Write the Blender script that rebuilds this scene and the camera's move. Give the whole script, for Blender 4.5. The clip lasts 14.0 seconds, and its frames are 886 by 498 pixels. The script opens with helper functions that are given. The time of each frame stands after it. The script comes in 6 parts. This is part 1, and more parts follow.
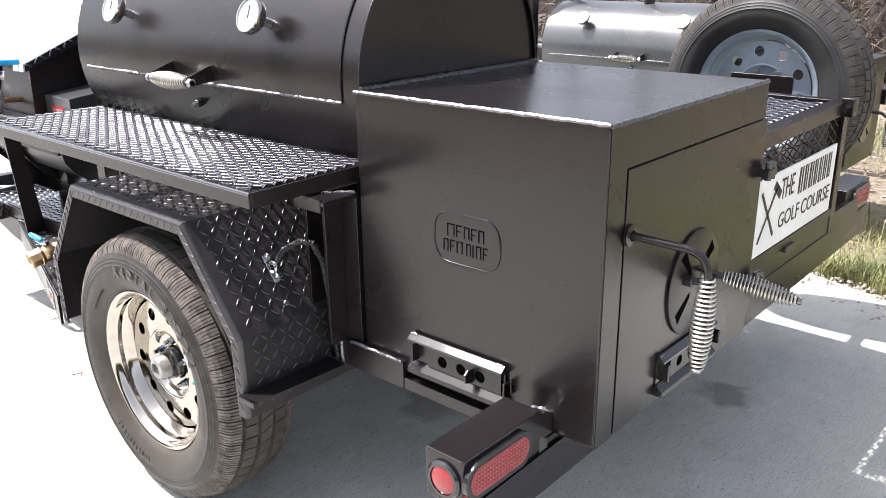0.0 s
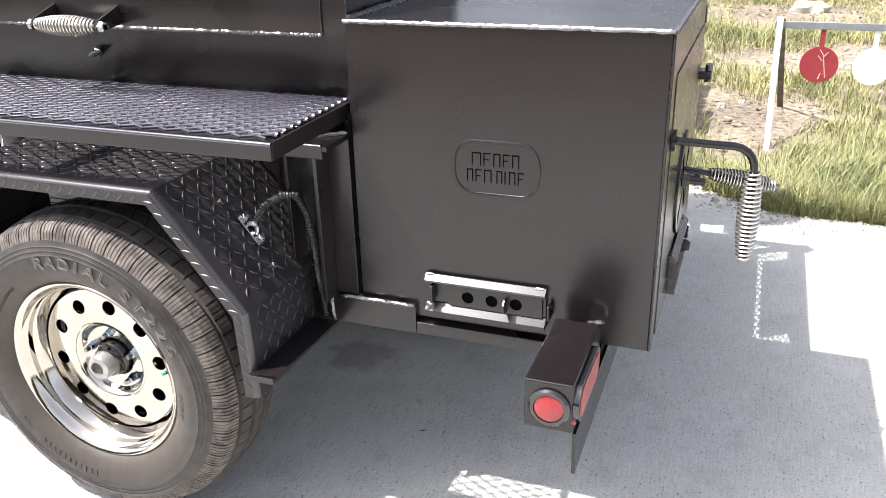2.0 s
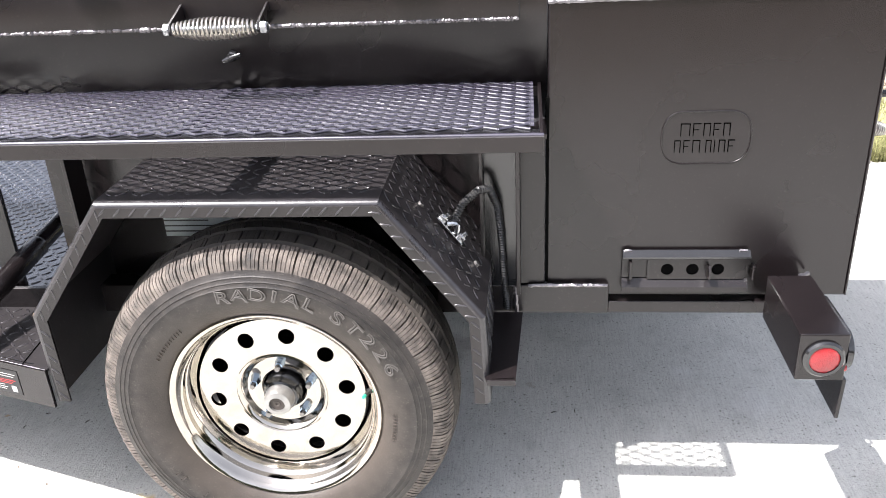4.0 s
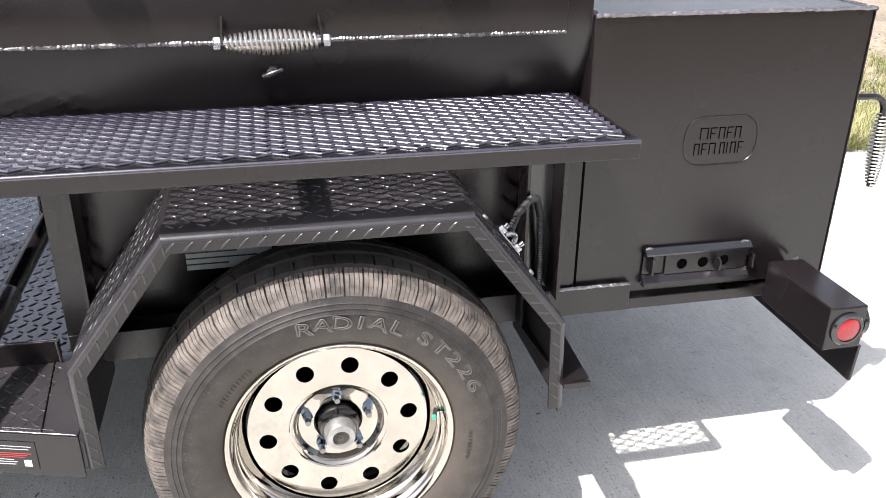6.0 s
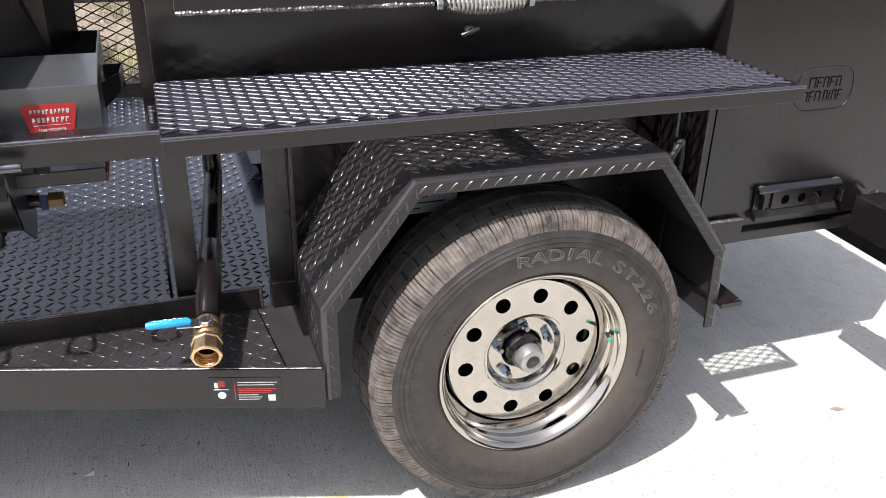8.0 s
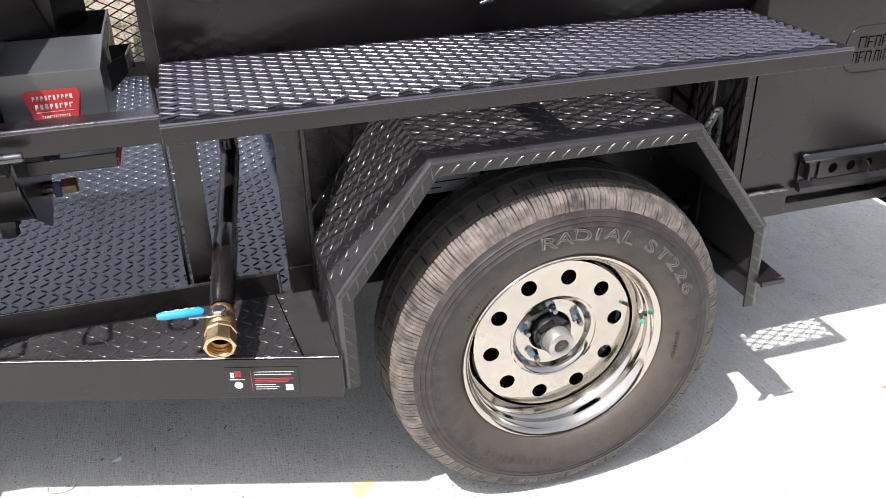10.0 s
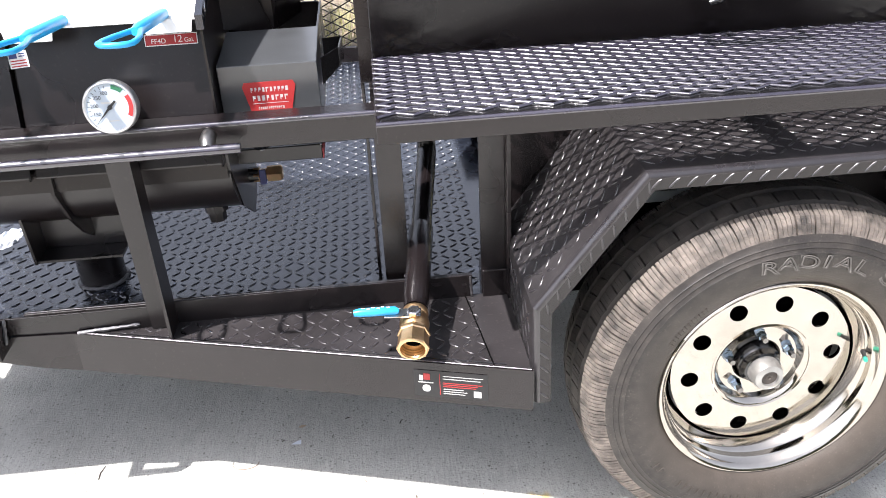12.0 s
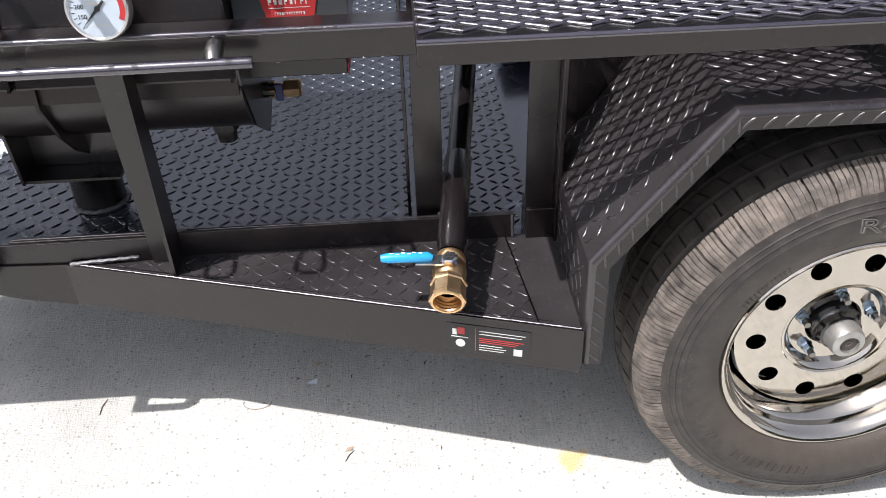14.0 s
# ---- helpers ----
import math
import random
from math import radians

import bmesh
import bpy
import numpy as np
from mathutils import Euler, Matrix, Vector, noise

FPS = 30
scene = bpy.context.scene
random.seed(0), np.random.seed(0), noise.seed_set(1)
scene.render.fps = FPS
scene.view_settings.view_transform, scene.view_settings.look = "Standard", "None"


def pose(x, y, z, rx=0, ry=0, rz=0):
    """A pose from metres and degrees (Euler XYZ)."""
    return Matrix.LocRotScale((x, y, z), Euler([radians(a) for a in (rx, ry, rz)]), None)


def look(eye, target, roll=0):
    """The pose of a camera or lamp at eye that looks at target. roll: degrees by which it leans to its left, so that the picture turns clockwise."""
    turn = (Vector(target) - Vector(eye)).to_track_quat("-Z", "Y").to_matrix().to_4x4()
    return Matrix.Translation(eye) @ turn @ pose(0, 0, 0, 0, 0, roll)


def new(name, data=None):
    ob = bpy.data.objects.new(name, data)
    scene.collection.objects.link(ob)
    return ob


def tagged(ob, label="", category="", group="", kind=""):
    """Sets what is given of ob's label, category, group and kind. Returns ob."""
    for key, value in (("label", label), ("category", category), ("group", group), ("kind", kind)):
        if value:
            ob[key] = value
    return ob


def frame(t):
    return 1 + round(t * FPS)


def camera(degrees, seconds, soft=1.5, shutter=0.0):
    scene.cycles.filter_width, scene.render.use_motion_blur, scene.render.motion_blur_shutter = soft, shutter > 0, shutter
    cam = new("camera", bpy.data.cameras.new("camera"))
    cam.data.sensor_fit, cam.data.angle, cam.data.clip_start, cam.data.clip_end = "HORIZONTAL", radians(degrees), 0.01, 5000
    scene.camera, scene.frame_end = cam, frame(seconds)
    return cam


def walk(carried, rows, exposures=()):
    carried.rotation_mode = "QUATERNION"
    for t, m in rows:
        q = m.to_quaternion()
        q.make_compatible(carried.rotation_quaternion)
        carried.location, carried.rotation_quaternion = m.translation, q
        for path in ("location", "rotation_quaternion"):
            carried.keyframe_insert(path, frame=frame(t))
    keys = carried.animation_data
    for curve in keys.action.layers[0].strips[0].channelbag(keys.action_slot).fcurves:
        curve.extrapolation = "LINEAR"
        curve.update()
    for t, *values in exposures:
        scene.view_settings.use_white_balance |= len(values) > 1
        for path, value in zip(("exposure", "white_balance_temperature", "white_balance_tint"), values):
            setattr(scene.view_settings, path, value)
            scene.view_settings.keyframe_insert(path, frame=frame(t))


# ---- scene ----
cam = camera(55.7, 14.0, soft=0.9)
PATH = [
    (0, (0.68, -1.18, 1.366), (-0.572, 0.234, 0.708), -0.7),
    (0.5, (0.486, -1.133, 1.384), (-0.676, 0.333, 0.675), -2.3),
    (1, (0.358, -1.283, 1.384), (-0.587, 0.351, 0.722), -2.5),
    (1.5, (0.243, -1.43, 1.375), (-0.517, 0.299, 0.717), -2.0),
    (2, (0.133, -1.435, 1.337), (-0.521, 0.277, 0.538), -1.4),
    (2.5, (-0.078, -1.411, 1.338), (-0.662, 0.3, 0.483), -7.0),
    (3, (-0.245, -1.471, 1.332), (-0.684, 0.287, 0.486), -5.0),
    (3.5, (-0.47, -1.574, 1.357), (-0.706, 0.226, 0.516), -3.2),
    (3.7, (-0.547, -1.57, 1.356), (-0.785, 0.224, 0.503), -3.2),
    (5.8, (-1.139, -1.542, 1.365), (-0.694, 0.22, 0.531), 1.1),
    (6, (-1.226, -1.523, 1.359), (-0.838, 0.255, 0.53), 0.5),
    (6.5, (-1.417, -1.393, 1.364), (-1.154, 0.377, 0.472), -2.7),
    (7, (-1.569, -1.419, 1.365), (-1.209, 0.351, 0.506), -0.5),
    (7.5, (-1.732, -1.508, 1.37), (-1.195, 0.227, 0.531), 0.7),
    (8, (-1.812, -1.545, 1.363), (-1.205, 0.144, 0.48), 1.4),
    (8.2, (-1.823, -1.545, 1.362), (-1.202, 0.138, 0.477), 1.3),
    (10.3, (-1.739, -1.474, 1.359), (-1.278, 0.216, 0.395), -1.6),
    (10.5, (-1.741, -1.469, 1.352), (-1.303, 0.228, 0.389), -1.9),
    (11, (-1.754, -1.462, 1.352), (-1.402, 0.256, 0.39), -2.7),
    (11.5, (-1.78, -1.44, 1.357), (-1.483, 0.282, 0.386), -1.7),
    (12, (-1.808, -1.396, 1.362), (-1.678, 0.347, 0.391), -2.9),
    (12.5, (-1.823, -1.359, 1.344), (-1.838, 0.38, 0.357), -4.0),
    (13, (-1.817, -1.313, 1.324), (-1.931, 0.394, 0.288), -4.8),
    (13.5, (-1.808, -1.274, 1.301), (-1.933, 0.397, 0.21), -5.1),
    (14, (-1.83, -1.198, 1.313), (-1.754, 0.427, 0.149), -1.8),
]
walk(cam, [(t, look(eye, target, roll)) for t, eye, target, roll in PATH], [(0, 1.06, 6200, 15), (0.5, 1.35, 6200, 15), (1, 1.52, 6200, 15), (2, 1.20, 6200, 15), (2.5, 1.32, 6200, 15), (3.5, 1.38, 6200, 15), (6, 1.08, 6200, 15), (7, 1.63, 6200, 15), (7.5, 1.37, 6200, 15), (8, 0.57, 6200, 15), (10.5, 0.89, 6200, 15), (11, 0.95, 6200, 15), (12.5, 1.28, 6200, 15), (13, 0.87, 6200, 15), (13.5, 0.25, 6200, 15), (14, 0.50, 6200, 15)])


# ---- light ----
world = bpy.data.worlds.new("sky")
scene.world = world
world.use_nodes = True
wn = world.node_tree.nodes
sky = wn.new("ShaderNodeTexSky")
sky.sky_type = "NISHITA"
sky.sun_disc = False
SUN_WAY = Vector((0.495, 0.31, -1.0)).normalized()
sky.sun_elevation = math.asin(-SUN_WAY.z)
sky.sun_rotation = math.atan2(-SUN_WAY.x, -SUN_WAY.y)
sky.air_density, sky.dust_density, sky.ozone_density = 1.0, 3.0, 0.6
wn["Background"].inputs["Strength"].default_value = 0.142
haze = wn.new("ShaderNodeHueSaturation")
haze.inputs["Saturation"].default_value = 0.33
world.node_tree.links.new(sky.outputs[0], haze.inputs["Color"])
world.node_tree.links.new(haze.outputs[0], wn["Background"].inputs["Color"])
sun = new("sun", bpy.data.lights.new("sun", "SUN"))
sun.data.energy, sun.data.angle, sun.data.color = 5.0, radians(0.55), (1.0, 0.95, 0.88)
sun.matrix_world = Matrix.Translation((-3, -3, 8)) @ SUN_WAY.to_track_quat("-Z", "Y").to_matrix().to_4x4()


# ---- materials ----
def material(name, colour, rough=0.5, metal=0.0, vary=0.15, grain=40.0, bump=0.1, bump_scale=200.0, coarse=3.0, rough_vary=0.1,
             tint=None, speck=0.0, speck_colour=(0.3, 0.27, 0.22), coat=0.0, by_object=0.0, spec=0.5):
    """Base colour with two scales of variation, roughness patches and fine relief."""
    m = bpy.data.materials.new(name)
    m.use_nodes = True
    nt = m.node_tree
    n, l = nt.nodes, nt.links
    b = n["Principled BSDF"]
    b.inputs["Specular IOR Level"].default_value = spec
    b.inputs["Metallic"].default_value = metal
    if coat:
        b.inputs["Coat Weight"].default_value = coat
        b.inputs["Coat Roughness"].default_value = 0.12
    tc = n.new("ShaderNodeTexCoord")

    def noise_at(scale, detail=4.0):
        t = n.new("ShaderNodeTexNoise")
        t.inputs["Scale"].default_value = scale
        t.inputs["Detail"].default_value = detail
        l.new(tc.outputs["Object"], t.inputs["Vector"])
        return t

    fine, wide = noise_at(grain), noise_at(coarse)
    both = n.new("ShaderNodeMath")
    both.operation = "ADD"
    l.new(fine.outputs["Fac"], both.inputs[0])
    l.new(wide.outputs["Fac"], both.inputs[1])
    ramp = n.new("ShaderNodeMapRange")
    ramp.inputs["From Min"].default_value, ramp.inputs["From Max"].default_value = 0.65, 1.35
    l.new(both.outputs[0], ramp.inputs["Value"])
    mix = n.new("ShaderNodeMix")
    mix.data_type = "RGBA"
    lo = tuple(c * (1 - vary) for c in colour)
    hi = tuple(min(1.0, c * (1 + vary)) for c in (tint or colour))
    mix.inputs["A"].default_value, mix.inputs["B"].default_value = (*lo, 1), (*hi, 1)
    l.new(ramp.outputs[0], mix.inputs["Factor"])
    out = mix.outputs["Result"]
    if speck:
        dots = noise_at(grain * 6, 2.0)
        cut = n.new("ShaderNodeMapRange")
        cut.inputs["From Min"].default_value, cut.inputs["From Max"].default_value = 0.62, 0.72
        cut.inputs["To Max"].default_value = speck
        l.new(dots.outputs["Fac"], cut.inputs["Value"])
        dust = n.new("ShaderNodeMix")
        dust.data_type = "RGBA"
        dust.inputs["B"].default_value = (*speck_colour, 1)
        l.new(cut.outputs[0], dust.inputs["Factor"])
        l.new(out, dust.inputs["A"])
        out = dust.outputs["Result"]
    if by_object:
        info = n.new("ShaderNodeObjectInfo")
        hsv = n.new("ShaderNodeHueSaturation")
        val = n.new("ShaderNodeMapRange")
        val.inputs["To Min"].default_value, val.inputs["To Max"].default_value = 1 - by_object, 1 + by_object
        l.new(info.outputs["Random"], val.inputs["Value"])
        l.new(val.outputs[0], hsv.inputs["Value"])
        l.new(out, hsv.inputs["Color"])
        out = hsv.outputs["Color"]
    l.new(out, b.inputs["Base Color"])
    rr = n.new("ShaderNodeMapRange")
    rr.inputs["To Min"].default_value, rr.inputs["To Max"].default_value = max(0.02, rough - rough_vary), min(1.0, rough + rough_vary)
    rr.inputs["From Min"].default_value, rr.inputs["From Max"].default_value = 0.3, 0.7
    l.new(wide.outputs["Fac"], rr.inputs["Value"])
    l.new(rr.outputs[0], b.inputs["Roughness"])
    if bump:
        tex = noise_at(bump_scale, 3.0)
        bp = n.new("ShaderNodeBump")
        bp.inputs["Strength"].default_value, bp.inputs["Distance"].default_value = bump, 0.002
        l.new(tex.outputs["Fac"], bp.inputs["Height"])
        l.new(bp.outputs["Normal"], b.inputs["Normal"])
    return m


PAINT = material("satin_black_paint", (0.0088, 0.0066, 0.0070), 0.28, vary=0.25, grain=25, bump=0.05, bump_scale=350, coarse=2.5, rough_vary=0.06, speck=0.03, spec=0.55)
PAINT_GLOSS = material("gloss_black_paint", (0.010, 0.010, 0.011), 0.18, vary=0.2, grain=30, bump=0.05, bump_scale=300, rough_vary=0.05, spec=0.9)
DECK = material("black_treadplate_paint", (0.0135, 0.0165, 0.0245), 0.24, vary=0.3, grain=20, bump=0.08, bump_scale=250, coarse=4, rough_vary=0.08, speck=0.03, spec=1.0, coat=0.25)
FENDER = material("dusty_treadplate_paint", (0.025, 0.0225, 0.0235), 0.44, vary=0.3, grain=20, bump=0.08, bump_scale=250, coarse=4, rough_vary=0.08, speck=0.06, spec=0.35)
FENDER_EDGE = material("worn_fender_bend_paint", (0.020, 0.018, 0.020), 0.30, vary=0.3, grain=40, bump=0.1, bump_scale=250, coarse=9, rough_vary=0.06, speck=0.06, spec=0.8)
MESH = material("glossy_black_mesh_paint", (0.019, 0.016, 0.027), 0.24, vary=0.3, grain=60, bump=0.05, bump_scale=300, rough_vary=0.06, spec=1.0, coat=0.8)
WELD = material("bright_weld_bead", (0.22, 0.21, 0.22), 0.36, metal=0.9, vary=0.5, grain=120, bump=0.5, bump_scale=260)
# black paint lightened to grey, the sky's reflection put into the colour
SKY_BLACK = material("sky_greyed_black_paint", (0.050, 0.053, 0.056), 0.30, vary=0.2, grain=30, bump=0.05, bump_scale=300, rough_vary=0.05, spec=1.0, coat=0.3)
WELD_ROUGH = material("grey_rough_weld", (0.12, 0.12, 0.125), 0.45, metal=0.6, vary=0.5, grain=160, bump=0.6, bump_scale=300)
WELD_DARK = material("painted_weld_bead", (0.05, 0.05, 0.054), 0.25, vary=0.4, grain=100, bump=0.5, bump_scale=260)
CHROME = material("chrome", (0.52, 0.485, 0.43), 0.09, metal=1.0, vary=0.07, bump=0.05, bump_scale=45, rough_vary=0.05)
STEEL = material("bare_steel", (0.26, 0.25, 0.24), 0.32, metal=1.0, vary=0.25, bump=0.1)
ZINC = material("zinc_plated_steel", (0.48, 0.49, 0.50), 0.26, metal=1.0, vary=0.2, bump=0.1)
CAP = material("dull_zinc_cap", (0.42, 0.415, 0.40), 0.45, metal=0.8, vary=0.2, grain=60, bump=0.1)
DULL = material("dull_brown_rubber", (0.075, 0.062, 0.052), 0.7, vary=0.3, grain=60, bump=0.1)
SPRING = material("nickel_spring_wire", (0.60, 0.57, 0.52), 0.30, metal=1.0, vary=0.15, bump=0.05)
SILVER = material("silver_painted_rim", (0.33, 0.39, 0.45), 0.38, metal=0.5, vary=0.12, bump=0.05, rough_vary=0.06)
RUBBER = material("dusty_tyre_rubber", (0.017, 0.0160, 0.0155), 0.48, vary=0.4, grain=40, bump=0.3, bump_scale=300, coarse=9, tint=(0.034, 0.0295, 0.026), speck=0.12, spec=0.4)


def dusty_sidewall(m, centre):
    """Brown road dust caked on the lower sidewall, ragged at its edge."""
    n, l = m.node_tree.nodes, m.node_tree.links
    b = n["Principled BSDF"]
    src = b.inputs["Base Color"].links[0].from_socket
    tc = next(x for x in n if x.type == "TEX_COORD")
    flat = n.new("ShaderNodeVectorMath")
    flat.operation = "MULTIPLY"
    flat.inputs[1].default_value = (1, 0, 1)
    l.new(tc.outputs["Object"], flat.inputs[0])
    far = n.new("ShaderNodeVectorMath")
    far.operation = "DISTANCE"
    far.inputs[1].default_value = (centre[0], 0, centre[2])
    l.new(flat.outputs[0], far.inputs[0])
    wob = n.new("ShaderNodeTexNoise")
    wob.inputs["Scale"].default_value, wob.inputs["Detail"].default_value = 9.0, 5.0
    l.new(tc.outputs["Object"], wob.inputs["Vector"])
    add = n.new("ShaderNodeMath")
    add.operation = "MULTIPLY_ADD"
    add.inputs[1].default_value = 0.09
    l.new(wob.outputs["Fac"], add.inputs[0])
    l.new(far.outputs["Value"], add.inputs[2])
    r = n.new("ShaderNodeMapRange")
    r.inputs["From Min"].default_value, r.inputs["From Max"].default_value, r.inputs["To Min"].default_value, r.inputs["To Max"].default_value = 0.262, 0.325, 0.65, 0.0
    l.new(add.outputs[0], r.inputs["Value"])
    mx = n.new("ShaderNodeMix")
    mx.data_type = "RGBA"
    mx.inputs["B"].default_value = (0.078, 0.063, 0.050, 1)
    l.new(r.outputs[0], mx.inputs["Factor"])
    l.new(src, mx.inputs["A"])
    l.new(mx.outputs["Result"], b.inputs["Base Color"])


dusty_sidewall(RUBBER, (-1.136, -0.160, 0.386))
# darker tread colour with the fender's shade put in; plain black tyres share it
DARK_TREAD = material("dark_tyre_tread", (0.035, 0.033, 0.031), 0.75, vary=0.4, grain=30, bump=0.3, bump_scale=300, coarse=6, tint=(0.06, 0.052, 0.044))
DARK_RUBBER = material("dark_tyre_rubber", (0.021, 0.0205, 0.020), 0.55, vary=0.35, grain=30, bump=0.25, bump_scale=300, coarse=9)
# paler than the sidewall: dust, and light caught on edges put into colour
LETTER = material("dusty_lit_letter_rubber", (0.080, 0.074, 0.067), 0.6, vary=0.3, grain=60, bump=0.1)
TREAD = material("dusty_tyre_tread", (0.050, 0.045, 0.041), 0.8, vary=0.6, grain=60, bump=0.5, bump_scale=300, coarse=22, tint=(0.115, 0.098, 0.084), speck=0.35, speck_colour=(0.20, 0.13, 0.085))
BRASS = material("brass", (0.78, 0.53, 0.29), 0.33, metal=1.0, vary=0.25, grain=60, bump=0.12, bump_scale=150)
BLUE = material("blue_vinyl", (0.02, 0.30, 0.62), 0.35, vary=0.15, bump=0.05)
WHITE = material("white_sheet", (0.80, 0.80, 0.78), 0.4, vary=0.06, bump=0.05)
PAPER = material("crumpled_glossy_paper", (0.68, 0.73, 0.80), 0.5, vary=0.05, bump=0.35, bump_scale=60, spec=1.0, coat=0.8)
YELLOW = material("yellow_plastic", (0.65, 0.45, 0.04), 0.45, vary=0.1, bump=0.05)
RED_LENS = material("red_lens", (0.27, 0.012, 0.016), 0.14, vary=0.2, grain=150, bump=0.5, bump_scale=420, coat=0.5)
RED = material("red_label", (0.40, 0.03, 0.03), 0.4, vary=0.08, bump=0.02)
RED_PAINT = material("red_target_paint", (0.25, 0.025, 0.03), 0.6, vary=0.2, bump=0.15)
# bright nut steel with the sky's blue reflection put into its colour
NUT = material("sky_blue_nut", (0.34, 0.44, 0.56), 0.20, metal=1.0, vary=0.3, bump=0.05)
GALV = material("galvanised_steel", (0.30, 0.315, 0.33), 0.42, metal=0.7, vary=0.2, grain=25, bump=0.1)
STAINLESS = material("stainless_sheet", (0.72, 0.72, 0.72), 0.30, metal=0.9, vary=0.08, bump=0.04)
DIAL = material("white_dial", (0.42, 0.48, 0.54), 0.35, vary=0.03, bump=0.0)
INK = material("black_ink", (0.015, 0.015, 0.015), 0.5, vary=0.1, bump=0.0)
TEAL = material("teal_ink", (0.55, 0.72, 0.70), 0.5, vary=0.1, bump=0.0)
GREEN = material("green_ink", (0.02, 0.12, 0.06), 0.5, vary=0.1, bump=0.0)
CAP_GREEN = material("green_cap_plastic", (0.03, 0.33, 0.22), 0.4, vary=0.1, bump=0.0)
NAVY = material("navy_ink", (0.03, 0.04, 0.15), 0.5, vary=0.1, bump=0.0)
STICKER = material("dark_sticker", (0.010, 0.010, 0.011), 0.35, vary=0.1, bump=0.0)
GREYTEXT = material("grey_print", (0.50, 0.50, 0.48), 0.5, vary=0.1, bump=0.0)
PLACARD = material("pale_placard", (0.45, 0.50, 0.50), 0.45, vary=0.08, bump=0.05)
# flat black that stands in for the shade inside openings, strokes and joints
HOLE = material("shade_black", (0.004, 0.004, 0.004), 0.95, vary=0.3, bump=0.0, spec=0.0)
CONDUIT = material("grey_flexible_conduit", (0.045, 0.045, 0.045), 0.38, metal=0.4, vary=0.2, bump=0.1)
AMBER = material("amber_lens", (0.6, 0.18, 0.02), 0.2, vary=0.1, bump=0.1)
BARK = material("dead_grey_wood", (0.11, 0.088, 0.070), 0.9, vary=0.45, grain=18, bump=0.5, bump_scale=60, tint=(0.19, 0.165, 0.14), by_object=0.2)
BRUSH = material("dead_brown_brush", (0.034, 0.024, 0.018), 0.95, vary=0.5, grain=12, bump=0.5, bump_scale=40)
ROCK = material("pale_limestone", (0.40, 0.375, 0.33), 0.9, vary=0.2, grain=14, bump=0.5, bump_scale=50)


def concrete_material():
    m = material("concrete", (0.535, 0.535, 0.50), 0.85, vary=0.14, grain=110, bump=1.0, bump_scale=260, coarse=1.7, rough_vary=0.05)
    n, l = m.node_tree.nodes, m.node_tree.links
    b = n["Principled BSDF"]
    src = b.inputs["Base Color"].links[0].from_socket
    tc = next(x for x in n if x.type == "TEX_COORD")
    # wide mottling, pale scuffs and small dark pits
    spots = ((0.9, 0.42, 0.68, (0.35, 0.35, 0.325), 0.65), (2.3, 0.66, 0.78, (0.34, 0.27, 0.19), 0.35), (3.4, 0.50, 0.72, (0.57, 0.57, 0.535), 0.5), (11.0, 0.52, 0.74, (0.35, 0.35, 0.325), 0.45),
             (48.0, 0.70, 0.77, (0.60, 0.60, 0.56), 0.5), (150.0, 0.60, 0.70, (0.22, 0.215, 0.20), 0.55), (330.0, 0.56, 0.68, (0.20, 0.195, 0.18), 0.6))
    for scale, lo, hi, colour, most in spots:
        t = n.new("ShaderNodeTexNoise")
        t.inputs["Scale"].default_value, t.inputs["Detail"].default_value = scale, 3.0
        l.new(tc.outputs["Object"], t.inputs["Vector"])
        r = n.new("ShaderNodeMapRange")
        r.inputs["From Min"].default_value, r.inputs["From Max"].default_value, r.inputs["To Max"].default_value = lo, hi, most
        l.new(t.outputs["Fac"], r.inputs["Value"])
        mx = n.new("ShaderNodeMix")
        mx.data_type = "RGBA"
        mx.inputs["B"].default_value = (*colour, 1)
        l.new(r.outputs[0], mx.inputs["Factor"])
        l.new(src, mx.inputs["A"])
        src = mx.outputs["Result"]
    # round pits and grit, each cell's own size
    for scale, size, colour in ((95.0, 0.28, (0.17, 0.168, 0.15)), (40.0, 0.13, (0.11, 0.10, 0.085)), (60.0, 0.13, (0.70, 0.69, 0.64))):
        cell = n.new("ShaderNodeTexVoronoi")
        cell.inputs["Scale"].default_value = scale
        l.new(tc.outputs["Object"], cell.inputs["Vector"])
        pick = n.new("ShaderNodeSeparateColor")
        l.new(cell.outputs["Color"], pick.inputs[0])
        reach = n.new("ShaderNodeMapRange")
        reach.inputs["From Min"].default_value, reach.inputs["From Max"].default_value = 0.40, 1.0
        reach.inputs["To Min"].default_value, reach.inputs["To Max"].default_value = 0.0, size
        l.new(pick.outputs[0], reach.inputs["Value"])
        near = n.new("ShaderNodeMath")
        near.operation = "LESS_THAN"
        l.new(cell.outputs["Distance"], near.inputs[0])
        l.new(reach.outputs[0], near.inputs[1])
        soft = n.new("ShaderNodeMath")
        soft.operation = "MULTIPLY"
        soft.inputs[1].default_value = 0.75
        l.new(near.outputs[0], soft.inputs[0])
        mx = n.new("ShaderNodeMix")
        mx.data_type = "RGBA"
        mx.inputs["B"].default_value = (*colour, 1)
        l.new(soft.outputs[0], mx.inputs["Factor"])
        l.new(src, mx.inputs["A"])
        src = mx.outputs["Result"]
    wob = n.new("ShaderNodeTexNoise")
    wob.inputs["Scale"].default_value, wob.inputs["Detail"].default_value = 14.0, 5.0
    l.new(tc.outputs["Object"], wob.inputs["Vector"])
    push = n.new("ShaderNodeVectorMath")
    push.operation = "MULTIPLY_ADD"
    push.inputs[1].default_value = (0.16, 0.16, 0.0)
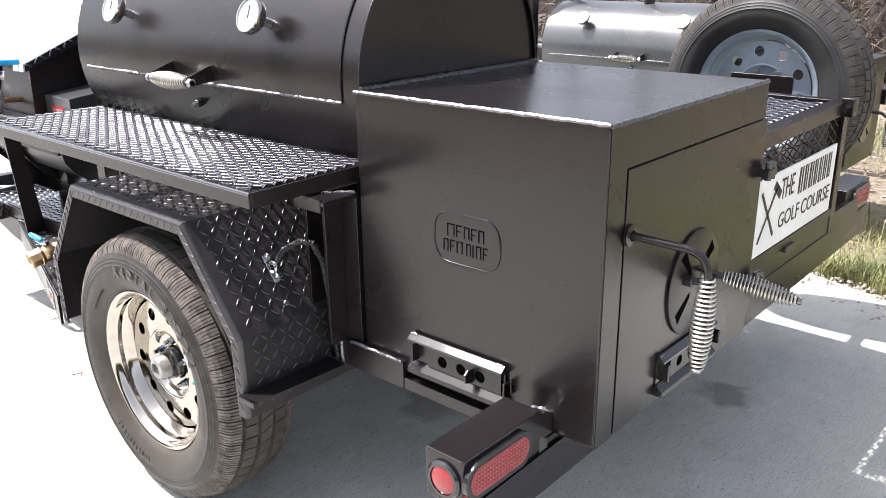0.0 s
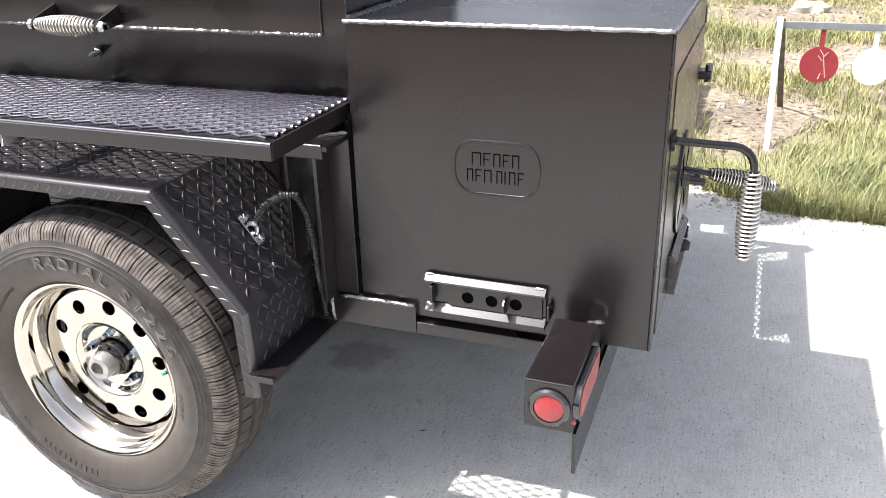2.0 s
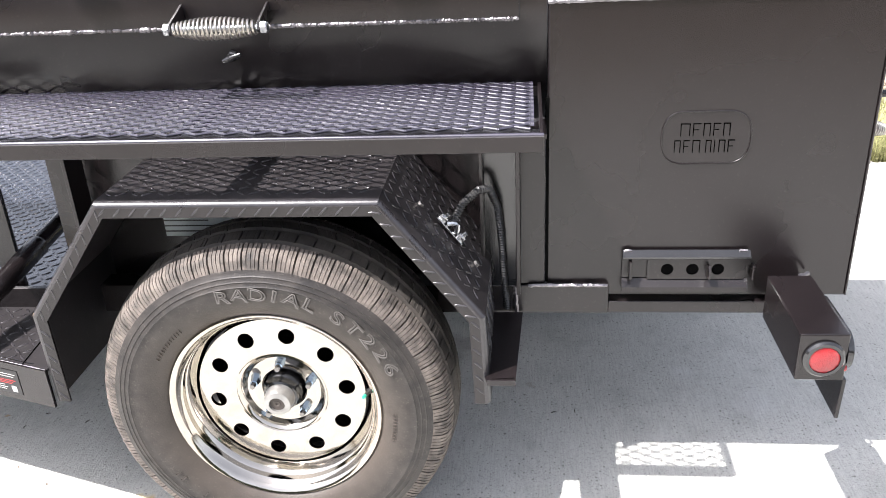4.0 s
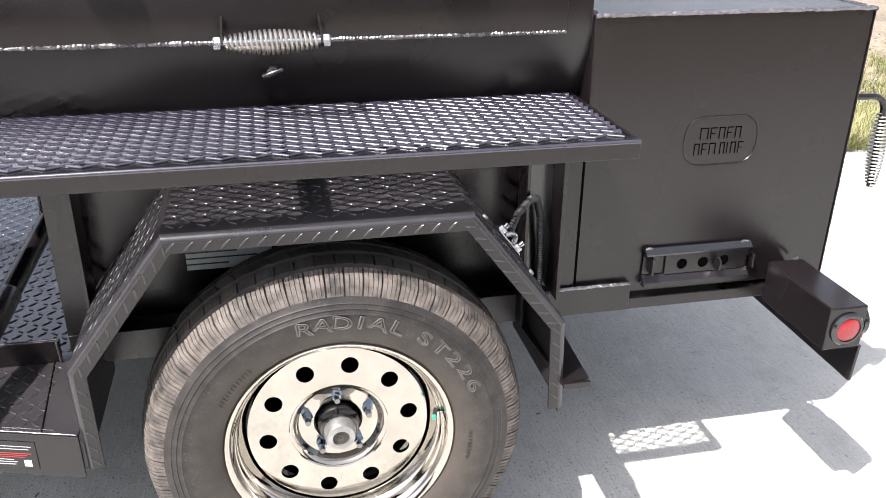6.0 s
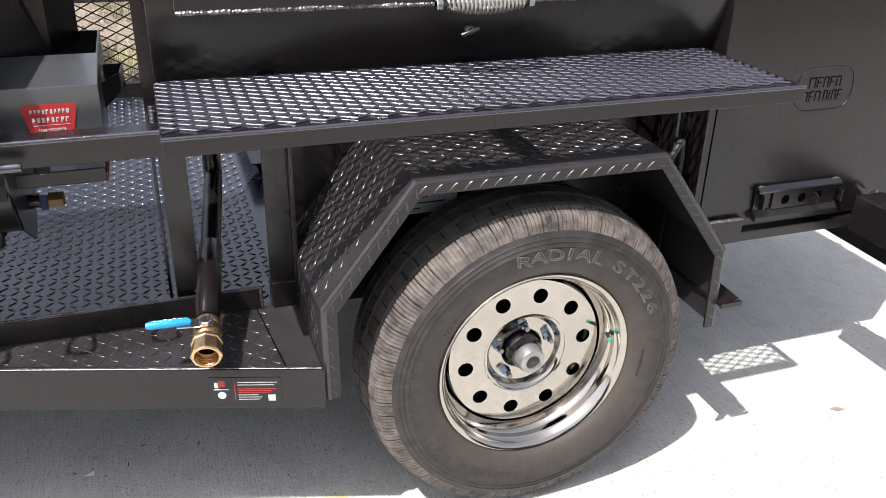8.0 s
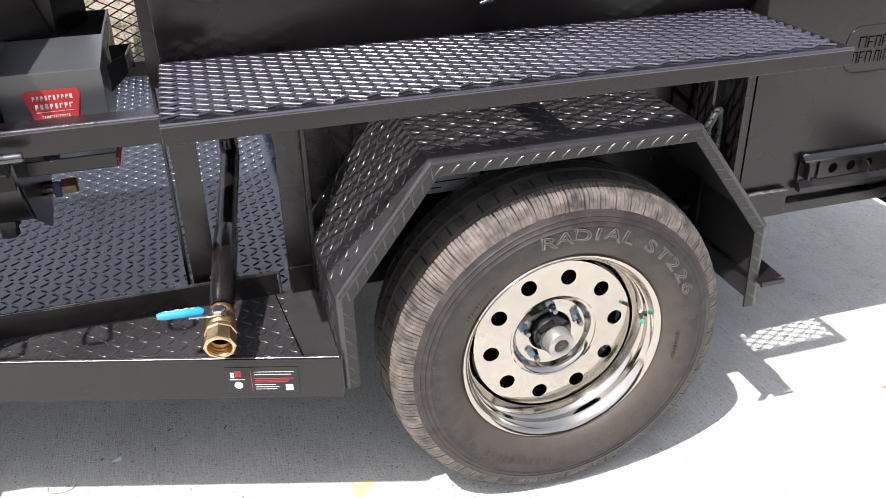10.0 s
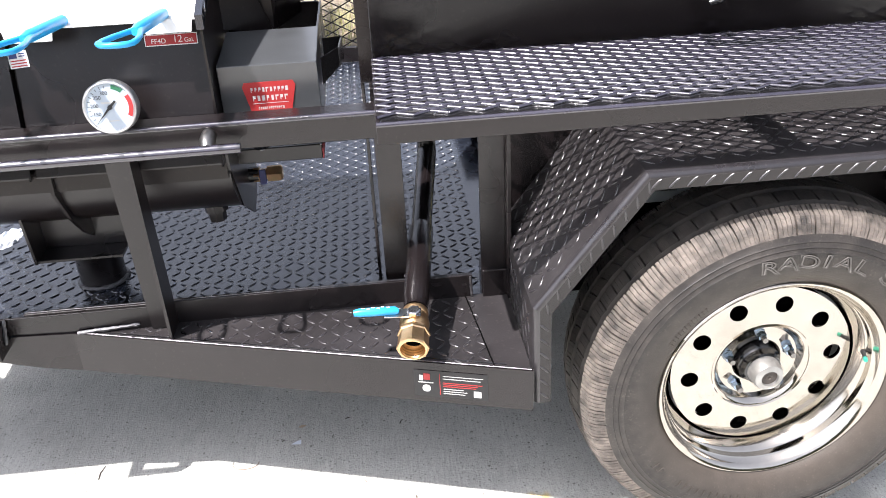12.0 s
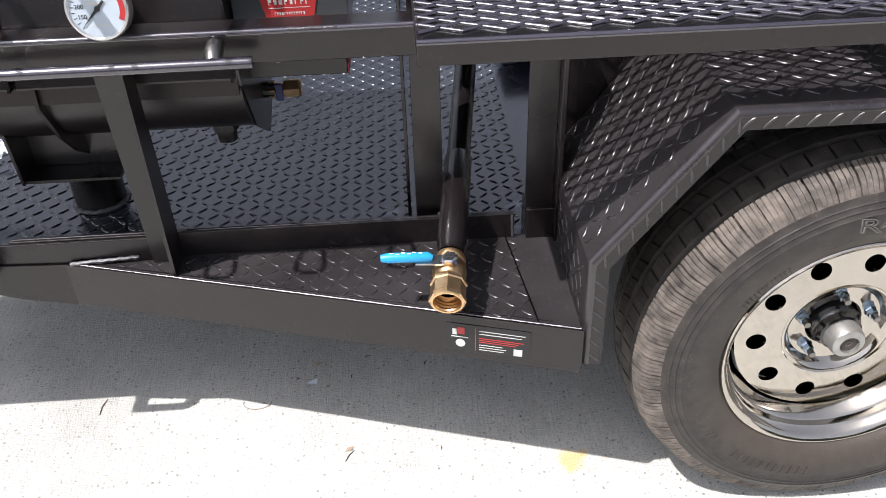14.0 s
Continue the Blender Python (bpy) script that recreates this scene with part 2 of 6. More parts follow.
    l.new(wob.outputs["Color"], push.inputs[0])
    l.new(tc.outputs["Object"], push.inputs[2])
    for x, y, r, colour, most in ((-0.18, 0.35, 0.026, (0.22, 0.13, 0.07), 0.75), (-0.62, 0.38, 0.03, (0.2, 0.13, 0.09), 0.6), (-0.21, 0.42, 0.05, (0.62, 0.62, 0.60), 0.35), (-0.06, 0.30, 0.06, (0.60, 0.60, 0.58), 0.3), (-0.225, 1.21, 0.085, (0.20, 0.195, 0.18), 0.75), (-1.53, -0.12, 0.045, (0.55, 0.41, 0.15), 0.8), (-1.62, -0.16, 0.025, (0.54, 0.44, 0.22), 0.4), (-0.9, 0.55, 0.10, (0.16, 0.15, 0.14), 0.5)):
        far = n.new("ShaderNodeVectorMath")
        far.operation = "DISTANCE"
        far.inputs[1].default_value = (x + 0.08, y + 0.08, 0)
        l.new(push.outputs[0], far.inputs[0])
        r_in = n.new("ShaderNodeMapRange")
        r_in.inputs["From Min"].default_value, r_in.inputs["From Max"].default_value = r * 1.15, r * 0.75
        r_in.inputs["To Max"].default_value = most
        l.new(far.outputs["Value"], r_in.inputs["Value"])
        mx = n.new("ShaderNodeMix")
        mx.data_type = "RGBA"
        mx.inputs["B"].default_value = (*colour, 1)
        l.new(r_in.outputs[0], mx.inputs["Factor"])
        l.new(src, mx.inputs["A"])
        src = mx.outputs["Result"]
    # broom streaks along y
    way = n.new("ShaderNodeMapping")
    way.inputs["Scale"].default_value = (240.0, 14.0, 1.0)
    l.new(tc.outputs["Object"], way.inputs["Vector"])
    streak = n.new("ShaderNodeTexNoise")
    streak.inputs["Scale"].default_value, streak.inputs["Detail"].default_value = 1.0, 4.0
    l.new(way.outputs[0], streak.inputs["Vector"])
    r = n.new("ShaderNodeMapRange")
    r.inputs["From Min"].default_value, r.inputs["From Max"].default_value, r.inputs["To Min"].default_value, r.inputs["To Max"].default_value = 0.32, 0.66, 0.89, 1.06
    l.new(streak.outputs["Fac"], r.inputs["Value"])
    tone = n.new("ShaderNodeHueSaturation")
    l.new(r.outputs[0], tone.inputs["Value"])
    l.new(src, tone.inputs["Color"])
    src = tone.outputs["Color"]
    old = next(x for x in n if x.type == "BUMP")
    b2 = n.new("ShaderNodeBump")
    b2.inputs["Strength"].default_value, b2.inputs["Distance"].default_value = 0.3, 0.002
    l.new(streak.outputs["Fac"], b2.inputs["Height"])
    l.new(old.outputs["Normal"], b2.inputs["Normal"])
    l.new(b2.outputs["Normal"], b.inputs["Normal"])
    l.new(src, b.inputs["Base Color"])
    return m


CONCRETE = concrete_material()
SOIL = material("dry_litter_soil", (0.16, 0.125, 0.09), 0.95, vary=0.5, grain=26, bump=0.8, bump_scale=60, coarse=1.4, tint=(0.22, 0.185, 0.135), speck=0.6, speck_colour=(0.10, 0.08, 0.055))


def scattered_material(name, colour, tint, low, high, **more):
    """A material whose loose pieces differ in brightness."""
    m = material(name, colour, 0.7, bump=0.0, tint=tint, **more)
    n, l = m.node_tree.nodes, m.node_tree.links
    b = n["Principled BSDF"]
    src = b.inputs["Base Color"].links[0].from_socket
    geo = n.new("ShaderNodeNewGeometry")
    hsv = n.new("ShaderNodeHueSaturation")
    r = n.new("ShaderNodeMapRange")
    r.inputs["To Min"].default_value, r.inputs["To Max"].default_value = low, high
    l.new(geo.outputs["Random Per Island"], r.inputs["Value"])
    l.new(r.outputs[0], hsv.inputs["Value"])
    l.new(src, hsv.inputs["Color"])
    l.new(hsv.outputs["Color"], b.inputs["Base Color"])
    return m


GRASS = scattered_material("mixed_grass", (0.105, 0.152, 0.042), (0.36, 0.335, 0.155), 0.5, 1.5, vary=0.35, grain=3, coarse=0.8)
LITTER = scattered_material("dry_leaf_litter", (0.14, 0.10, 0.068), (0.28, 0.215, 0.155), 0.35, 1.6, vary=0.3, grain=9, coarse=1.1)


# ---- builders ----
def thing(name, label, category, group="", kind=""):
    return tagged(new(name), label, category, group, kind)


def part(name, bm, mat, parent, label="", smooth=False, kind=""):
    """Links a bmesh as one mesh object under a thing or a part."""
    me = bpy.data.meshes.new(name)
    bm.normal_update()
    bm.to_mesh(me)
    bm.free()
    me.materials.append(mat)
    if smooth:
        for p in me.polygons:
            p.use_smooth = True
        me.set_sharp_from_angle(angle=radians(40))
    ob = new(name, me)
    ob.parent = parent
    if label or kind:
        tagged(ob, label, kind=kind)
    return ob


def raw(name, verts, faces, mat, parent, label="", smooth=False, kind="", sharp=40):
    me = bpy.data.meshes.new(name)
    me.from_pydata(verts, [], faces)
    me.update()
    me.materials.append(mat)
    if smooth:
        for p in me.polygons:
            p.use_smooth = True
        me.set_sharp_from_angle(angle=radians(sharp))
    ob = new(name, me)
    ob.parent = parent
    if label or kind:
        tagged(ob, label, kind=kind)
    return ob


def box(x0, x1, y0, y1, z0, z1, bevel=0.002, bm=None, m=None):
    bm = bm or bmesh.new()
    made = bmesh.ops.create_cube(bm, size=1.0)["verts"]
    for v in made:
        v.co = Vector(((x0 + x1) / 2 + v.co.x * (x1 - x0), (y0 + y1) / 2 + v.co.y * (y1 - y0), (z0 + z1) / 2 + v.co.z * (z1 - z0)))
    if bevel:
        edges = list({e for v in made for e in v.link_edges})
        out = bmesh.ops.bevel(bm, geom=edges, offset=bevel, segments=3, profile=0.5, affect="EDGES")
        made = list({v for f in out["faces"] for v in f.verts} | {v for v in made if v.is_valid})
    if m is not None:
        bmesh.ops.transform(bm, matrix=m, verts=[v for v in made if v.is_valid])
    return bm


def prism(points, way, bm=None, bevel=0.0):
    """A flat polygon pushed along way into a solid."""
    bm = bm or bmesh.new()
    way = Vector(way)
    a = [bm.verts.new(Vector(p)) for p in points]
    b = [bm.verts.new(Vector(p) + way) for p in points]
    k = len(a)
    faces = [bm.faces.new(a), bm.faces.new(b[::-1])] + [bm.faces.new((a[i], b[i], b[(i + 1) % k], a[(i + 1) % k])) for i in range(k)]
    bmesh.ops.recalc_face_normals(bm, faces=faces)
    if bevel:
        bmesh.ops.bevel(bm, geom=list({e for f in faces for e in f.edges}), offset=bevel, segments=2, profile=0.6, affect="EDGES")
    return bm


def sweep(points, radius, sides=8, bm=None, caps=True):
    """A round bar along points; radius may be a list."""
    bm = bm or bmesh.new()
    pts = [Vector(p) for p in points]
    rad = radius if isinstance(radius, (list, tuple)) else [radius] * len(pts)
    up, rings = None, []
    for i, p in enumerate(pts):
        way = (pts[min(i + 1, len(pts) - 1)] - pts[max(i - 1, 0)]).normalized()
        if up is None:
            up = way.orthogonal().normalized()
        up = (up - way * up.dot(way))
        up = up.normalized() if up.length > 1e-6 else way.orthogonal().normalized()
        side = way.cross(up)
        rings.append([bm.verts.new(p + rad[i] * (math.cos(a) * up + math.sin(a) * side)) for a in (2 * math.pi * k / sides for k in range(sides))])
    for r0, r1 in zip(rings, rings[1:]):
        for k in range(sides):
            bm.faces.new((r0[k], r0[(k + 1) % sides], r1[(k + 1) % sides], r1[k]))
    if caps:
        bm.faces.new(rings[0][::-1])
        bm.faces.new(rings[-1])
    return bm


def lathe(profile, centre, axis, sides=48, bm=None):
    """profile: (along the axis, radius) pairs, turned round the axis."""
    bm = bm or bmesh.new()
    centre, axis = Vector(centre), Vector(axis).normalized()
    u = axis.orthogonal().normalized()
    v = axis.cross(u)
    rings = []
    for h, r in profile:
        if r < 1e-6:
            rings.append([bm.verts.new(centre + axis * h)])
        else:
            rings.append([bm.verts.new(centre + axis * h + r * (math.cos(a) * u + math.sin(a) * v)) for a in (2 * math.pi * k / sides for k in range(sides))])
    for r0, r1 in zip(rings, rings[1:]):
        for k in range(sides):
            j = (k + 1) % sides
            if len(r0) == 1 and len(r1) == 1:
                continue
            if len(r0) == 1:
                bm.faces.new((r0[0], r1[j], r1[k]))
            elif len(r1) == 1:
                bm.faces.new((r0[k], r0[j], r1[0]))
            else:
                bm.faces.new((r0[k], r0[j], r1[j], r1[k]))
    bmesh.ops.recalc_face_normals(bm, faces=bm.faces[:])
    return bm


def bolt(centre, axis, r=0.008, h=0.008, bm=None):
    c, a = Vector(centre), Vector(axis).normalized()
    return lathe([(0, 0), (0, r), (h * 0.8, r), (h, r * 0.8), (h, 0)], c, a, 6, bm)


def weld(points, r, seed=0, step=0.006, bm=None, lump=0.12):
    """A lumpy weld bead along a line."""
    rng = random.Random(seed)
    pts = [Vector(p) for p in points]
    path, rad = [], []
    for a, b in zip(pts, pts[1:]):
        k = max(2, int((b - a).length / step))
        for i in range(k):
            path.append(a.lerp(b, i / k) + Vector((rng.uniform(-1, 1), rng.uniform(-1, 1), rng.uniform(-1, 1))) * r * 0.18)
            slow = noise.noise(path[-1] * 35)
            rad.append(r * (0.95 + lump * (i % 2) + rng.uniform(-lump, lump) + 1.6 * lump * slow))
    path.append(pts[-1])
    rad.append(r * 0.7)
    return sweep(path, rad, 6, bm)


def expanded(origin, u, v, len_u, len_v, lwd=0.0508, swd=0.0265, w=0.0055, t=0.0034, knuckle=0.0):
    """Strands of expanded metal: zigzag rows that meet at their knuckles; the long way of the diamonds runs along u."""
    o, u, v = Vector(origin), Vector(u).normalized(), Vector(v).normalized()
    n = u.cross(v)
    s = swd / 2
    verts, faces = [], []
    rows, cols = int(len_v / s), int(len_u / (lwd / 2))
    for j in range(rows):
        for i in range(cols):
            lo = (i + j) % 2 == 0
            a = o + u * (i * lwd / 2) + v * (j * s + (0 if lo else s))
            b = o + u * ((i + 1) * lwd / 2) + v * (j * s + (s if lo else 0))
            way = (b - a).normalized()
            a, b = a - way * 0.002, b + way * 0.002
            side = n.cross(way)
            wide = (side * 0.75 + n * (0.45 if lo else 0.62)).normalized() * (w / 2)
            thick = way.cross(wide).normalized() * (t / 2)
            k = len(verts)
            for p in (a, b):
                verts += [p + wide * c + thick * d for c, d in ((1, 0.25), (0.5, 1), (-0.5, 1), (-1, 0.25), (-0.6, -1), (0.6, -1))]
            faces += [(k + q, k + 6 + q, k + 6 + (q + 1) % 6, k + (q + 1) % 6) for q in range(6)]
            if lo and knuckle:
                # the short flat bond where two rows meet
                wide = (v * 0.72 + n * 0.69) * w * 0.78
                thick = u.cross(wide).normalized() * (t / 2)
                k = len(verts)
                for p in (b - u * knuckle, b + u * knuckle):
                    verts += [p + wide * c + thick * d for c, d in ((1, 0.25), (0.5, 1), (-0.5, 1), (-1, 0.25), (-0.6, -1), (0.6, -1))]
                faces += [(k + q, k + 6 + q, k + 6 + (q + 1) % 6, k + (q + 1) % 6) for q in range(6)] + [tuple(k + q for q in range(5, -1, -1)), tuple(k + 6 + q for q in range(6))]
    return verts, faces


def lugs(origin, u, v, len_u, len_v, pitch=0.0245, length=0.0225, width=0.0056, height=0.0011, keep=None, same=False):
    """Raised bars of tread plate, turned by turns, on a rectangle."""
    o, u, v = Vector(origin), Vector(u).normalized(), Vector(v).normalized()
    n = u.cross(v)
    verts, faces = [], []
    for j in range(int(len_v / pitch)):
        for i in range(int(len_u / pitch)):
            a, b = (i + 0.5) * pitch, (j + 0.5) * pitch
            if keep and not keep(a, b):
                continue
            c = o + u * a + v * b
            d = (u + v if same or (i + j) % 2 else u - v).normalized()
            e = n.cross(d)
            k = len(verts)
            for shrink, up in ((0.0, 0.0), (0.62, height * 0.8), (1.25, height)):
                a2, b2 = length / 2 - height * shrink, max(width / 2 - height * shrink, width * 0.12)
                verts += [c + d * a2 * p + e * b2 * q + n * up for p, q in ((1, 0), (0.80, 0.62), (0.45, 1), (-0.45, 1), (-0.80, 0.62), (-1, 0), (-0.80, -0.62), (-0.45, -1), (0.45, -1), (0.80, -0.62))]
            for r in (k, k + 10):
                faces += [(r + q, r + (q + 1) % 10, r + 10 + (q + 1) % 10, r + 10 + q) for q in range(10)]
            faces.append(tuple(k + 20 + q for q in range(10)))
    return verts, faces


def lettering(text, size, depth=0.0, outline=0.0):
    cu = bpy.data.curves.new("writing", "FONT")
    cu.body, cu.size, cu.align_x, cu.align_y = text, size, "CENTER", "CENTER"
    cu.extrude = depth
    if outline:
        cu.fill_mode, cu.bevel_depth, cu.bevel_resolution = "NONE", outline, 1
    ob = bpy.data.objects.new("writing", cu)
    scene.collection.objects.link(ob)
    me = bpy.data.meshes.new_from_object(ob.evaluated_get(bpy.context.evaluated_depsgraph_get()))
    bpy.data.objects.remove(ob)
    bpy.data.curves.remove(cu)
    return me


def write(name, text, size, m, mat, parent, label="", depth=0.0004, outline=0.0):
    me = lettering(text, size, depth, outline)
    me.name = name
    me.materials.clear()
    me.materials.append(mat)
    ob = new(name, me)
    ob.parent = parent
    ob.matrix_basis = m
    if label:
        tagged(ob, label)
    return ob


def facing(origin, normal, up=(0, 0, 1)):
    """A pose whose z is the normal and whose y is up, for flat writing."""
    z = Vector(normal).normalized()
    y = (Vector(up) - z * Vector(up).dot(z)).normalized()
    x = y.cross(z)
    m = Matrix((x, y, z)).transposed().to_4x4()
    m.translation = Vector(origin)
    return m


def card(m, x0, x1, y0, y1, h=0.0008, bm=None, z=0.0):
    """A thin raised plate in the plane of a pose."""
    return box(x0, x1, y0, y1, z, z + h, 0, bm, m)


def coil(a, b, turns, r_mid, r_end, wire, bm=None, sides=6):
    """A spring round the line a b, fatter in the middle."""
    a, b = Vector(a), Vector(b)
    w = (b - a).normalized()
    u = w.orthogonal().normalized()
    v = w.cross(u)
    pts = []
    k = turns * 12
    for i in range(k + 1):
        f = i / k
        r = r_end + (r_mid - r_end) * math.sin(math.pi * f) ** 0.8
        ang = 2 * math.pi * turns * f
        pts.append(a.lerp(b, f) + r * (math.cos(ang) * u + math.sin(ang) * v))
    return sweep(pts, wire, sides, bm)


def ring_plate(inside, hole_c, hole_r, lift, bm, count=28, corners=()):
    """Fills between a round hole and the edge of a region inside(a, b); lift(a, b) gives the place in space."""
    angs = sorted({round(2 * math.pi * k / count, 5) for k in range(count)} | {round(math.atan2(b - hole_c[1], a - hole_c[0]) % (2 * math.pi), 5) for a, b in corners})
    inner, outer = [], []
    for g in angs:
        c, s = math.cos(g), math.sin(g)
        lo, hi = hole_r, 1.0
        for _ in range(26):
            mid = (lo + hi) / 2
            lo, hi = (mid, hi) if inside(hole_c[0] + mid * c, hole_c[1] + mid * s) else (lo, mid)
        inner.append(bm.verts.new(lift(hole_c[0] + hole_r * c, hole_c[1] + hole_r * s)))
        outer.append(bm.verts.new(lift(hole_c[0] + lo * c, hole_c[1] + lo * s)))
    for i in range(len(angs)):
        j = (i + 1) % len(angs)
        bm.faces.new((inner[i], outer[i], outer[j], inner[j]))
    return inner


# ---- ground ----
FLOOR = 0.028


def slab_edge(x):
    """Where the concrete ends towards the grass."""
    return 2.12 + 0.38 * max(0.0, min(1.0, (0.30 - x) / 0.50))


def build_ground():
    g = bmesh.new()
    bmesh.ops.create_grid(g, x_segments=60, y_segments=60, size=120)
    for v in g.verts:
        v.co.z = FLOOR - 0.03 + (0.02 * noise.noise(v.co * 0.5) if v.co.length < 40 else 0)
    part("ground", g, SOIL, None, "dry leaf-littered soil with sparse grass", kind="structure")
    edge = []
    rng = random.Random(4)
    for i in range(60):
        x = 14 - i * 0.32
        edge.append((x, slab_edge(x) + rng.uniform(-0.05, 0.05), FLOOR))
    # unseen near edge at y -3.4 is made up, so the paint mirrors darker soil
    outline = [(-40, -3.4, FLOOR), (14, -3.4, FLOOR)] + edge + [(-6, 25, FLOOR), (-40, 25, FLOOR)]
    bm = bmesh.new()
    f = bm.faces.new([bm.verts.new(p) for p in outline])
    ext = bmesh.ops.extrude_face_region(bm, geom=[f])
    for v in ext["geom"]:
        if isinstance(v, bmesh.types.BMVert):
            v.co.z -= 0.12
    bmesh.ops.recalc_face_normals(bm, faces=bm.faces[:])
    part("pavement", bm, CONCRETE, None, "pale broom-finished concrete slab with stains", kind="structure")


build_ground()


# ---- trailer ----
def skewed(ob):
    """Brings the front half to its size, about a point on its deck line."""
    ob.matrix_basis = Matrix.Translation((-1.893, 0, 1.03)) @ Matrix.Scale(0.971, 4) @ Matrix.Translation((1.88, 0, -1.03))
    return ob


def build_trailer():
    t = thing("utility_trailer", "satin black welded steel utility trailer frame", "trailer")
    part("side_rail", box(-1.63, -0.475, -0.012, 0.045, 0.470, 0.535), PAINT, t)
    part("side_rail", box(-0.475, -0.095, -0.010, 0.045, 0.470, 0.497), PAINT, t)
    part("side_rail", box(-1.58, -0.10, 1.64, 1.695, 0.470, 0.535), PAINT, t)
    # unseen floor strips added to block sun past the cage
    part("floor_plate", box(-1.58, -0.10, 1.5555, 1.6395, 0.5305, 0.5345, 0.001), PAINT, t)
    part("floor_plate", box(-0.60, -0.10, 1.5365, 1.555, 0.5305, 0.5345, 0.001), PAINT, t)
    part("crossmember", box(-0.69, -0.64, 0.05, 1.50, 0.470, 0.530), PAINT, t)
    part("crossmember", box(-1.63, -1.58, 0.05, 1.50, 0.400, 0.450), PAINT, t)
    # unseen plate added to stop a streak of sun on the ground
    part("floor_plate", box(-1.58, -0.60, 0.68, 1.55, 0.5365, 0.5405, 0.001), PAINT, t)
    # inner wall of the wheel well, and the axle
    part("wheel_well_wall", box(-1.60, -0.665, 0.066, 0.074, 0.475, 0.925, 0.001), PAINT, t)
    part("axle", sweep([(-1.115, 0.0, 0.35), (-1.115, 1.5, 0.35)], 0.032, 16), PAINT, t, smooth=True)
    # weld beads along the rail under the firebox
    part("weld_bead", weld([(-0.64, -0.013, 0.536), (-0.478, -0.013, 0.536)], 0.004, 3), WELD, t, "bright weld bead")
    part("weld_bead", weld([(-0.665, -0.016, 0.472), (-0.668, -0.016, 0.535)], 0.005, 5), WELD, t, "bright weld bead")
    # uprights between the wheel well and the firebox
    part("upright", box(-0.735, -0.728, -0.045, 0.012, 0.475, 0.895, 0.001), PAINT, t)
    part("upright", box(-0.664, -0.656, -0.055, 0.078, 0.535, 0.895, 0.001), PAINT, t)
    part("upright", box(-0.656, -0.607, -0.006, 0.004, 0.537, 0.885, 0.001), PAINT, t)
    part("upright", box(-0.728, -0.664, 0.002, 0.010, 0.475, 0.895, 0.001), PAINT_GLOSS, t)
    part("gusset", prism([(-0.72, -0.27, 0.470), (-0.664, -0.262, 0.470), (-0.652, -0.02, 0.470), (-0.735, -0.02, 0.470)], (0, 0, 0.006)), PAINT, t, "small triangular step plate")
    part("gusset", box(-0.718, -0.664, -0.274, -0.268, 0.464, 0.476, 0.001), PAINT, t)
    # rear cross rail and bumper
    part("rear_rail", box(-0.095, -0.075, 0.657, 1.80, 0.505, 0.585), PAINT, t)
    part("bumper", prism([(-0.088, -0.268, 0.482), (-0.088, -0.262, 0.395), (-0.088, -0.05, 0.40), (-0.088, 1.95, 0.43), (-0.088, 1.95, 0.525)], (0.006, 0, 0)), PAINT, t)
    part("bumper", box(-0.094, -0.089, -0.02, 1.80, 0.476, 0.505, 0), PAINT, t)
    return t


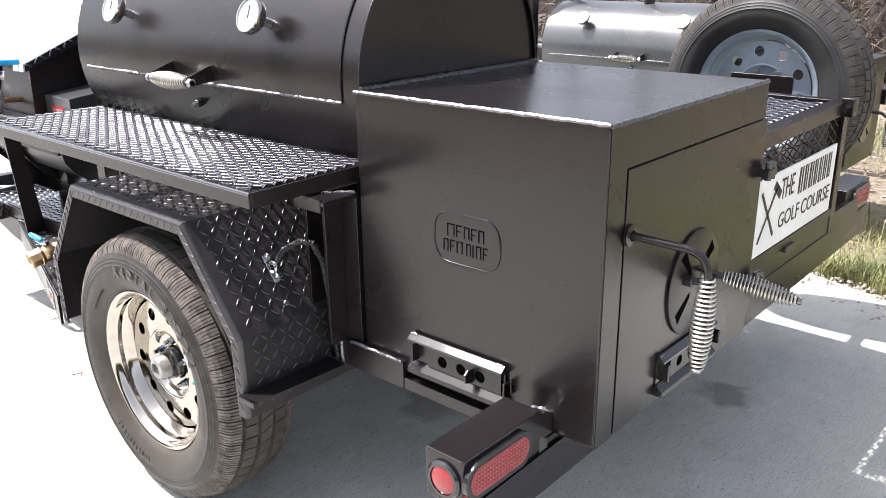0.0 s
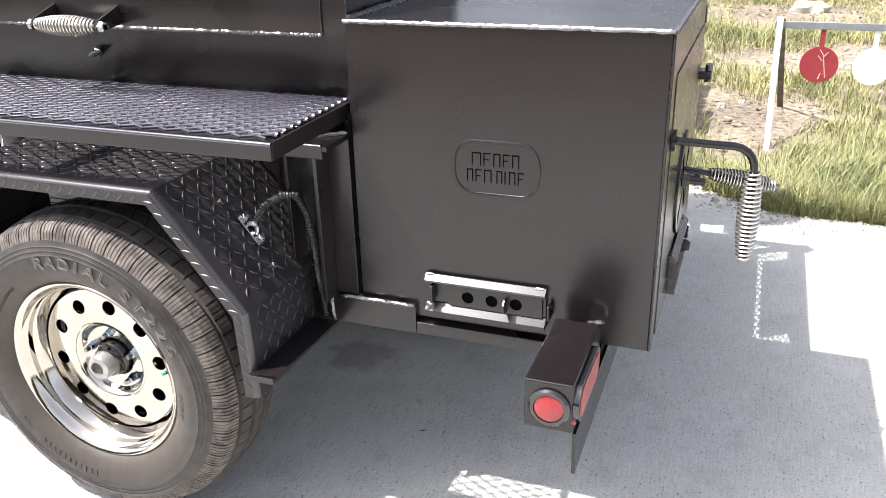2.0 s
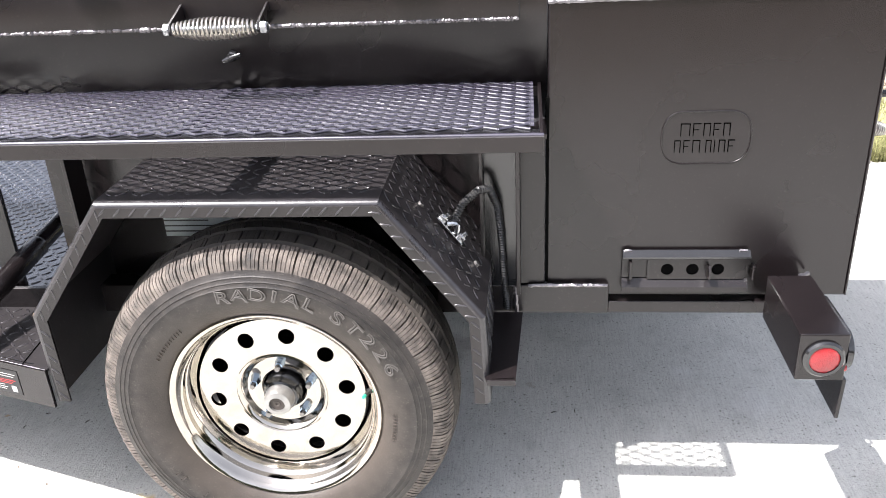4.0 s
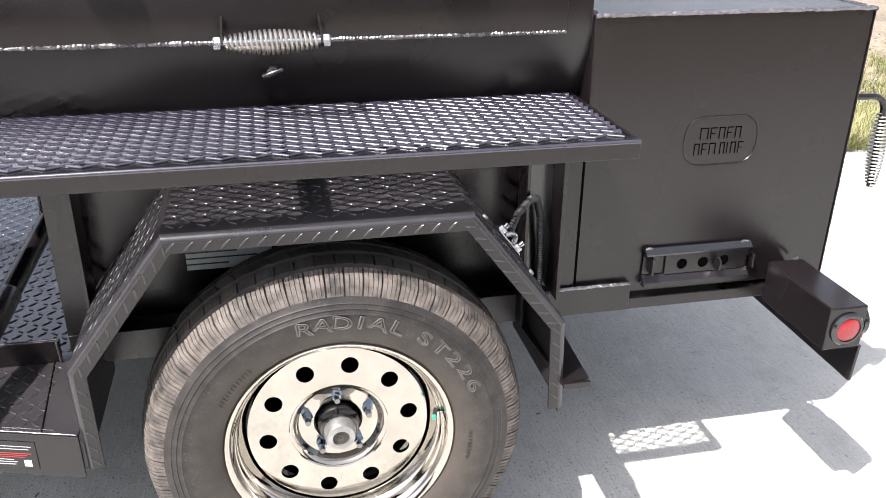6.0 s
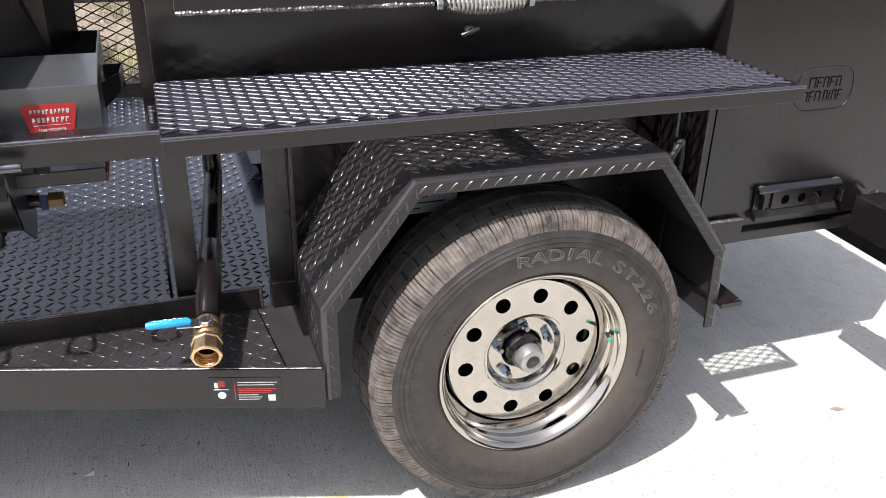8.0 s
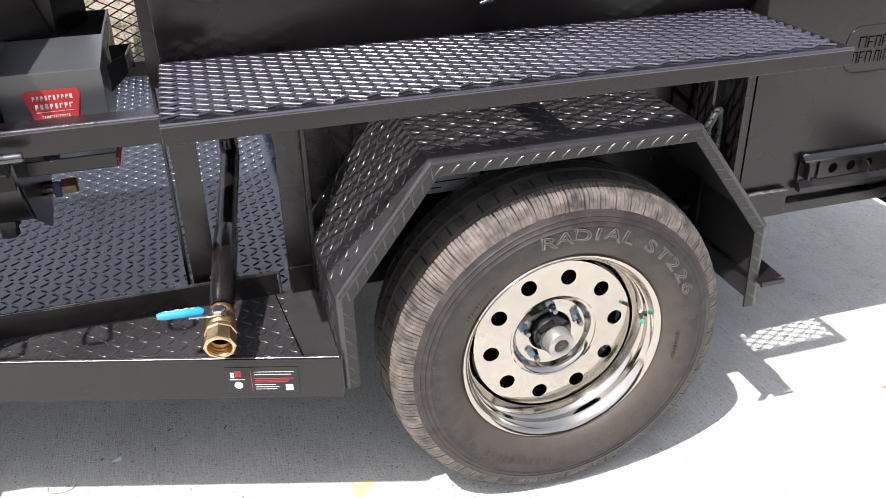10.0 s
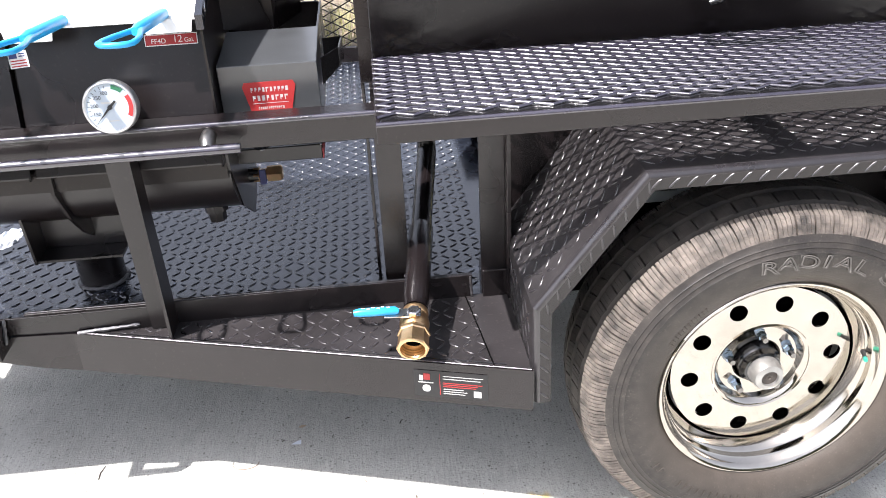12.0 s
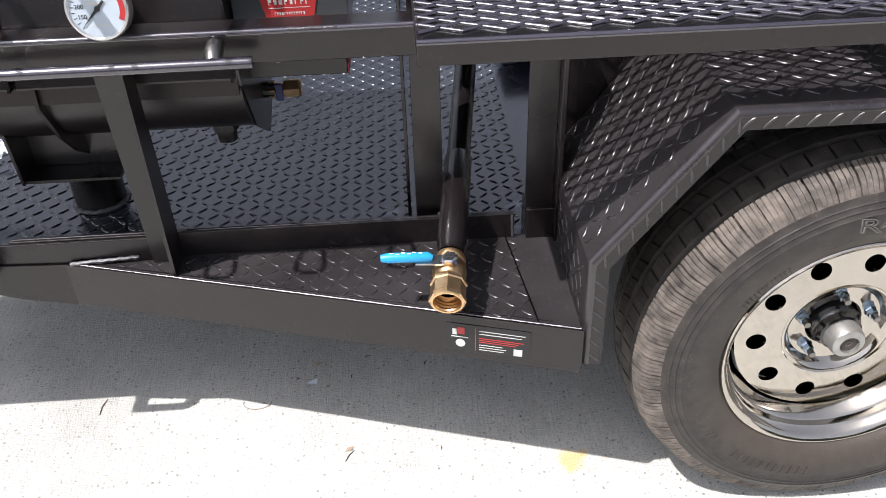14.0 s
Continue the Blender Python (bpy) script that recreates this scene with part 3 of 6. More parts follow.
def build_front_frame():
    t = thing("front_deck", "black treadplate front deck with angle-iron rails", "trailer deck")
    skewed(t)
    part("rail", box(-2.505, -1.63, -0.006, 0.0, 0.455, 0.509, 0.001), PAINT, t)
    part("rail_lip", box(-2.505, -1.63, 0.0005, 0.006, 0.495, 0.5095, 0.002), PAINT_GLOSS, t)
    part("rail", box(-3.02, -2.235, -0.012, -0.0065, 0.440, 0.506, 0.002), PAINT, t)
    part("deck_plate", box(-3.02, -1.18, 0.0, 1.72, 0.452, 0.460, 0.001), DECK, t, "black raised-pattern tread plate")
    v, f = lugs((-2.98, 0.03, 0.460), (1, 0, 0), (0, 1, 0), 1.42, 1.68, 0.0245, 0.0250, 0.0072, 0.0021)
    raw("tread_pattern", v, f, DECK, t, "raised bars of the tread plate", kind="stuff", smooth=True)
    part("front_crossmember", box(-3.07, -3.02, 0.0, 1.72, 0.40, 0.50), PAINT, t)
    for s in (0, 1):
        y0, y1 = (0.25, 0.76) if s == 0 else (1.19, 0.68)
        part("tongue_rail", prism([(-3.05, y0, 0.41), (-3.05, y0 + 0.075, 0.41), (-4.0, y1 + 0.075, 0.41), (-4.0, y1, 0.41)], (0, 0, 0.09)), PAINT, t)
    # tapering side step ahead of the wheel
    top = [(-1.559, -0.266, 0.460), (-1.559, 0.0, 0.460), (-2.30, 0.0, 0.460), (-2.42, -0.010, 0.460)]
    part("step_plate", prism([(x, y, z - 0.005) for x, y, z in top], (0, 0, 0.005)), FENDER, t, "black tread-plate side step")
    v, f = lugs((-2.36, -0.255, 0.460), (1, 0, 0), (0, 1, 0), 0.735, 0.25, width=0.0058, height=0.0014, keep=lambda a, b: b - 0.255 > -0.268 + (0.80 - a) * 0.298 + 0.012)
    raw("tread_pattern", v, f, FENDER_EDGE, t, "raised bars of the step", kind="stuff", smooth=True)
    part("step_beam", prism([(-1.557, -0.2735, 0.374), (-1.557, -0.2655, 0.374), (-2.42, -0.0085, 0.374), (-2.42, -0.0165, 0.374)], (0, 0, 0.0885)), PAINT, t)
    part("step_beam", prism([(-2.42, -0.0165, 0.374), (-2.50, -0.0165, 0.390), (-2.62, -0.0165, 0.425), (-2.62, -0.0165, 0.470), (-2.42, -0.0165, 0.4625)], (0, 0.004, 0)), PAINT, t)
    part("weld_bead", weld([(-1.56, -0.268, 0.463), (-2.40, -0.018, 0.463)], 0.0010, 9, lump=0.3), WELD, t, "bright weld bead")
    part("plate_edge", sweep([(-1.60, -0.2425, 0.4600), (-2.36, -0.0185, 0.4600)], 0.0016, 8), PAINT_GLOSS, t, "glossy edge of the step plate", smooth=True)
    part("weld_bead", weld([(-2.41, -0.018, 0.464), (-2.38, -0.017, 0.466), (-2.33, -0.016, 0.468), (-2.29, -0.014, 0.470)], 0.0042, 10), WELD_ROUGH, t, "rough grey weld patch")
    part("plate_seam", sweep([(-1.645, -0.006, 0.4605), (-1.622, -0.246, 0.4605)], 0.0016, 6), HOLE, t, "dark plate joint")
    part("weld_bead", weld([(-1.632, -0.008, 0.462), (-1.634, -0.008, 0.508)], 0.003, 11), WELD, t)
    # square stake pocket
    pocket = thing("stake_pocket", "open black square steel tube stub", "tube")
    skewed(pocket)
    for b in ((-2.655, -2.548, -0.064, -0.059, 0.444, 0.499), (-2.655, -2.548, -0.018, -0.0125, 0.444, 0.499), (-2.660, -2.655, -0.064, -0.0125, 0.444, 0.499), (-2.548, -2.543, -0.064, -0.0125, 0.444, 0.499)):
        part("tube_wall", box(*b, 0.001), PAINT, pocket)
    part("weld_bead", weld([(-2.542, -0.03, 0.46), (-2.540, -0.014, 0.506)], 0.004, 14), WELD_DARK, pocket)
    # posts
    part("post", box(-1.801, -1.753, 0.020, 0.026, 0.46, 0.90, 0.001), PAINT, t)
    part("post", box(-1.801, -1.795, 0.026, 0.075, 0.46, 0.90, 0.001), PAINT, t)
    part("post", box(-1.611, -1.562, -0.004, 0.004, 0.462, 0.895, 0.001), PAINT, t)
    part("post", box(-1.562, -1.554, -0.030, 0.040, 0.462, 0.895, 0.001), PAINT, t)
    part("post", box(-1.816, -1.771, 0.062, 0.068, 0.898, 1.36, 0.001), PAINT, t)
    part("post", box(-1.816, -1.810, 0.068, 0.112, 0.46, 1.36, 0.001), PAINT, t)
    # slanted brace under the fryer rail
    part("brace", prism([(-2.252, -0.092, 0.85), (-2.213, -0.092, 0.85), (-2.222, -0.022, 0.462), (-2.265, -0.022, 0.462)], (0, 0.006, 0)), PAINT, t)
    part("brace", prism([(-2.211, -0.092, 0.85), (-2.211, -0.045, 0.85), (-2.218, 0.0, 0.462), (-2.218, -0.066, 0.455)], (-0.006, 0, 0)), PAINT, t)
    return t


def build_fender():
    t = thing("fender", "black tread-plate trailer fender over the wheel", "fender")
    pts = [(-1.578, 0.405), (-1.580, 0.600), (-1.405, 0.829), (-0.894, 0.829), (-0.717, 0.600), (-0.711, 0.414)]
    inner = [(-1.547, 0.405), (-1.549, 0.589), (-1.391, 0.800), (-0.907, 0.800), (-0.747, 0.590), (-0.741, 0.414)]
    names = ("front_skirt", "front_slope", "top_plate", "rear_slope", "rear_skirt")
    y0, y1, th, bend = -0.258, 0.066, 0.005, 0.011
    face, start = y0 - 0.002, y0 - 0.002 + bend
    for i, nm in enumerate(names):
        (xa, za), (xb, zb) = pts[i], pts[i + 1]
        way = Vector((xb - xa, 0, zb - za))
        n = Vector((-way.z, 0, way.x)).normalized()
        ln = way.length
        u = way.normalized()
        part(nm, prism([Vector((xa, start, za)), Vector((xb, start, zb)), Vector((xb, start, zb)) - n * th, Vector((xa, start, za)) - n * th], (0, y1 - start, 0)), FENDER, t)
        v, f = lugs(Vector((xa, y1 - 0.002, za)) + n * 0.0002, (0, -1, 0), way, y1 - start - 0.002, ln, height=0.0014)
        if (Vector((0, -1, 0)).cross(way)).dot(n) < 0:
            v, f = lugs(Vector((xa, start, za)) + n * 0.0002, (0, 1, 0), way, y1 - start - 0.002, ln, height=0.0014)
        raw("tread_pattern", v, f, FENDER_EDGE, t, "raised bars of the fender plate", kind="stuff", smooth=True)
        ends = [(Vector((p[0], 0, p[1])), Vector((q[0] - p[0], 0, q[1] - p[1]))) for p, q in ((pts[i], inner[i]), (pts[i + 1], inner[i + 1]))]
        lip = lambda e, d, y: ends[e][0] + ends[e][1] * (d / 0.0295) + Vector((0, y, 0))
        part("outer_lip", prism([lip(0, bend, face), lip(1, bend, face), lip(1, 0.0295, face), lip(0, 0.0295, face)], (0, 0.005, 0)), PAINT, t)
        v, f = [], []
        for k in range(11):
            a = math.pi / 2 * k / 10
            v += [lip(e, bend * (1 - math.cos(a)), face + bend * (1 - math.sin(a))) for e in (0, 1)]
            f += [(2 * k - 2, 2 * k - 1, 2 * k + 1, 2 * k)] if k else []
        raw("rolled_edge", v, f, FENDER_EDGE, t, smooth=True, sharp=180)
        # the bars run on round the bend and down the lip
        v, f = lugs(Vector((xa, face - 0.0002, za)) - n * 0.0333, u, n, ln, 0.029, 0.0285, 0.024, 0.0044, 0.0015, same=True)
        raw("tread_pattern", v, f, FENDER_EDGE, t, kind="stuff", smooth=True)
    for s, (x, y, z) in enumerate(((-0.842, -0.12, 0.764), (-0.742, -0.11, 0.634))):
        part("bolt", bolt((x, y, z), (0.79, 0, 0.6), 0.007, 0.006), STEEL, t, "steel bolt head")
    return t


def build_conduit():
    t = thing("wiring_conduit", "grey corrugated flexible wiring conduit with a clamp", "conduit")
    ctrl = [Vector(p) for p in ((-0.786, -0.10, 0.712), (-0.765, -0.085, 0.750), (-0.735, -0.065, 0.770), (-0.715, -0.045, 0.765), (-0.700, -0.03, 0.720), (-0.693, -0.022, 0.640), (-0.690, -0.018, 0.560), (-0.685, -0.012, 0.480))]
    path, rad = [], []
    for a, b in zip(ctrl, ctrl[1:]):
        k = max(4, int((b - a).length / 0.0028))
        for i in range(k):
            path.append(a.lerp(b, i / k))
            rad.append(0.0082 if len(path) % 2 else 0.0066)
    part("hose", sweep(path, rad, 10), CONDUIT, t, smooth=True)
    n = Vector((0.79, 0, 0.61))
    slope = Matrix.Translation((-0.790, -0.104, 0.704)) @ Matrix((Vector((0.61, 0, -0.79)), Vector((0, 1, 0)), n)).transposed().to_4x4()
    part("clamp", box(-0.036, 0.036, -0.013, 0.013, 0, 0.004, 0.0015, None, slope), ZINC, t)
    part("clamp_saddle", sweep([slope @ Vector((q * 0.013, 0, 0.004 + 0.015 * math.cos(q * 1.45))) for q in (-1, -0.6, -0.2, 0.2, 0.6, 1)], 0.0055, 8), ZINC, t, smooth=True)
    for q in (-0.026, 0.026):
        nut = part("clamp_nut", bolt(slope @ Vector((q, 0, 0.004)), n, 0.0095, 0.009), ZINC, t)
        part("stud", sweep([slope @ Vector((q, 0, 0.012)), slope @ Vector((q, 0, 0.022))], 0.0045, 8), ZINC, nut, smooth=True)


def build_tyre(name, centre, R, out, rim_mat, label, chrome, holes=10, phase=0.30):
    """A wheel whose outer face looks along -y when out is -1."""
    t = thing(name, label, "wheel")
    cx, cy, cz = centre
    # profile of half sections: offset across, radius, and whether the shoulder cuts reach it
    prof = [(-0.070, 0.195, 0), (-0.082, 0.2045, 0), (-0.091, 0.2105, 0), (-0.100, 0.221, 0), (-0.1075, 0.236, 0), (-0.1125, 0.249, 0), (-0.1135, 0.262, 0), (-0.1125, 0.2740, 0), (-0.1135, 0.2755, 0), (-0.1120, 0.277, 0), (-0.1105, 0.2830, 0), (-0.1115, 0.2845, 0), (-0.1100, 0.286, 0),
            (-0.1082, 0.2920, 0), (-0.1090, 0.2935, 0), (-0.1072, 0.295, 0), (-0.1038, 0.3050, 0), (-0.1015, 0.3110, 1), (-0.0975, 0.3210, 1), (-0.0890, 0.3310, 1), (-0.0660, 0.3400, 1), (-0.0640, 0.3320, 0), (-0.0580, 0.3325, 0), (-0.0560, 0.3425, 2), (-0.0260, 0.3470, 2), (-0.0240, 0.3385, 0), (-0.0170, 0.3385, 0), (-0.0150, 0.3480, 2)]
    first = 16
    prof = prof + [(-a, r, c) for a, r, c in prof[::-1]]
    blocks = 256
    cols = [(b + f, s * (2 if b % 4 == 0 else 1)) for b in range(blocks) for f, s in ((0.0, 0), (0.58 if b % 4 == 0 else 0.80, 0), (0.64 if b % 4 == 0 else 0.85, 1), (0.97, 1))]
    verts, faces, k = [], [], len(prof)
    rng = random.Random(61)
    wear = [rng.uniform(-0.0005, 0.0006) for _ in range(blocks + 1)]
    for a, slit in cols:
        for j, (off, r, cut) in enumerate(prof):
            ang = 2 * math.pi * (a + (2.6 if cut == 2 else 0.0) + (1.3 if off > 0 else 0)) / blocks
            depth = 0.0 if not slit else (0.0034 if cut == 1 and slit == 1 else 0.0105 if slit == 2 and cut else 0.0)
            rr = (r - depth + (wear[int(a)] if cut and not slit else 0.0)) * R / 0.350
            verts.append((cx + rr * math.sin(ang), cy + off * -out * -1, cz + rr * math.cos(ang)))
    m = len(cols)
    tread, side, crown = [], [], []
    for i in range(m):
        i2 = (i + 1) % m
        for j in range(k - 1):
            f = (i * k + j, i * k + j + 1, i2 * k + j + 1, i2 * k + j)
            (side if not first <= j < k - first - 1 else crown if abs(prof[j][0] + prof[j + 1][0]) < 0.125 else tread).append(f)
    raw("tread", verts, tread, TREAD if chrome else DARK_TREAD, t, "dusty brown tyre tread with shoulder cuts" if chrome else "black tyre tread with shoulder cuts")
    # the crown's dark colour holds the shade under a fender
    raw("tread", verts, crown, DARK_TREAD, t, "black ribbed tyre crown")
    tyre = raw("tyre", verts, side, RUBBER if chrome else DARK_RUBBER, t, "dusty black tyre sidewall", smooth=True)
    # rim
    y = lambda a: cy + out * a
    flange = [(0.078, 0.2080), (0.0885, 0.2130), (0.0905, 0.2110), (0.088, 0.2045), (0.081, 0.1990), (0.072, 0.1965), (0.069, 0.1925), (0.058, 0.1910), (0.055, 0.1870), (0.046, 0.1845), (0.036, 0.1765), (0.016, 0.1735)]
    ax = Vector((0, out, 0))
    part("rim", lathe(flange + [(-0.07, 0.168), (-0.095, 0.200)], (cx, cy, cz), ax, 72), rim_mat, t, smooth=True)
    bm = bmesh.new()
    r1, r2 = 0.095, 0.171
    dish = lambda r: 0.035 - 0.06 * (r - 0.135)
    for h in range(holes):
        g0 = 2 * math.pi * (h + phase) / holes
        inside = lambda a, b: r1 <= math.hypot(a, b) <= r2 and abs(math.atan2(b, a)) <= math.pi / holes
        def lift(a, b, g0=g0):
            r, g = math.hypot(a, b), math.atan2(b, a) + g0
            return Vector((cx + r * math.sin(g), y(dish(r)), cz + r * math.cos(g)))
        crn = [(r * math.cos(s), r * math.sin(s)) for r in (r1, r2) for s in (-math.pi / holes, math.pi / holes)]
        rim_edge = ring_plate(inside, (0.1355, 0.0), 0.0165 if chrome else 0.0185, lift, bm, 24, crn)
        low = [bm.verts.new(v.co - ax * 0.008) for v in rim_edge]
        for i in range(len(low)):
            j = (i + 1) % len(low)
            bm.faces.new((rim_edge[i], rim_edge[j], low[j], low[i]))
    bmesh.ops.remove_doubles(bm, verts=bm.verts[:], dist=0.0004)
    bmesh.ops.recalc_face_normals(bm, faces=bm.faces[:])
    part("wheel_disc", bm, rim_mat, t, "pierced disc with round holes", smooth=True)
    part("disc_hub", lathe([(dish(0.095), 0.0955), (0.0355, 0.093), (0.0365, 0.090), (0.0345, 0.086), (0.0255, 0.081), (0.0185, 0.076), (0.0165, 0.068), (0.0160, 0.060), (0.0155, 0.047), (0.012, 0.0435), (-0.02, 0.043)], (cx, cy, cz), ax, 60), rim_mat, t, smooth=True)
    if chrome:
        # black disc behind the pierced disc, standing in for shade inside the wheel
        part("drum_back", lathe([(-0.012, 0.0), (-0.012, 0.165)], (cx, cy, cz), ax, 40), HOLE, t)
        part("hub", lathe([(-0.015, 0.041), (0.030, 0.040), (0.034, 0.036), (0.045, 0.034), (0.047, 0.030)], (cx, cy, cz), ax, 36), PAINT_GLOSS, t, "black bearing hub", smooth=True)
        part("hub_cap", lathe([(0.043, 0.0305), (0.066, 0.029), (0.073, 0.026), (0.076, 0.016), (0.071, 0.0155), (0.071, 0.0155)], (cx, cy, cz), ax, 36), CAP, t, "grey steel grease cap", smooth=True)
        part("cap_plug", lathe([(0.0705, 0.0158), (0.0712, 0.007), (0.0725, 0.006), (0.0725, 0.0035), (0.0705, 0.003), (0.0705, 0.0)], (cx, cy, cz), ax, 24), DULL, t, "dark rubber plug in the cap", smooth=True)
        for i in range(5):
            g = 2 * math.pi * (i - 0.02) / 5
            p = Vector((cx + 0.0605 * math.sin(g), y(0.0155), cz + 0.0605 * math.cos(g)))
            nut = part("lug_nut", lathe([(0, 0.0), (0, 0.0110), (0.003, 0.0105), (0.005, 0.0090), (0.014, 0.0085), (0.015, 0.006)], p, ax, 6), NUT, t)
            part("stud", sweep([p + ax * 0.012, p + ax * 0.026], 0.0055, 8), STEEL, nut, smooth=True)
        p = Vector((cx + 0.187 * math.sin(1.45), y(0.050), cz + 0.187 * math.cos(1.45)))
        part("valve_stem", sweep([p, p + ax * 0.022 - Vector((0.008, 0, 0))], [0.005, 0.0035], 8), INK, t)
        part("valve_cap", sweep([p + ax * 0.021 - Vector((0.0076, 0, 0)), p + ax * 0.028 - Vector((0.0101, 0, 0))], [0.0042, 0.0038], 8), CAP_GREEN, t, "small green valve cap", smooth=True)
        for word, mid, step in (("RADIAL", 0.09, 0.122), ("ST226", 0.87, 0.134)):
            for i, ch in enumerate(word):
                g = mid + (i - (len(word) - 1) / 2) * step
                rad = Vector((math.sin(g), 0, math.cos(g)))
                o = Vector((cx, y(0.1142), cz)) + rad * 0.2590 * R / 0.35
                write("raised_letter", ch, 0.032, facing(o, ax, rad) @ Matrix(((1.62, 0.28, 0, 0), (0, 1, 0, 0), (0, 0, 1, 0), (0, 0, 0, 1))), LETTER, tyre, "raised outline letter", depth=0.0, outline=0.0011)
        # unreadable raised maker's marks as plain bars
        for mid, count, r, s in ((3.25, 11, 0.252, 1.0), (4.05, 2, 0.252, 1.0), (5.25, 12, 0.234, 0.55), (1.55, 9, 0.234, 0.55)):
            for i in range(count):
                g = mid + i * 0.058 * s
                rad = Vector((math.sin(g), 0, math.cos(g)))
                m = facing(Vector((cx, y(0.1120 if s == 1 else 0.1068), cz)) + rad * r * R / 0.35, ax, rad)
                part("raised_mark", card(m, -0.0012 * s, 0.0012 * s, -0.008 * s, 0.008 * s, 0.0024), RUBBER, tyre)
                part("raised_mark", card(m, 0.0012 * s, 0.005 * s, 0.0055 * s, 0.008 * s, 0.0024), RUBBER, tyre)
    return t


def build_tail_light(y0, y1, mirror=False):
    t = thing("tail_light_box", "black steel tail light box with red lamps", "tail light")
    front = y0 if not mirror else y1
    t.location.z = 0.045 if mirror else 0.0
    part("housing", box(-0.172, -0.088, min(y0, y1), max(y0, y1), 0.482, 0.576, 0.003), PAINT, t)
    s = -1 if not mirror else 1
    part("marker_bezel", lathe([(0, 0.036), (0.004, 0.036), (0.008, 0.032), (0.008, 0.0265), (0.002, 0.026)], (-0.128, front, 0.528), (0, s, 0), 36), PAINT_GLOSS, t, "black rubber ring", smooth=True)
    part("marker_lens", lathe([(0.002, 0.027), (0.006, 0.026), (0.009, 0.018), (0.010, 0.0)], (-0.128, front, 0.528), (0, s, 0), 36), RED_LENS, t, "round red marker lens", smooth=True)
    mid = (y0 + y1) / 2 + s * 0.02

    def oval(h, w, x0, x1):
        pts = []
        for k in range(48):
            a = 2 * math.pi * k / 48
            c, d = math.cos(a), math.sin(a)
            pts.append((x0, mid + (w - h) * (1 if c > 0 else -1) * (1 if abs(c) > 1e-3 else 0) + h * c, 0.530 + h * d))
        return prism(pts, (x1 - x0, 0, 0))
    part("lamp_bezel", oval(0.036, 0.094, -0.088, -0.078), PAINT_GLOSS, t, "black rubber oval ring")
    lens = part("lamp_lens", oval(0.027, 0.083, -0.081, -0.0772), RED_LENS, t, "oval red stop lamp lens")
    v, f = [], []
    for i in range(18):
        for j in range(6):
            yy, zz = mid - 0.070 + i * 0.0082, 0.530 - 0.020 + j * 0.008
            k = len(v)
            v += [(-0.0771, yy - 0.003, zz - 0.003), (-0.0771, yy + 0.003, zz - 0.003), (-0.0771, yy + 0.003, zz + 0.003), (-0.0771, yy - 0.003, zz + 0.003), (-0.0750, yy, zz)]
            f += [(k, k + 1, k + 4), (k + 1, k + 2, k + 4), (k + 2, k + 3, k + 4), (k + 3, k, k + 4)]
    raw("lens_texture", v, f, RED_LENS, lens, kind="stuff")
    part("side_reflector", lathe([(0, 0.010), (0.005, 0.009), (0.006, 0)], (-0.090, front + 0.01 * -s, 0.505), (1, 0, 0), 16), RED_LENS, t, smooth=True)
    if not mirror:
        part("weld_bead", weld([(-0.110, -0.045, 0.574), (-0.090, -0.030, 0.572), (-0.085, -0.012, 0.562)], 0.004, 21), WELD, t, "bright weld blob")
        part("bracket", prism([(-0.12, -0.046, 0.570), (-0.092, -0.046, 0.570), (-0.092, -0.002, 0.545), (-0.12, -0.002, 0.545)], (0.0, 0.0, -0.05)), PAINT, t)


build_trailer()
build_front_frame()
build_fender()
build_conduit()
build_tyre("wheel", (-1.136, -0.160, 0.386), 0.360, -1, CHROME, "dusty trailer tyre on a chrome ten-hole steel rim", True)
build_tail_light(-0.270, -0.046)
build_tail_light(1.70, 1.95, True)


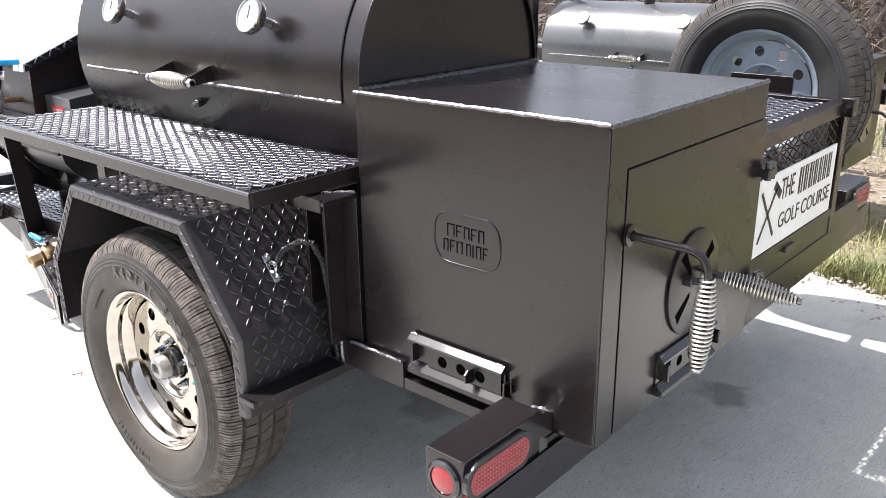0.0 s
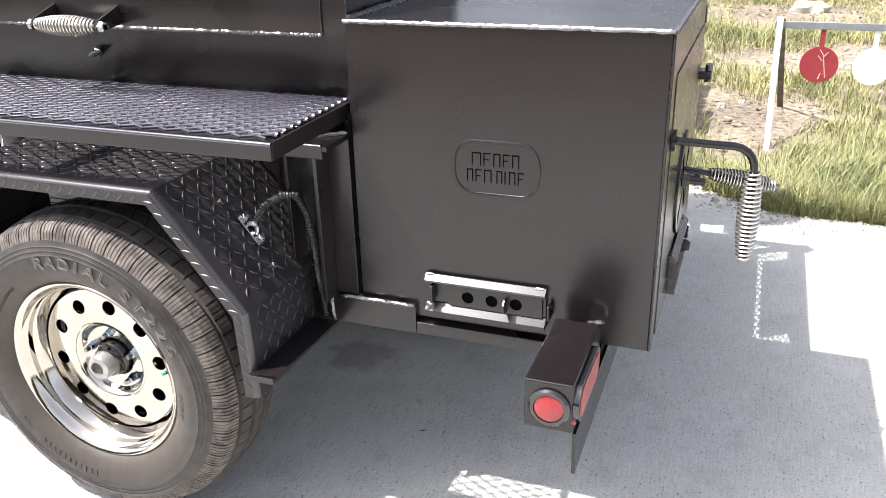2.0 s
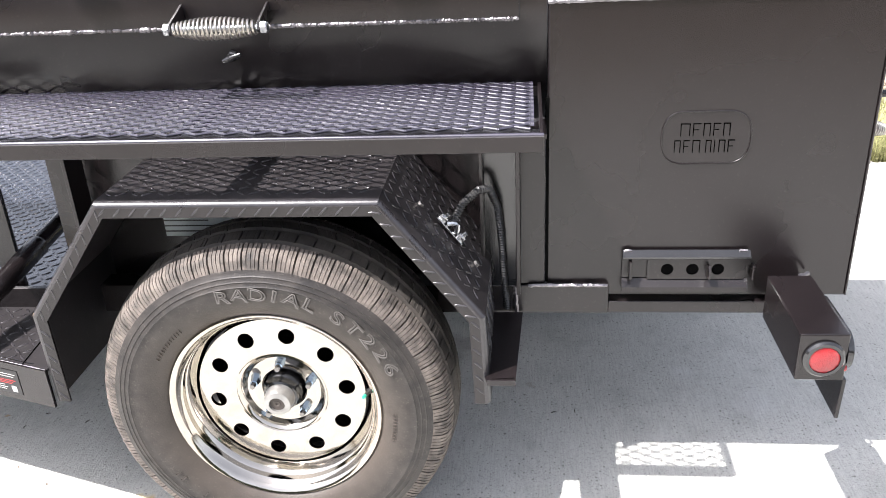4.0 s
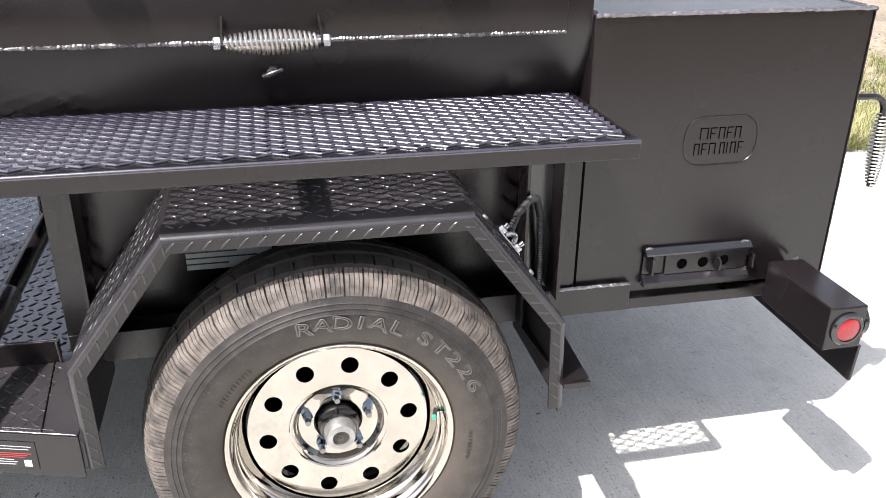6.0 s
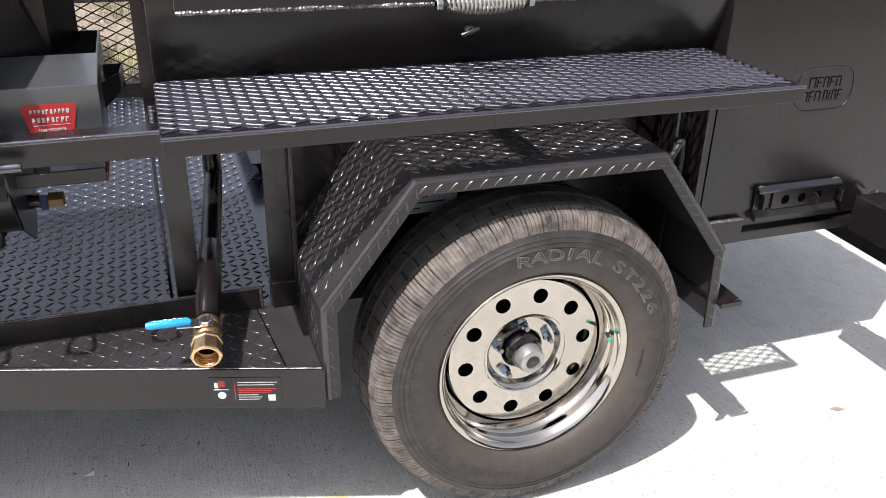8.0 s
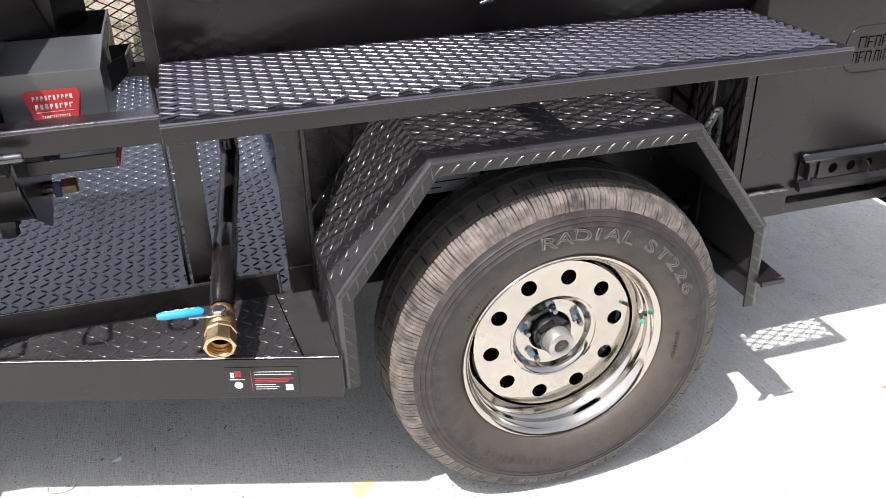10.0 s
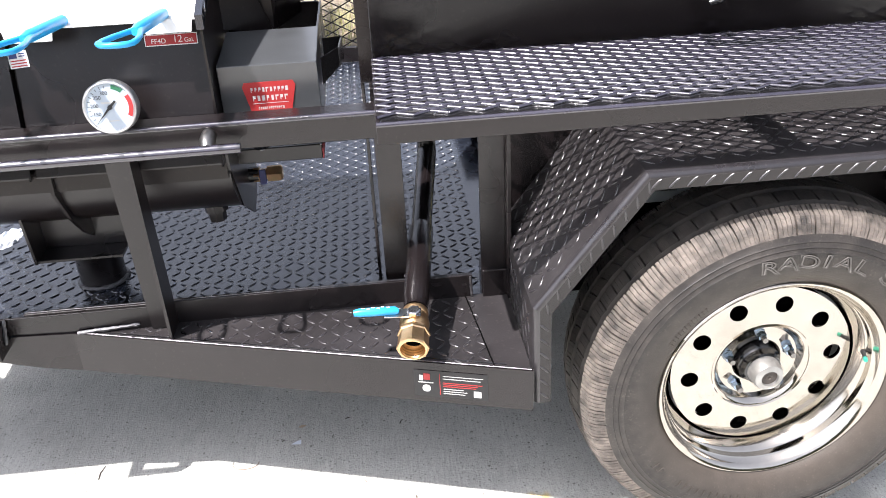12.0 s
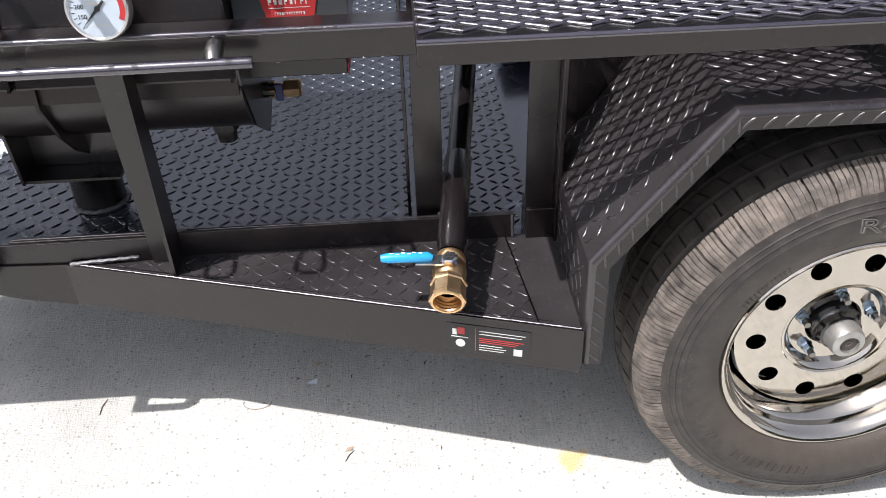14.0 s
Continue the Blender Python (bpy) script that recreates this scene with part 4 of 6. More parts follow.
# ---- smoker ----
def slide_vent(name, m, parent):
    """A sliding draught plate with three round holes between two angle strips; m maps (along, up, out) to space."""
    v = part(name, box(-0.125, 0.125, -0.020, 0.026, 0.0005, 0.003, 0.0005, None, m), PAINT, parent, "sliding air vent with round holes")
    part("upper_strip", prism([m @ Vector((-0.125, a, b)) for a, b in ((0.024, 0.001), (0.042, 0.001), (0.042, 0.005), (0.032, 0.018), (0.028, 0.018), (0.024, 0.012))], m.to_3x3() @ Vector((0.25, 0, 0))), PAINT_GLOSS, v)
    part("lower_strip", prism([m @ Vector((-0.125, a, b)) for a, b in ((-0.046, 0.001), (-0.022, 0.001), (-0.022, 0.004), (-0.036, 0.018), (-0.046, 0.018))], m.to_3x3() @ Vector((0.25, 0, 0))), PAINT, v)
    bm = bmesh.new()
    lift = lambda a, b: m @ Vector((a, b, 0.008))
    for i, c in enumerate((-0.035, 0.015, 0.065)):
        lo, hi = (-0.075, -0.010) if i == 0 else ((-0.010, 0.040) if i == 1 else (0.040, 0.118))
        inside = lambda a, b, lo=lo, hi=hi: lo <= a <= hi and -0.022 <= b <= 0.022
        edge = ring_plate(inside, (c, 0.0), 0.0125, lift, bm, 24, [(lo, -0.022), (hi, -0.022), (hi, 0.022), (lo, 0.022)])
    part("slider", bm, PAINT, v)
    for c in (-0.035, 0.015, 0.065):
        # black disc in place of the shade inside the hole
        part("air_hole", lathe([(0.0045, 0.0), (0.0045, 0.0135)], m @ Vector((c, 0, 0)), m.to_3x3() @ Vector((0, 0, 1)), 24), HOLE, v, "dark round air hole")
    part("handle_tab", prism([m @ Vector(p) for p in ((0.043, -0.018, 0.008), (0.043, 0.010, 0.008), (0.043, 0.014, 0.022), (0.043, 0.006, 0.032), (0.043, -0.012, 0.030))], m.to_3x3() @ Vector((0.004, 0, 0))), PAINT, v)
    part("stop_tab", box(-0.112, -0.106, -0.016, 0.022, 0.002, 0.022, 0.001, None, m), PAINT, v)
    part("end_tab", box(0.130, 0.136, -0.020, 0.012, 0.0, 0.020, 0.002, None, m), PAINT, v)
    for a, b in ((-0.115, 0.041), (0.112, 0.041)):
        part("weld_bead", weld([m @ Vector((a - 0.008, b, 0.006)), m @ Vector((a + 0.008, b, 0.006))], 0.0035, int(a * 1000)), WELD, v)
    return v


def build_firebox():
    t = thing("firebox", "satin black welded steel smoker firebox", "smoker firebox")
    part("body", box(-0.602, -0.002, 0.0, 0.655, 0.507, 1.107, 0.003), PAINT, t)
    part("rear_frame", box(-0.002, 0.002, 0.0, 0.057, 0.507, 1.107, 0.0005), PAINT, t)
    part("rear_frame", box(-0.002, 0.002, 0.057, 0.655, 1.026, 1.107, 0.0005), PAINT, t)
    door = part("door", box(-0.001, 0.004, 0.060, 0.665, 0.512, 1.023, 0.001), PAINT, t, "flat rear loading door")
    part("weld_bead", weld([(-0.602, -0.001, 1.106), (-0.30, -0.001, 1.107), (0.0, -0.001, 1.107)], 0.0042, 31, step=0.007, lump=0.10), WELD, t, "bright ground weld along the top edge")
    part("weld_bead", weld([(0.001, 0.0, 1.106), (0.001, 0.655, 1.106)], 0.0046, 32, step=0.004, lump=0.07), WELD_DARK, t)
    part("weld_bead", weld([(-0.001, -0.001, 0.51), (-0.001, -0.001, 1.10)], 0.0019, 33), PAINT, t)
    part("weld_bead", weld([(-0.600, 0.012, 1.109), (-0.600, 0.645, 1.109)], 0.006, 34), WELD_DARK, t)
    part("corner_gap", box(-0.606, -0.600, -0.0025, 0.002, 0.54, 0.93, 0), HOLE, t)
    # maker's oval badge with plain raised bars for its lettering
    m = facing((-0.304, -0.0005, 0.846), (0, -1, 0))
    ring = []
    for k in range(40):
        a = 2 * math.pi * k / 40
        c, d = math.cos(a), math.sin(a)
        ring.append(m @ Vector((0.038 * (1 if c > 0 else -1) + 0.045 * abs(c) ** 0.8 * (1 if c > 0 else -1), 0.052 * abs(d) ** 0.8 * (1 if d > 0 else -1), 0.0)))
    ring.append(ring[0])
    badge = part("badge_rim", sweep(ring, 0.0017, 8, caps=False), PAINT, t, "embossed oval badge outline", smooth=True)
    for row, widths in ((0.016, (15, 12, 11, 11, 11)), (-0.017, (10, 10, 12, 0, 9, 3, 10, 10))):
        x = -sum(w * 1.2 + 5.0 for w in widths) / 2000
        for k, w in enumerate(widths):
            w *= 0.0012
            if w > 0.004:
                bars = [(x, x + 0.0016, -0.0125, 0.0125), (x, x + w, 0.0105, 0.0125)] + ([(x + w - 0.0016, x + w, -0.0125, 0.0125)] if k % 2 == 0 else [(x, x + w * 0.8, -0.001, 0.0005)])
            else:
                bars = [(x, x + 0.0016, -0.0125, 0.0125)] if w else []
            for a, b, c, d in bars:
                # black bars stand in for shade in the engraved strokes
                part("engraved_bar", card(m, a, b, row + c, row + d, 0.0004, None, 0.0004), HOLE, badge)
            x += w + 0.0050
    slide_vent("side_vent", facing((-0.325, -0.004, 0.572), (0, -1, 0)), t)
    slide_vent("door_vent", facing((0.004, 0.34, 0.575), (1, 0, 0)), t)
    # round butterfly vent
    disc = part("round_vent", lathe([(0.004, 0.0), (0.004, 0.112), (0.009, 0.112), (0.010, 0.110), (0.010, 0.0)], (0, 0.35, 0.735), (1, 0, 0), 56), PAINT, door, "round rotating draught plate", smooth=True)
    for k in range(4):
        a = math.pi / 4 + k * math.pi / 2
        d, e = Vector((0, math.cos(a), math.sin(a))), Vector((0, -math.sin(a), math.cos(a)))
        c = Vector((0.0102, 0.35, 0.735))
        # black plate laid on for the shade inside the slot
        part("vent_slot", prism([c + d * 0.028 - e * 0.004, c + d * 0.092 - e * 0.020, c + d * 0.098 + e * 0.004, c + d * 0.034 + e * 0.004], (0.0006, 0, 0)), HOLE, disc, "dark vent slot")
    part("pivot_bolt", sweep([(0.008, 0.31, 0.752), (0.055, 0.325, 0.748)], 0.0075, 12), PAINT, disc, smooth=True)
    part("pivot_nut", bolt((0.010, 0.311, 0.752), (1, 0.1, 0), 0.015, 0.014), PAINT, disc)
    # bent door handle with a hanging coil grip
    root = Vector((0.004, 0.072, 0.905))
    bar = [root, root + Vector((0.08, 0.006, -0.004)), Vector((0.108, 0.082, 0.900)), Vector((0.122, 0.084, 0.8965)), Vector((0.133, 0.086, 0.890)), Vector((0.141, 0.0875, 0.880)), Vector((0.146, 0.088, 0.867)), Vector((0.147, 0.088, 0.852)), Vector((0.147, 0.078, 0.690))]
    h = part("door_handle", sweep(bar, 0.0072, 14), PAINT, door, "bent black rod handle with a coil grip", smooth=True)
    part("handle_flange", lathe([(0, 0.0), (0, 0.020), (0.006, 0.020), (0.008, 0.010)], root, (1, 0, 0), 28), PAINT, h, smooth=True)
    part("coil_grip", coil((0.147, 0.089, 0.857), (0.147, 0.077, 0.690), 21, 0.0185, 0.0095, 0.0022), SPRING, h, "bright coil spring grip", smooth=True)
    part("end_cap", sweep([(0.147, 0.078, 0.694), (0.147, 0.0775, 0.685)], 0.008, 12), STEEL, h)
    g = part("vent_handle", sweep([(0.008, 0.36, 0.762), (0.055, 0.365, 0.755), (0.203, 0.410, 0.722)], 0.0065, 10), PAINT, door, smooth=True)
    part("coil_grip", coil((0.060, 0.367, 0.754), (0.196, 0.408, 0.724), 21, 0.0185, 0.0095, 0.0022), SPRING, g, "bright coil spring grip", smooth=True)
    part("end_cap", sweep([(0.196, 0.408, 0.724), (0.203, 0.4105, 0.722)], 0.007, 12), STEEL, g)
    for z in (0.905, 0.645):
        hinge = part("hinge", box(0.002, 0.030, 0.640, 0.690, z - 0.010, z + 0.010, 0.003), PAINT, t)
        part("hinge_pin", sweep([(0.022, 0.655, z - 0.017), (0.022, 0.655, z + 0.024)], 0.008, 10), PAINT_GLOSS, hinge)
        part("hinge_pin", sweep([(0.022, 0.678, z - 0.017), (0.022, 0.678, z + 0.022)], 0.008, 10), PAINT_GLOSS, hinge)
    return t


def thermometer(parent, base, normal, r, label):
    n = Vector(normal).normalized()
    b = Vector(base)
    st = part("thermometer", sweep([b - n * 0.01, b + n * 0.045], 0.011, 12), ZINC, parent, label, smooth=True)
    part("case", lathe([(0.040, 0.0), (0.040, r * 0.9), (0.046, r), (0.060, r), (0.064, r * 0.97), (0.064, r * 0.90), (0.061, r * 0.89)], b, n, 48), CHROME, st, "polished steel case", smooth=True)
    part("dial", lathe([(0.0612, 0.0), (0.0612, r * 0.89)], b, n, 40), DIAL, st, "white dial face")
    m = facing(b + n * 0.0614, n)
    arc = bmesh.new()
    for k in range(9):
        a = radians(140 + k * 10)
        for g0 in (a,):
            p = [m @ Vector((r * q * math.cos(g0 + s), r * q * math.sin(g0 + s), 0.0002)) for q, s in ((0.30, 0), (0.74, 0), (0.74, 0.175), (0.30, 0.175))]
            arc.faces.new([arc.verts.new(v) for v in p])
    part("green_zone", arc, TEAL, st)
    needle = card(m, -0.001, 0.001, -r * 0.15, r * 0.55, 0.0008, None, 0.0006)
    part("needle", needle, INK, st)
    return st


def barrel(t, x0, x1, yc, zc, R, door_x0, door_x1, paint=PAINT):
    sides = 96
    part("shell", lathe([(0, R - 0.006), (0, R), (x1 - x0, R), (x1 - x0, R - 0.006)], (x0, yc, zc), (1, 0, 0), sides), paint, t, "rolled steel barrel shell", smooth=True)
    for x in (x0 + 0.010, x1 - 0.012):
        part("end_plate", lathe([(-0.003, 0.0), (-0.003, R - 0.004), (0.003, R - 0.004), (0.003, 0.0)], (x, yc, zc), (1, 0, 0), sides), PAINT, t)
    for x in (x0, x1):
        part("weld_ring", weld([(x, yc + (R - 0.001) * math.cos(a), zc + (R - 0.001) * math.sin(a)) for a in (2 * math.pi * k / 60 for k in range(61))], 0.0013, 41), WELD_DARK, t)
    # cooking door: a curved plate laid on the shell, with a bright lower seam
    a0, a1 = math.pi + 0.112, math.pi * 0.42
    bm = bmesh.new()
    k = 28
    grid = []
    for i in range(k + 1):
        a = a0 + (a1 - a0) * i / k
        row = [bm.verts.new((x, yc + rr * math.cos(a), zc + rr * math.sin(a))) for rr in (R + 0.005, R + 0.0005) for x in (door_x0, door_x1)]
        grid.append(row)
    for p, q in zip(grid, grid[1:]):
        bm.faces.new((p[0], p[1], q[1], q[0]))
        bm.faces.new((p[0], q[0], q[2], p[2]))
        bm.faces.new((p[1], p[3], q[3], q[1]))
    bm.faces.new((grid[0][0], grid[0][2], grid[0][3], grid[0][1]))
    bmesh.ops.recalc_face_normals(bm, faces=bm.faces[:])
    d = part("cooking_door", bm, paint, t, "curved barrel cooking door", smooth=True)
    on = lambda a, e=0.005: (yc + (R + e) * math.cos(a), zc + (R + e) * math.sin(a))
    y, z = on(a0)
    part("seam_weld", weld([(door_x0, y, z), (door_x1, y, z)], 0.0034, 42, step=0.003, lump=0.32), WELD, d, "bright rough weld along the lower edge")
    for x in (door_x0, door_x1):
        part("seam_weld", weld([(x, *on(a0 + (a1 - a0) * i / 20, 0.003)) for i in range(21)], 0.0018, 43), WELD_DARK, d)
    # spring handle on two ears
    mid = (door_x0 + door_x1) / 2 + 0.002
    for s in (-1, 1):
        x = mid + s * 0.081
        ang = math.pi - 0.02
        y1, z1 = on(ang)
        part("handle_ear", prism([(x, y1 + 0.004, z1 - 0.034), (x, y1 - 0.002, z1 + 0.004), (x, y - 0.073, z + 0.023), (x, y - 0.079, z + 0.009), (x, y - 0.067, z + 0.001)], (0.004 * s, 0, 0)), PAINT, d)
    hy, hz = y - 0.067, z + 0.011
    h = part("door_handle", sweep([(mid - 0.098, hy, hz), (mid + 0.098, hy, hz)], 0.006, 10), ZINC, d, "coil spring grip between two ears", smooth=True)
    part("coil_grip", coil((mid - 0.078, hy, hz), (mid + 0.078, hy, hz), 19, 0.0195, 0.010, 0.0026), SPRING, h, "bright coil spring", smooth=True)
    for s in (-1, 1):
        part("nut", bolt((mid + s * 0.086, hy, hz), (s, 0, 0), 0.0115, 0.012), ZINC, h)
    # grease plug under the handle
    pa = math.pi + 0.285
    yy, zz = on(pa, 0)
    n = Vector((0, math.cos(pa), math.sin(pa)))
    plug = part("plug", bolt(Vector((mid - 0.002, yy, zz)), n, 0.011, 0.014), PAINT_GLOSS, t, "small black drain cock")
    part("stud", sweep([Vector((mid - 0.020, yy, zz - 0.006)) + n * 0.014, Vector((mid - 0.004, yy, zz)) + n * 0.018, Vector((mid + 0.016, yy, zz + 0.006)) + n * 0.016], [0.0045, 0.007, 0.0045], 10), PAINT_GLOSS, plug, smooth=True)
    return d


def build_smoker():
    t = thing("smoker_barrel", "satin black horizontal barrel smoker with sprung door handle", "smoker")
    d = barrel(t, -1.806, -0.604, 0.328, 1.112, 0.316, -1.758, -0.656)
    for x in (-1.505, -0.905):
        a = math.pi - 0.37
        n = Vector((0, math.cos(a), math.sin(a)))
        thermometer(d, Vector((x, 0.328, 1.112)) + n * 0.32, n, 0.040, "round dial thermometer")
    return t


def build_shelf():
    t = thing("side_shelf", "black expanded-metal shelf in an angle-iron frame", "shelf")
    x0, x1, y0, y1, z = -1.810, -0.615, -0.273, 0.085, 0.946
    part("front_angle", box(x0, x1, y0, y0 + 0.0065, z - 0.032, z, 0.002), PAINT, t)
    part("front_edge", sweep([(x0, y0 + 0.0036, z - 0.0034), (x1, y0 + 0.0036, z - 0.0034)], 0.0042, 16), MESH, t, "glossy rounded front edge", smooth=True)
    part("front_angle", box(x0 + 0.006, x1 - 0.006, y0 + 0.006, y0 + 0.030, z - 0.006, z - 0.0008, 0.001), PAINT_GLOSS, t)
    part("end_angle", box(x0, x0 + 0.006, y0 + 0.0062, y1, z - 0.032, z - 0.0006, 0.001), PAINT, t)
    part("end_angle", box(x0 + 0.006, x0 + 0.030, y0 + 0.031, y1, z - 0.007, z - 0.001, 0.001), PAINT, t)
    part("end_angle", box(x1 - 0.006, x1, y0 + 0.0062, y1, z - 0.032, z - 0.0006, 0.001), PAINT, t)
    part("cross_bar", box(-1.232, -1.182, y0 + 0.006, y1, z - 0.012, z - 0.005, 0.001), PAINT, t)
    part("back_bar", box(x0, x1, y1 - 0.02, y1, z - 0.030, z - 0.010, 0.001), PAINT, t)
    v, f = expanded((x0 + 0.004, y0 + 0.024, z + 0.001), (1, 0, 0), (0, 1, 0), x1 - x0 - 0.010, y1 - y0 - 0.022, w=0.0058, t=0.0035, knuckle=0.006)
    raw("expanded_mesh", v, f, MESH, t, "glossy black expanded-metal mesh", smooth=True, sharp=80)
    part("weld_bead", weld([(x0 + 0.002, y1 - 0.01, z + 0.002), (x0 + 0.05, y1, z + 0.002)], 0.004, 51), WELD_DARK, t)
    part("bracket", box(-0.70, -0.616, -0.10, -0.09, 0.865, 0.893, 0.002), PAINT, t)
    part("bracket", box(-0.664, -0.606, -0.098, 0.0, 0.880, 0.890, 0.001), PAINT, t)
    part("weld_bead", weld([(-0.66, -0.05, 0.892), (-0.61, -0.005, 0.893)], 0.004, 52), WELD, t)
    return t


def build_drain():
    t = thing("drain_valve", "brass ball valve on a black drain pipe", "valve")
    a, b = Vector((-1.706, 0.310, 0.655)), Vector((-1.769, -0.152, 0.552))
    w = (b - a).normalized()
    part("pipe", sweep([Vector((-1.705, 0.328, 0.81)), Vector((-1.705, 0.328, 0.70)), Vector((-1.705, 0.322, 0.672)), a, b - w * 0.13], 0.0205, 20), PAINT, t, smooth=True)
    part("coupling", sweep([b - w * 0.225, b - w * 0.22, b - w * 0.02, b - w * 0.015, b], [0.021, 0.0236, 0.0236, 0.0215, 0.0215], 20), PAINT, t, smooth=True)
    part("weld_bead", weld([b - w * 0.10 + Vector((math.cos(q) * 0.026, 0, math.sin(q) * 0.026)) for q in (3.4, 3.9, 4.4, 4.9)], 0.003, 55), WELD, t)
    c = b + w * 0.005
    body = part("valve_body", lathe([(0, 0.0), (0, 0.0225), (0.010, 0.0235), (0.013, 0.0215), (0.020, 0.0245), (0.030, 0.0265), (0.040, 0.0258), (0.047, 0.0225), (0.050, 0.0222)], c, w, 24), BRASS, t, "cast brass ball valve body", smooth=True)
    part("hex_collar", lathe([(0.048, 0.0), (0.048, 0.0262), (0.053, 0.0285), (0.057, 0.0285), (0.059, 0.0268), (0.080, 0.0268), (0.082, 0.0285), (0.088, 0.0282), (0.0895, 0.0262)], c, w, 8), BRASS, body, "open brass hex end")
    part("threaded_mouth", lathe([(0.0885, 0.0264), (0.0902, 0.0245), (0.0902, 0.0215)] + [(0.0885 - 0.003 * q, 0.0205 if q % 2 else 0.0215) for q in range(8)] + [(0.064, 0.0185)], c, w, 32), BRASS, body, "round threaded mouth")
    # black disc for the shade deep in the bore
    part("bore", lathe([(0.0645, 0.0), (0.0645, 0.0205)], c, w, 20), HOLE, body)
    up = Vector((0, w.z, -w.y)).normalized()
    stem = c + w * 0.031
    part("stem", sweep([stem, stem + up * 0.034], 0.010, 12), BRASS, body, smooth=True)
    part("stem_nut", bolt(stem + up * 0.029, up, 0.012, 0.009), ZINC, body)
    s0 = stem + up * 0.0265
    lever = part("lever", prism([s0 + Vector((0.012, 0, 0)) + w * 0.010, s0 + Vector((0.012, 0, 0)) - w * 0.010, s0 + Vector((-0.05, 0, 0.004)) - w * 0.009, s0 + Vector((-0.05, 0, 0.004)) + w * 0.009], up * 0.003), ZINC, t, "zinc lever with blue grip")
    part("lever_grip", sweep([s0 + Vector((-0.026, 0, 0.008)), s0 + Vector((-0.032, 0, 0.010)), s0 + Vector((-0.092, 0, 0.012)), s0 + Vector((-0.102, 0, 0.012))], [0.005, 0.0078, 0.0078, 0.0055], 10), BLUE, lever, "blue vinyl lever grip", smooth=True)
    for k, q in enumerate((-0.040, -0.050, -0.057, -0.066, -0.074, -0.083)):
        p = s0 + Vector((q, 0, 0.0115)) + up * 0.0074
        part("print_bar", sweep([p - w * 0.002 * (k % 2), p + Vector((-0.0055, 0, 0.0003)) - w * 0.002 * (k % 2)], 0.0009, 6), WHITE, lever)
    return t


build_firebox()
build_smoker()
build_shelf()
build_drain()


# ---- rear storage cage, sign and spare wheel ----
def build_cage():
    t = thing("storage_cage", "black expanded-metal storage cage behind the firebox", "cage")
    x0, x1, y0, y1, z0, z1 = -0.90, -0.072, 0.690, 1.535, 0.53, 0.945
    for x in (x0, x1 - 0.04):
        for y in (y0, y1 - 0.04):
            part("post", box(x, x + 0.04, y, y + 0.04, z0, z1 - 0.041, 0.002), PAINT, t)
    part("top_bar", box(x1 - 0.045, x1, y0, y1, z1 - 0.04, z1, 0.002), PAINT, t)
    part("top_bar", box(x0, x0 + 0.04, y0, y1, z1 - 0.04, z1, 0.002), PAINT, t)
    part("top_bar", box(x0 + 0.04, x1 - 0.045, y1 - 0.04, y1, z1 - 0.04, z1, 0.002), PAINT, t)
    part("top_bar", box(x0 + 0.04, x1 - 0.045, y0, y0 + 0.04, z1 - 0.04, z1, 0.002), PAINT, t)
    part("lower_bar", box(x1 - 0.03, x1, y0 + 0.04, y1 - 0.04, 0.586, 0.612, 0.002), PAINT, t)
    part("floor_plate", box(x0, x1, y0, y1, 0.525, 0.53, 0), PAINT, t)
    v, f = expanded((x1 - 0.012, y0 + 0.04, 0.615), (0, 1, 0), (0, 0, 1), y1 - y0 - 0.08, z1 - 0.655, 0.052, 0.030, 0.005, 0.003)
    raw("rear_mesh", v, f, PAINT, t, "expanded-metal rear panel")
    v, f = expanded((x0 + 0.04, y0 + 0.02, z1 - 0.012), (1, 0, 0), (0, 1, 0), x1 - x0 - 0.085, y1 - y0 - 0.04, 0.075, 0.040, 0.0046, 0.003, knuckle=0.006)
    raw("top_mesh", v, f, MESH, t, "expanded-metal top panel")
    v, f = expanded((x0 + 0.04, y1 - 0.015, 0.56), (1, 0, 0), (0, 0, 1), x1 - x0 - 0.08, z1 - 0.60, 0.075, 0.040, 0.005, 0.003)
    raw("side_mesh", v, f, PAINT, t, "expanded-metal side panel")
    latch = part("latch", box(-0.085, -0.045, y1 - 0.055, y1 - 0.015, z1 - 0.045, z1 + 0.012, 0.004), PAINT, t, "black spring latch")
    part("latch_pin", sweep([(-0.06, y1 - 0.07, z1 - 0.01), (-0.06, y1 + 0.01, z1 - 0.01)], 0.008, 10), PAINT_GLOSS, latch)
    part("hinge", box(-0.078, -0.064, 1.10, 1.17, 0.575, 0.590, 0.002), PAINT, t)
    # name board: the name itself as plain bars, the rest lettered
    s = thing("name_board", "white sign board with black lettering on mesh", "sign")
    part("panel", box(-0.066, -0.061, 0.835, 1.425, 0.628, 0.832, 0.001), WHITE, s, "white painted panel")
    m = facing((-0.0605, 1.13, 0.73), (1, 0, 0))
    write("writing", "THE", 0.085, m @ Matrix.Translation((-0.087, 0.047, 0.0004)) @ Matrix.Diagonal((0.62, 1, 1, 1)), INK, s, "black lettering")
    for x, w in ((-0.005, 0.034), (0.036, 0.030), (0.075, 0.034), (0.115, 0.030), (0.153, 0.030), (0.190, 0.030), (0.228, 0.030)):
        part("name_bar", card(m, x, x + w * 0.35, 0.010, 0.085), INK, s)
        part("name_bar", card(m, x + w * 0.62, x + w * 0.85, 0.010, 0.085), INK, s)
    write("writing", "GOLF", 0.062, m @ Matrix.Translation((-0.055, -0.040, 0.0004)), INK, s, "black lettering")
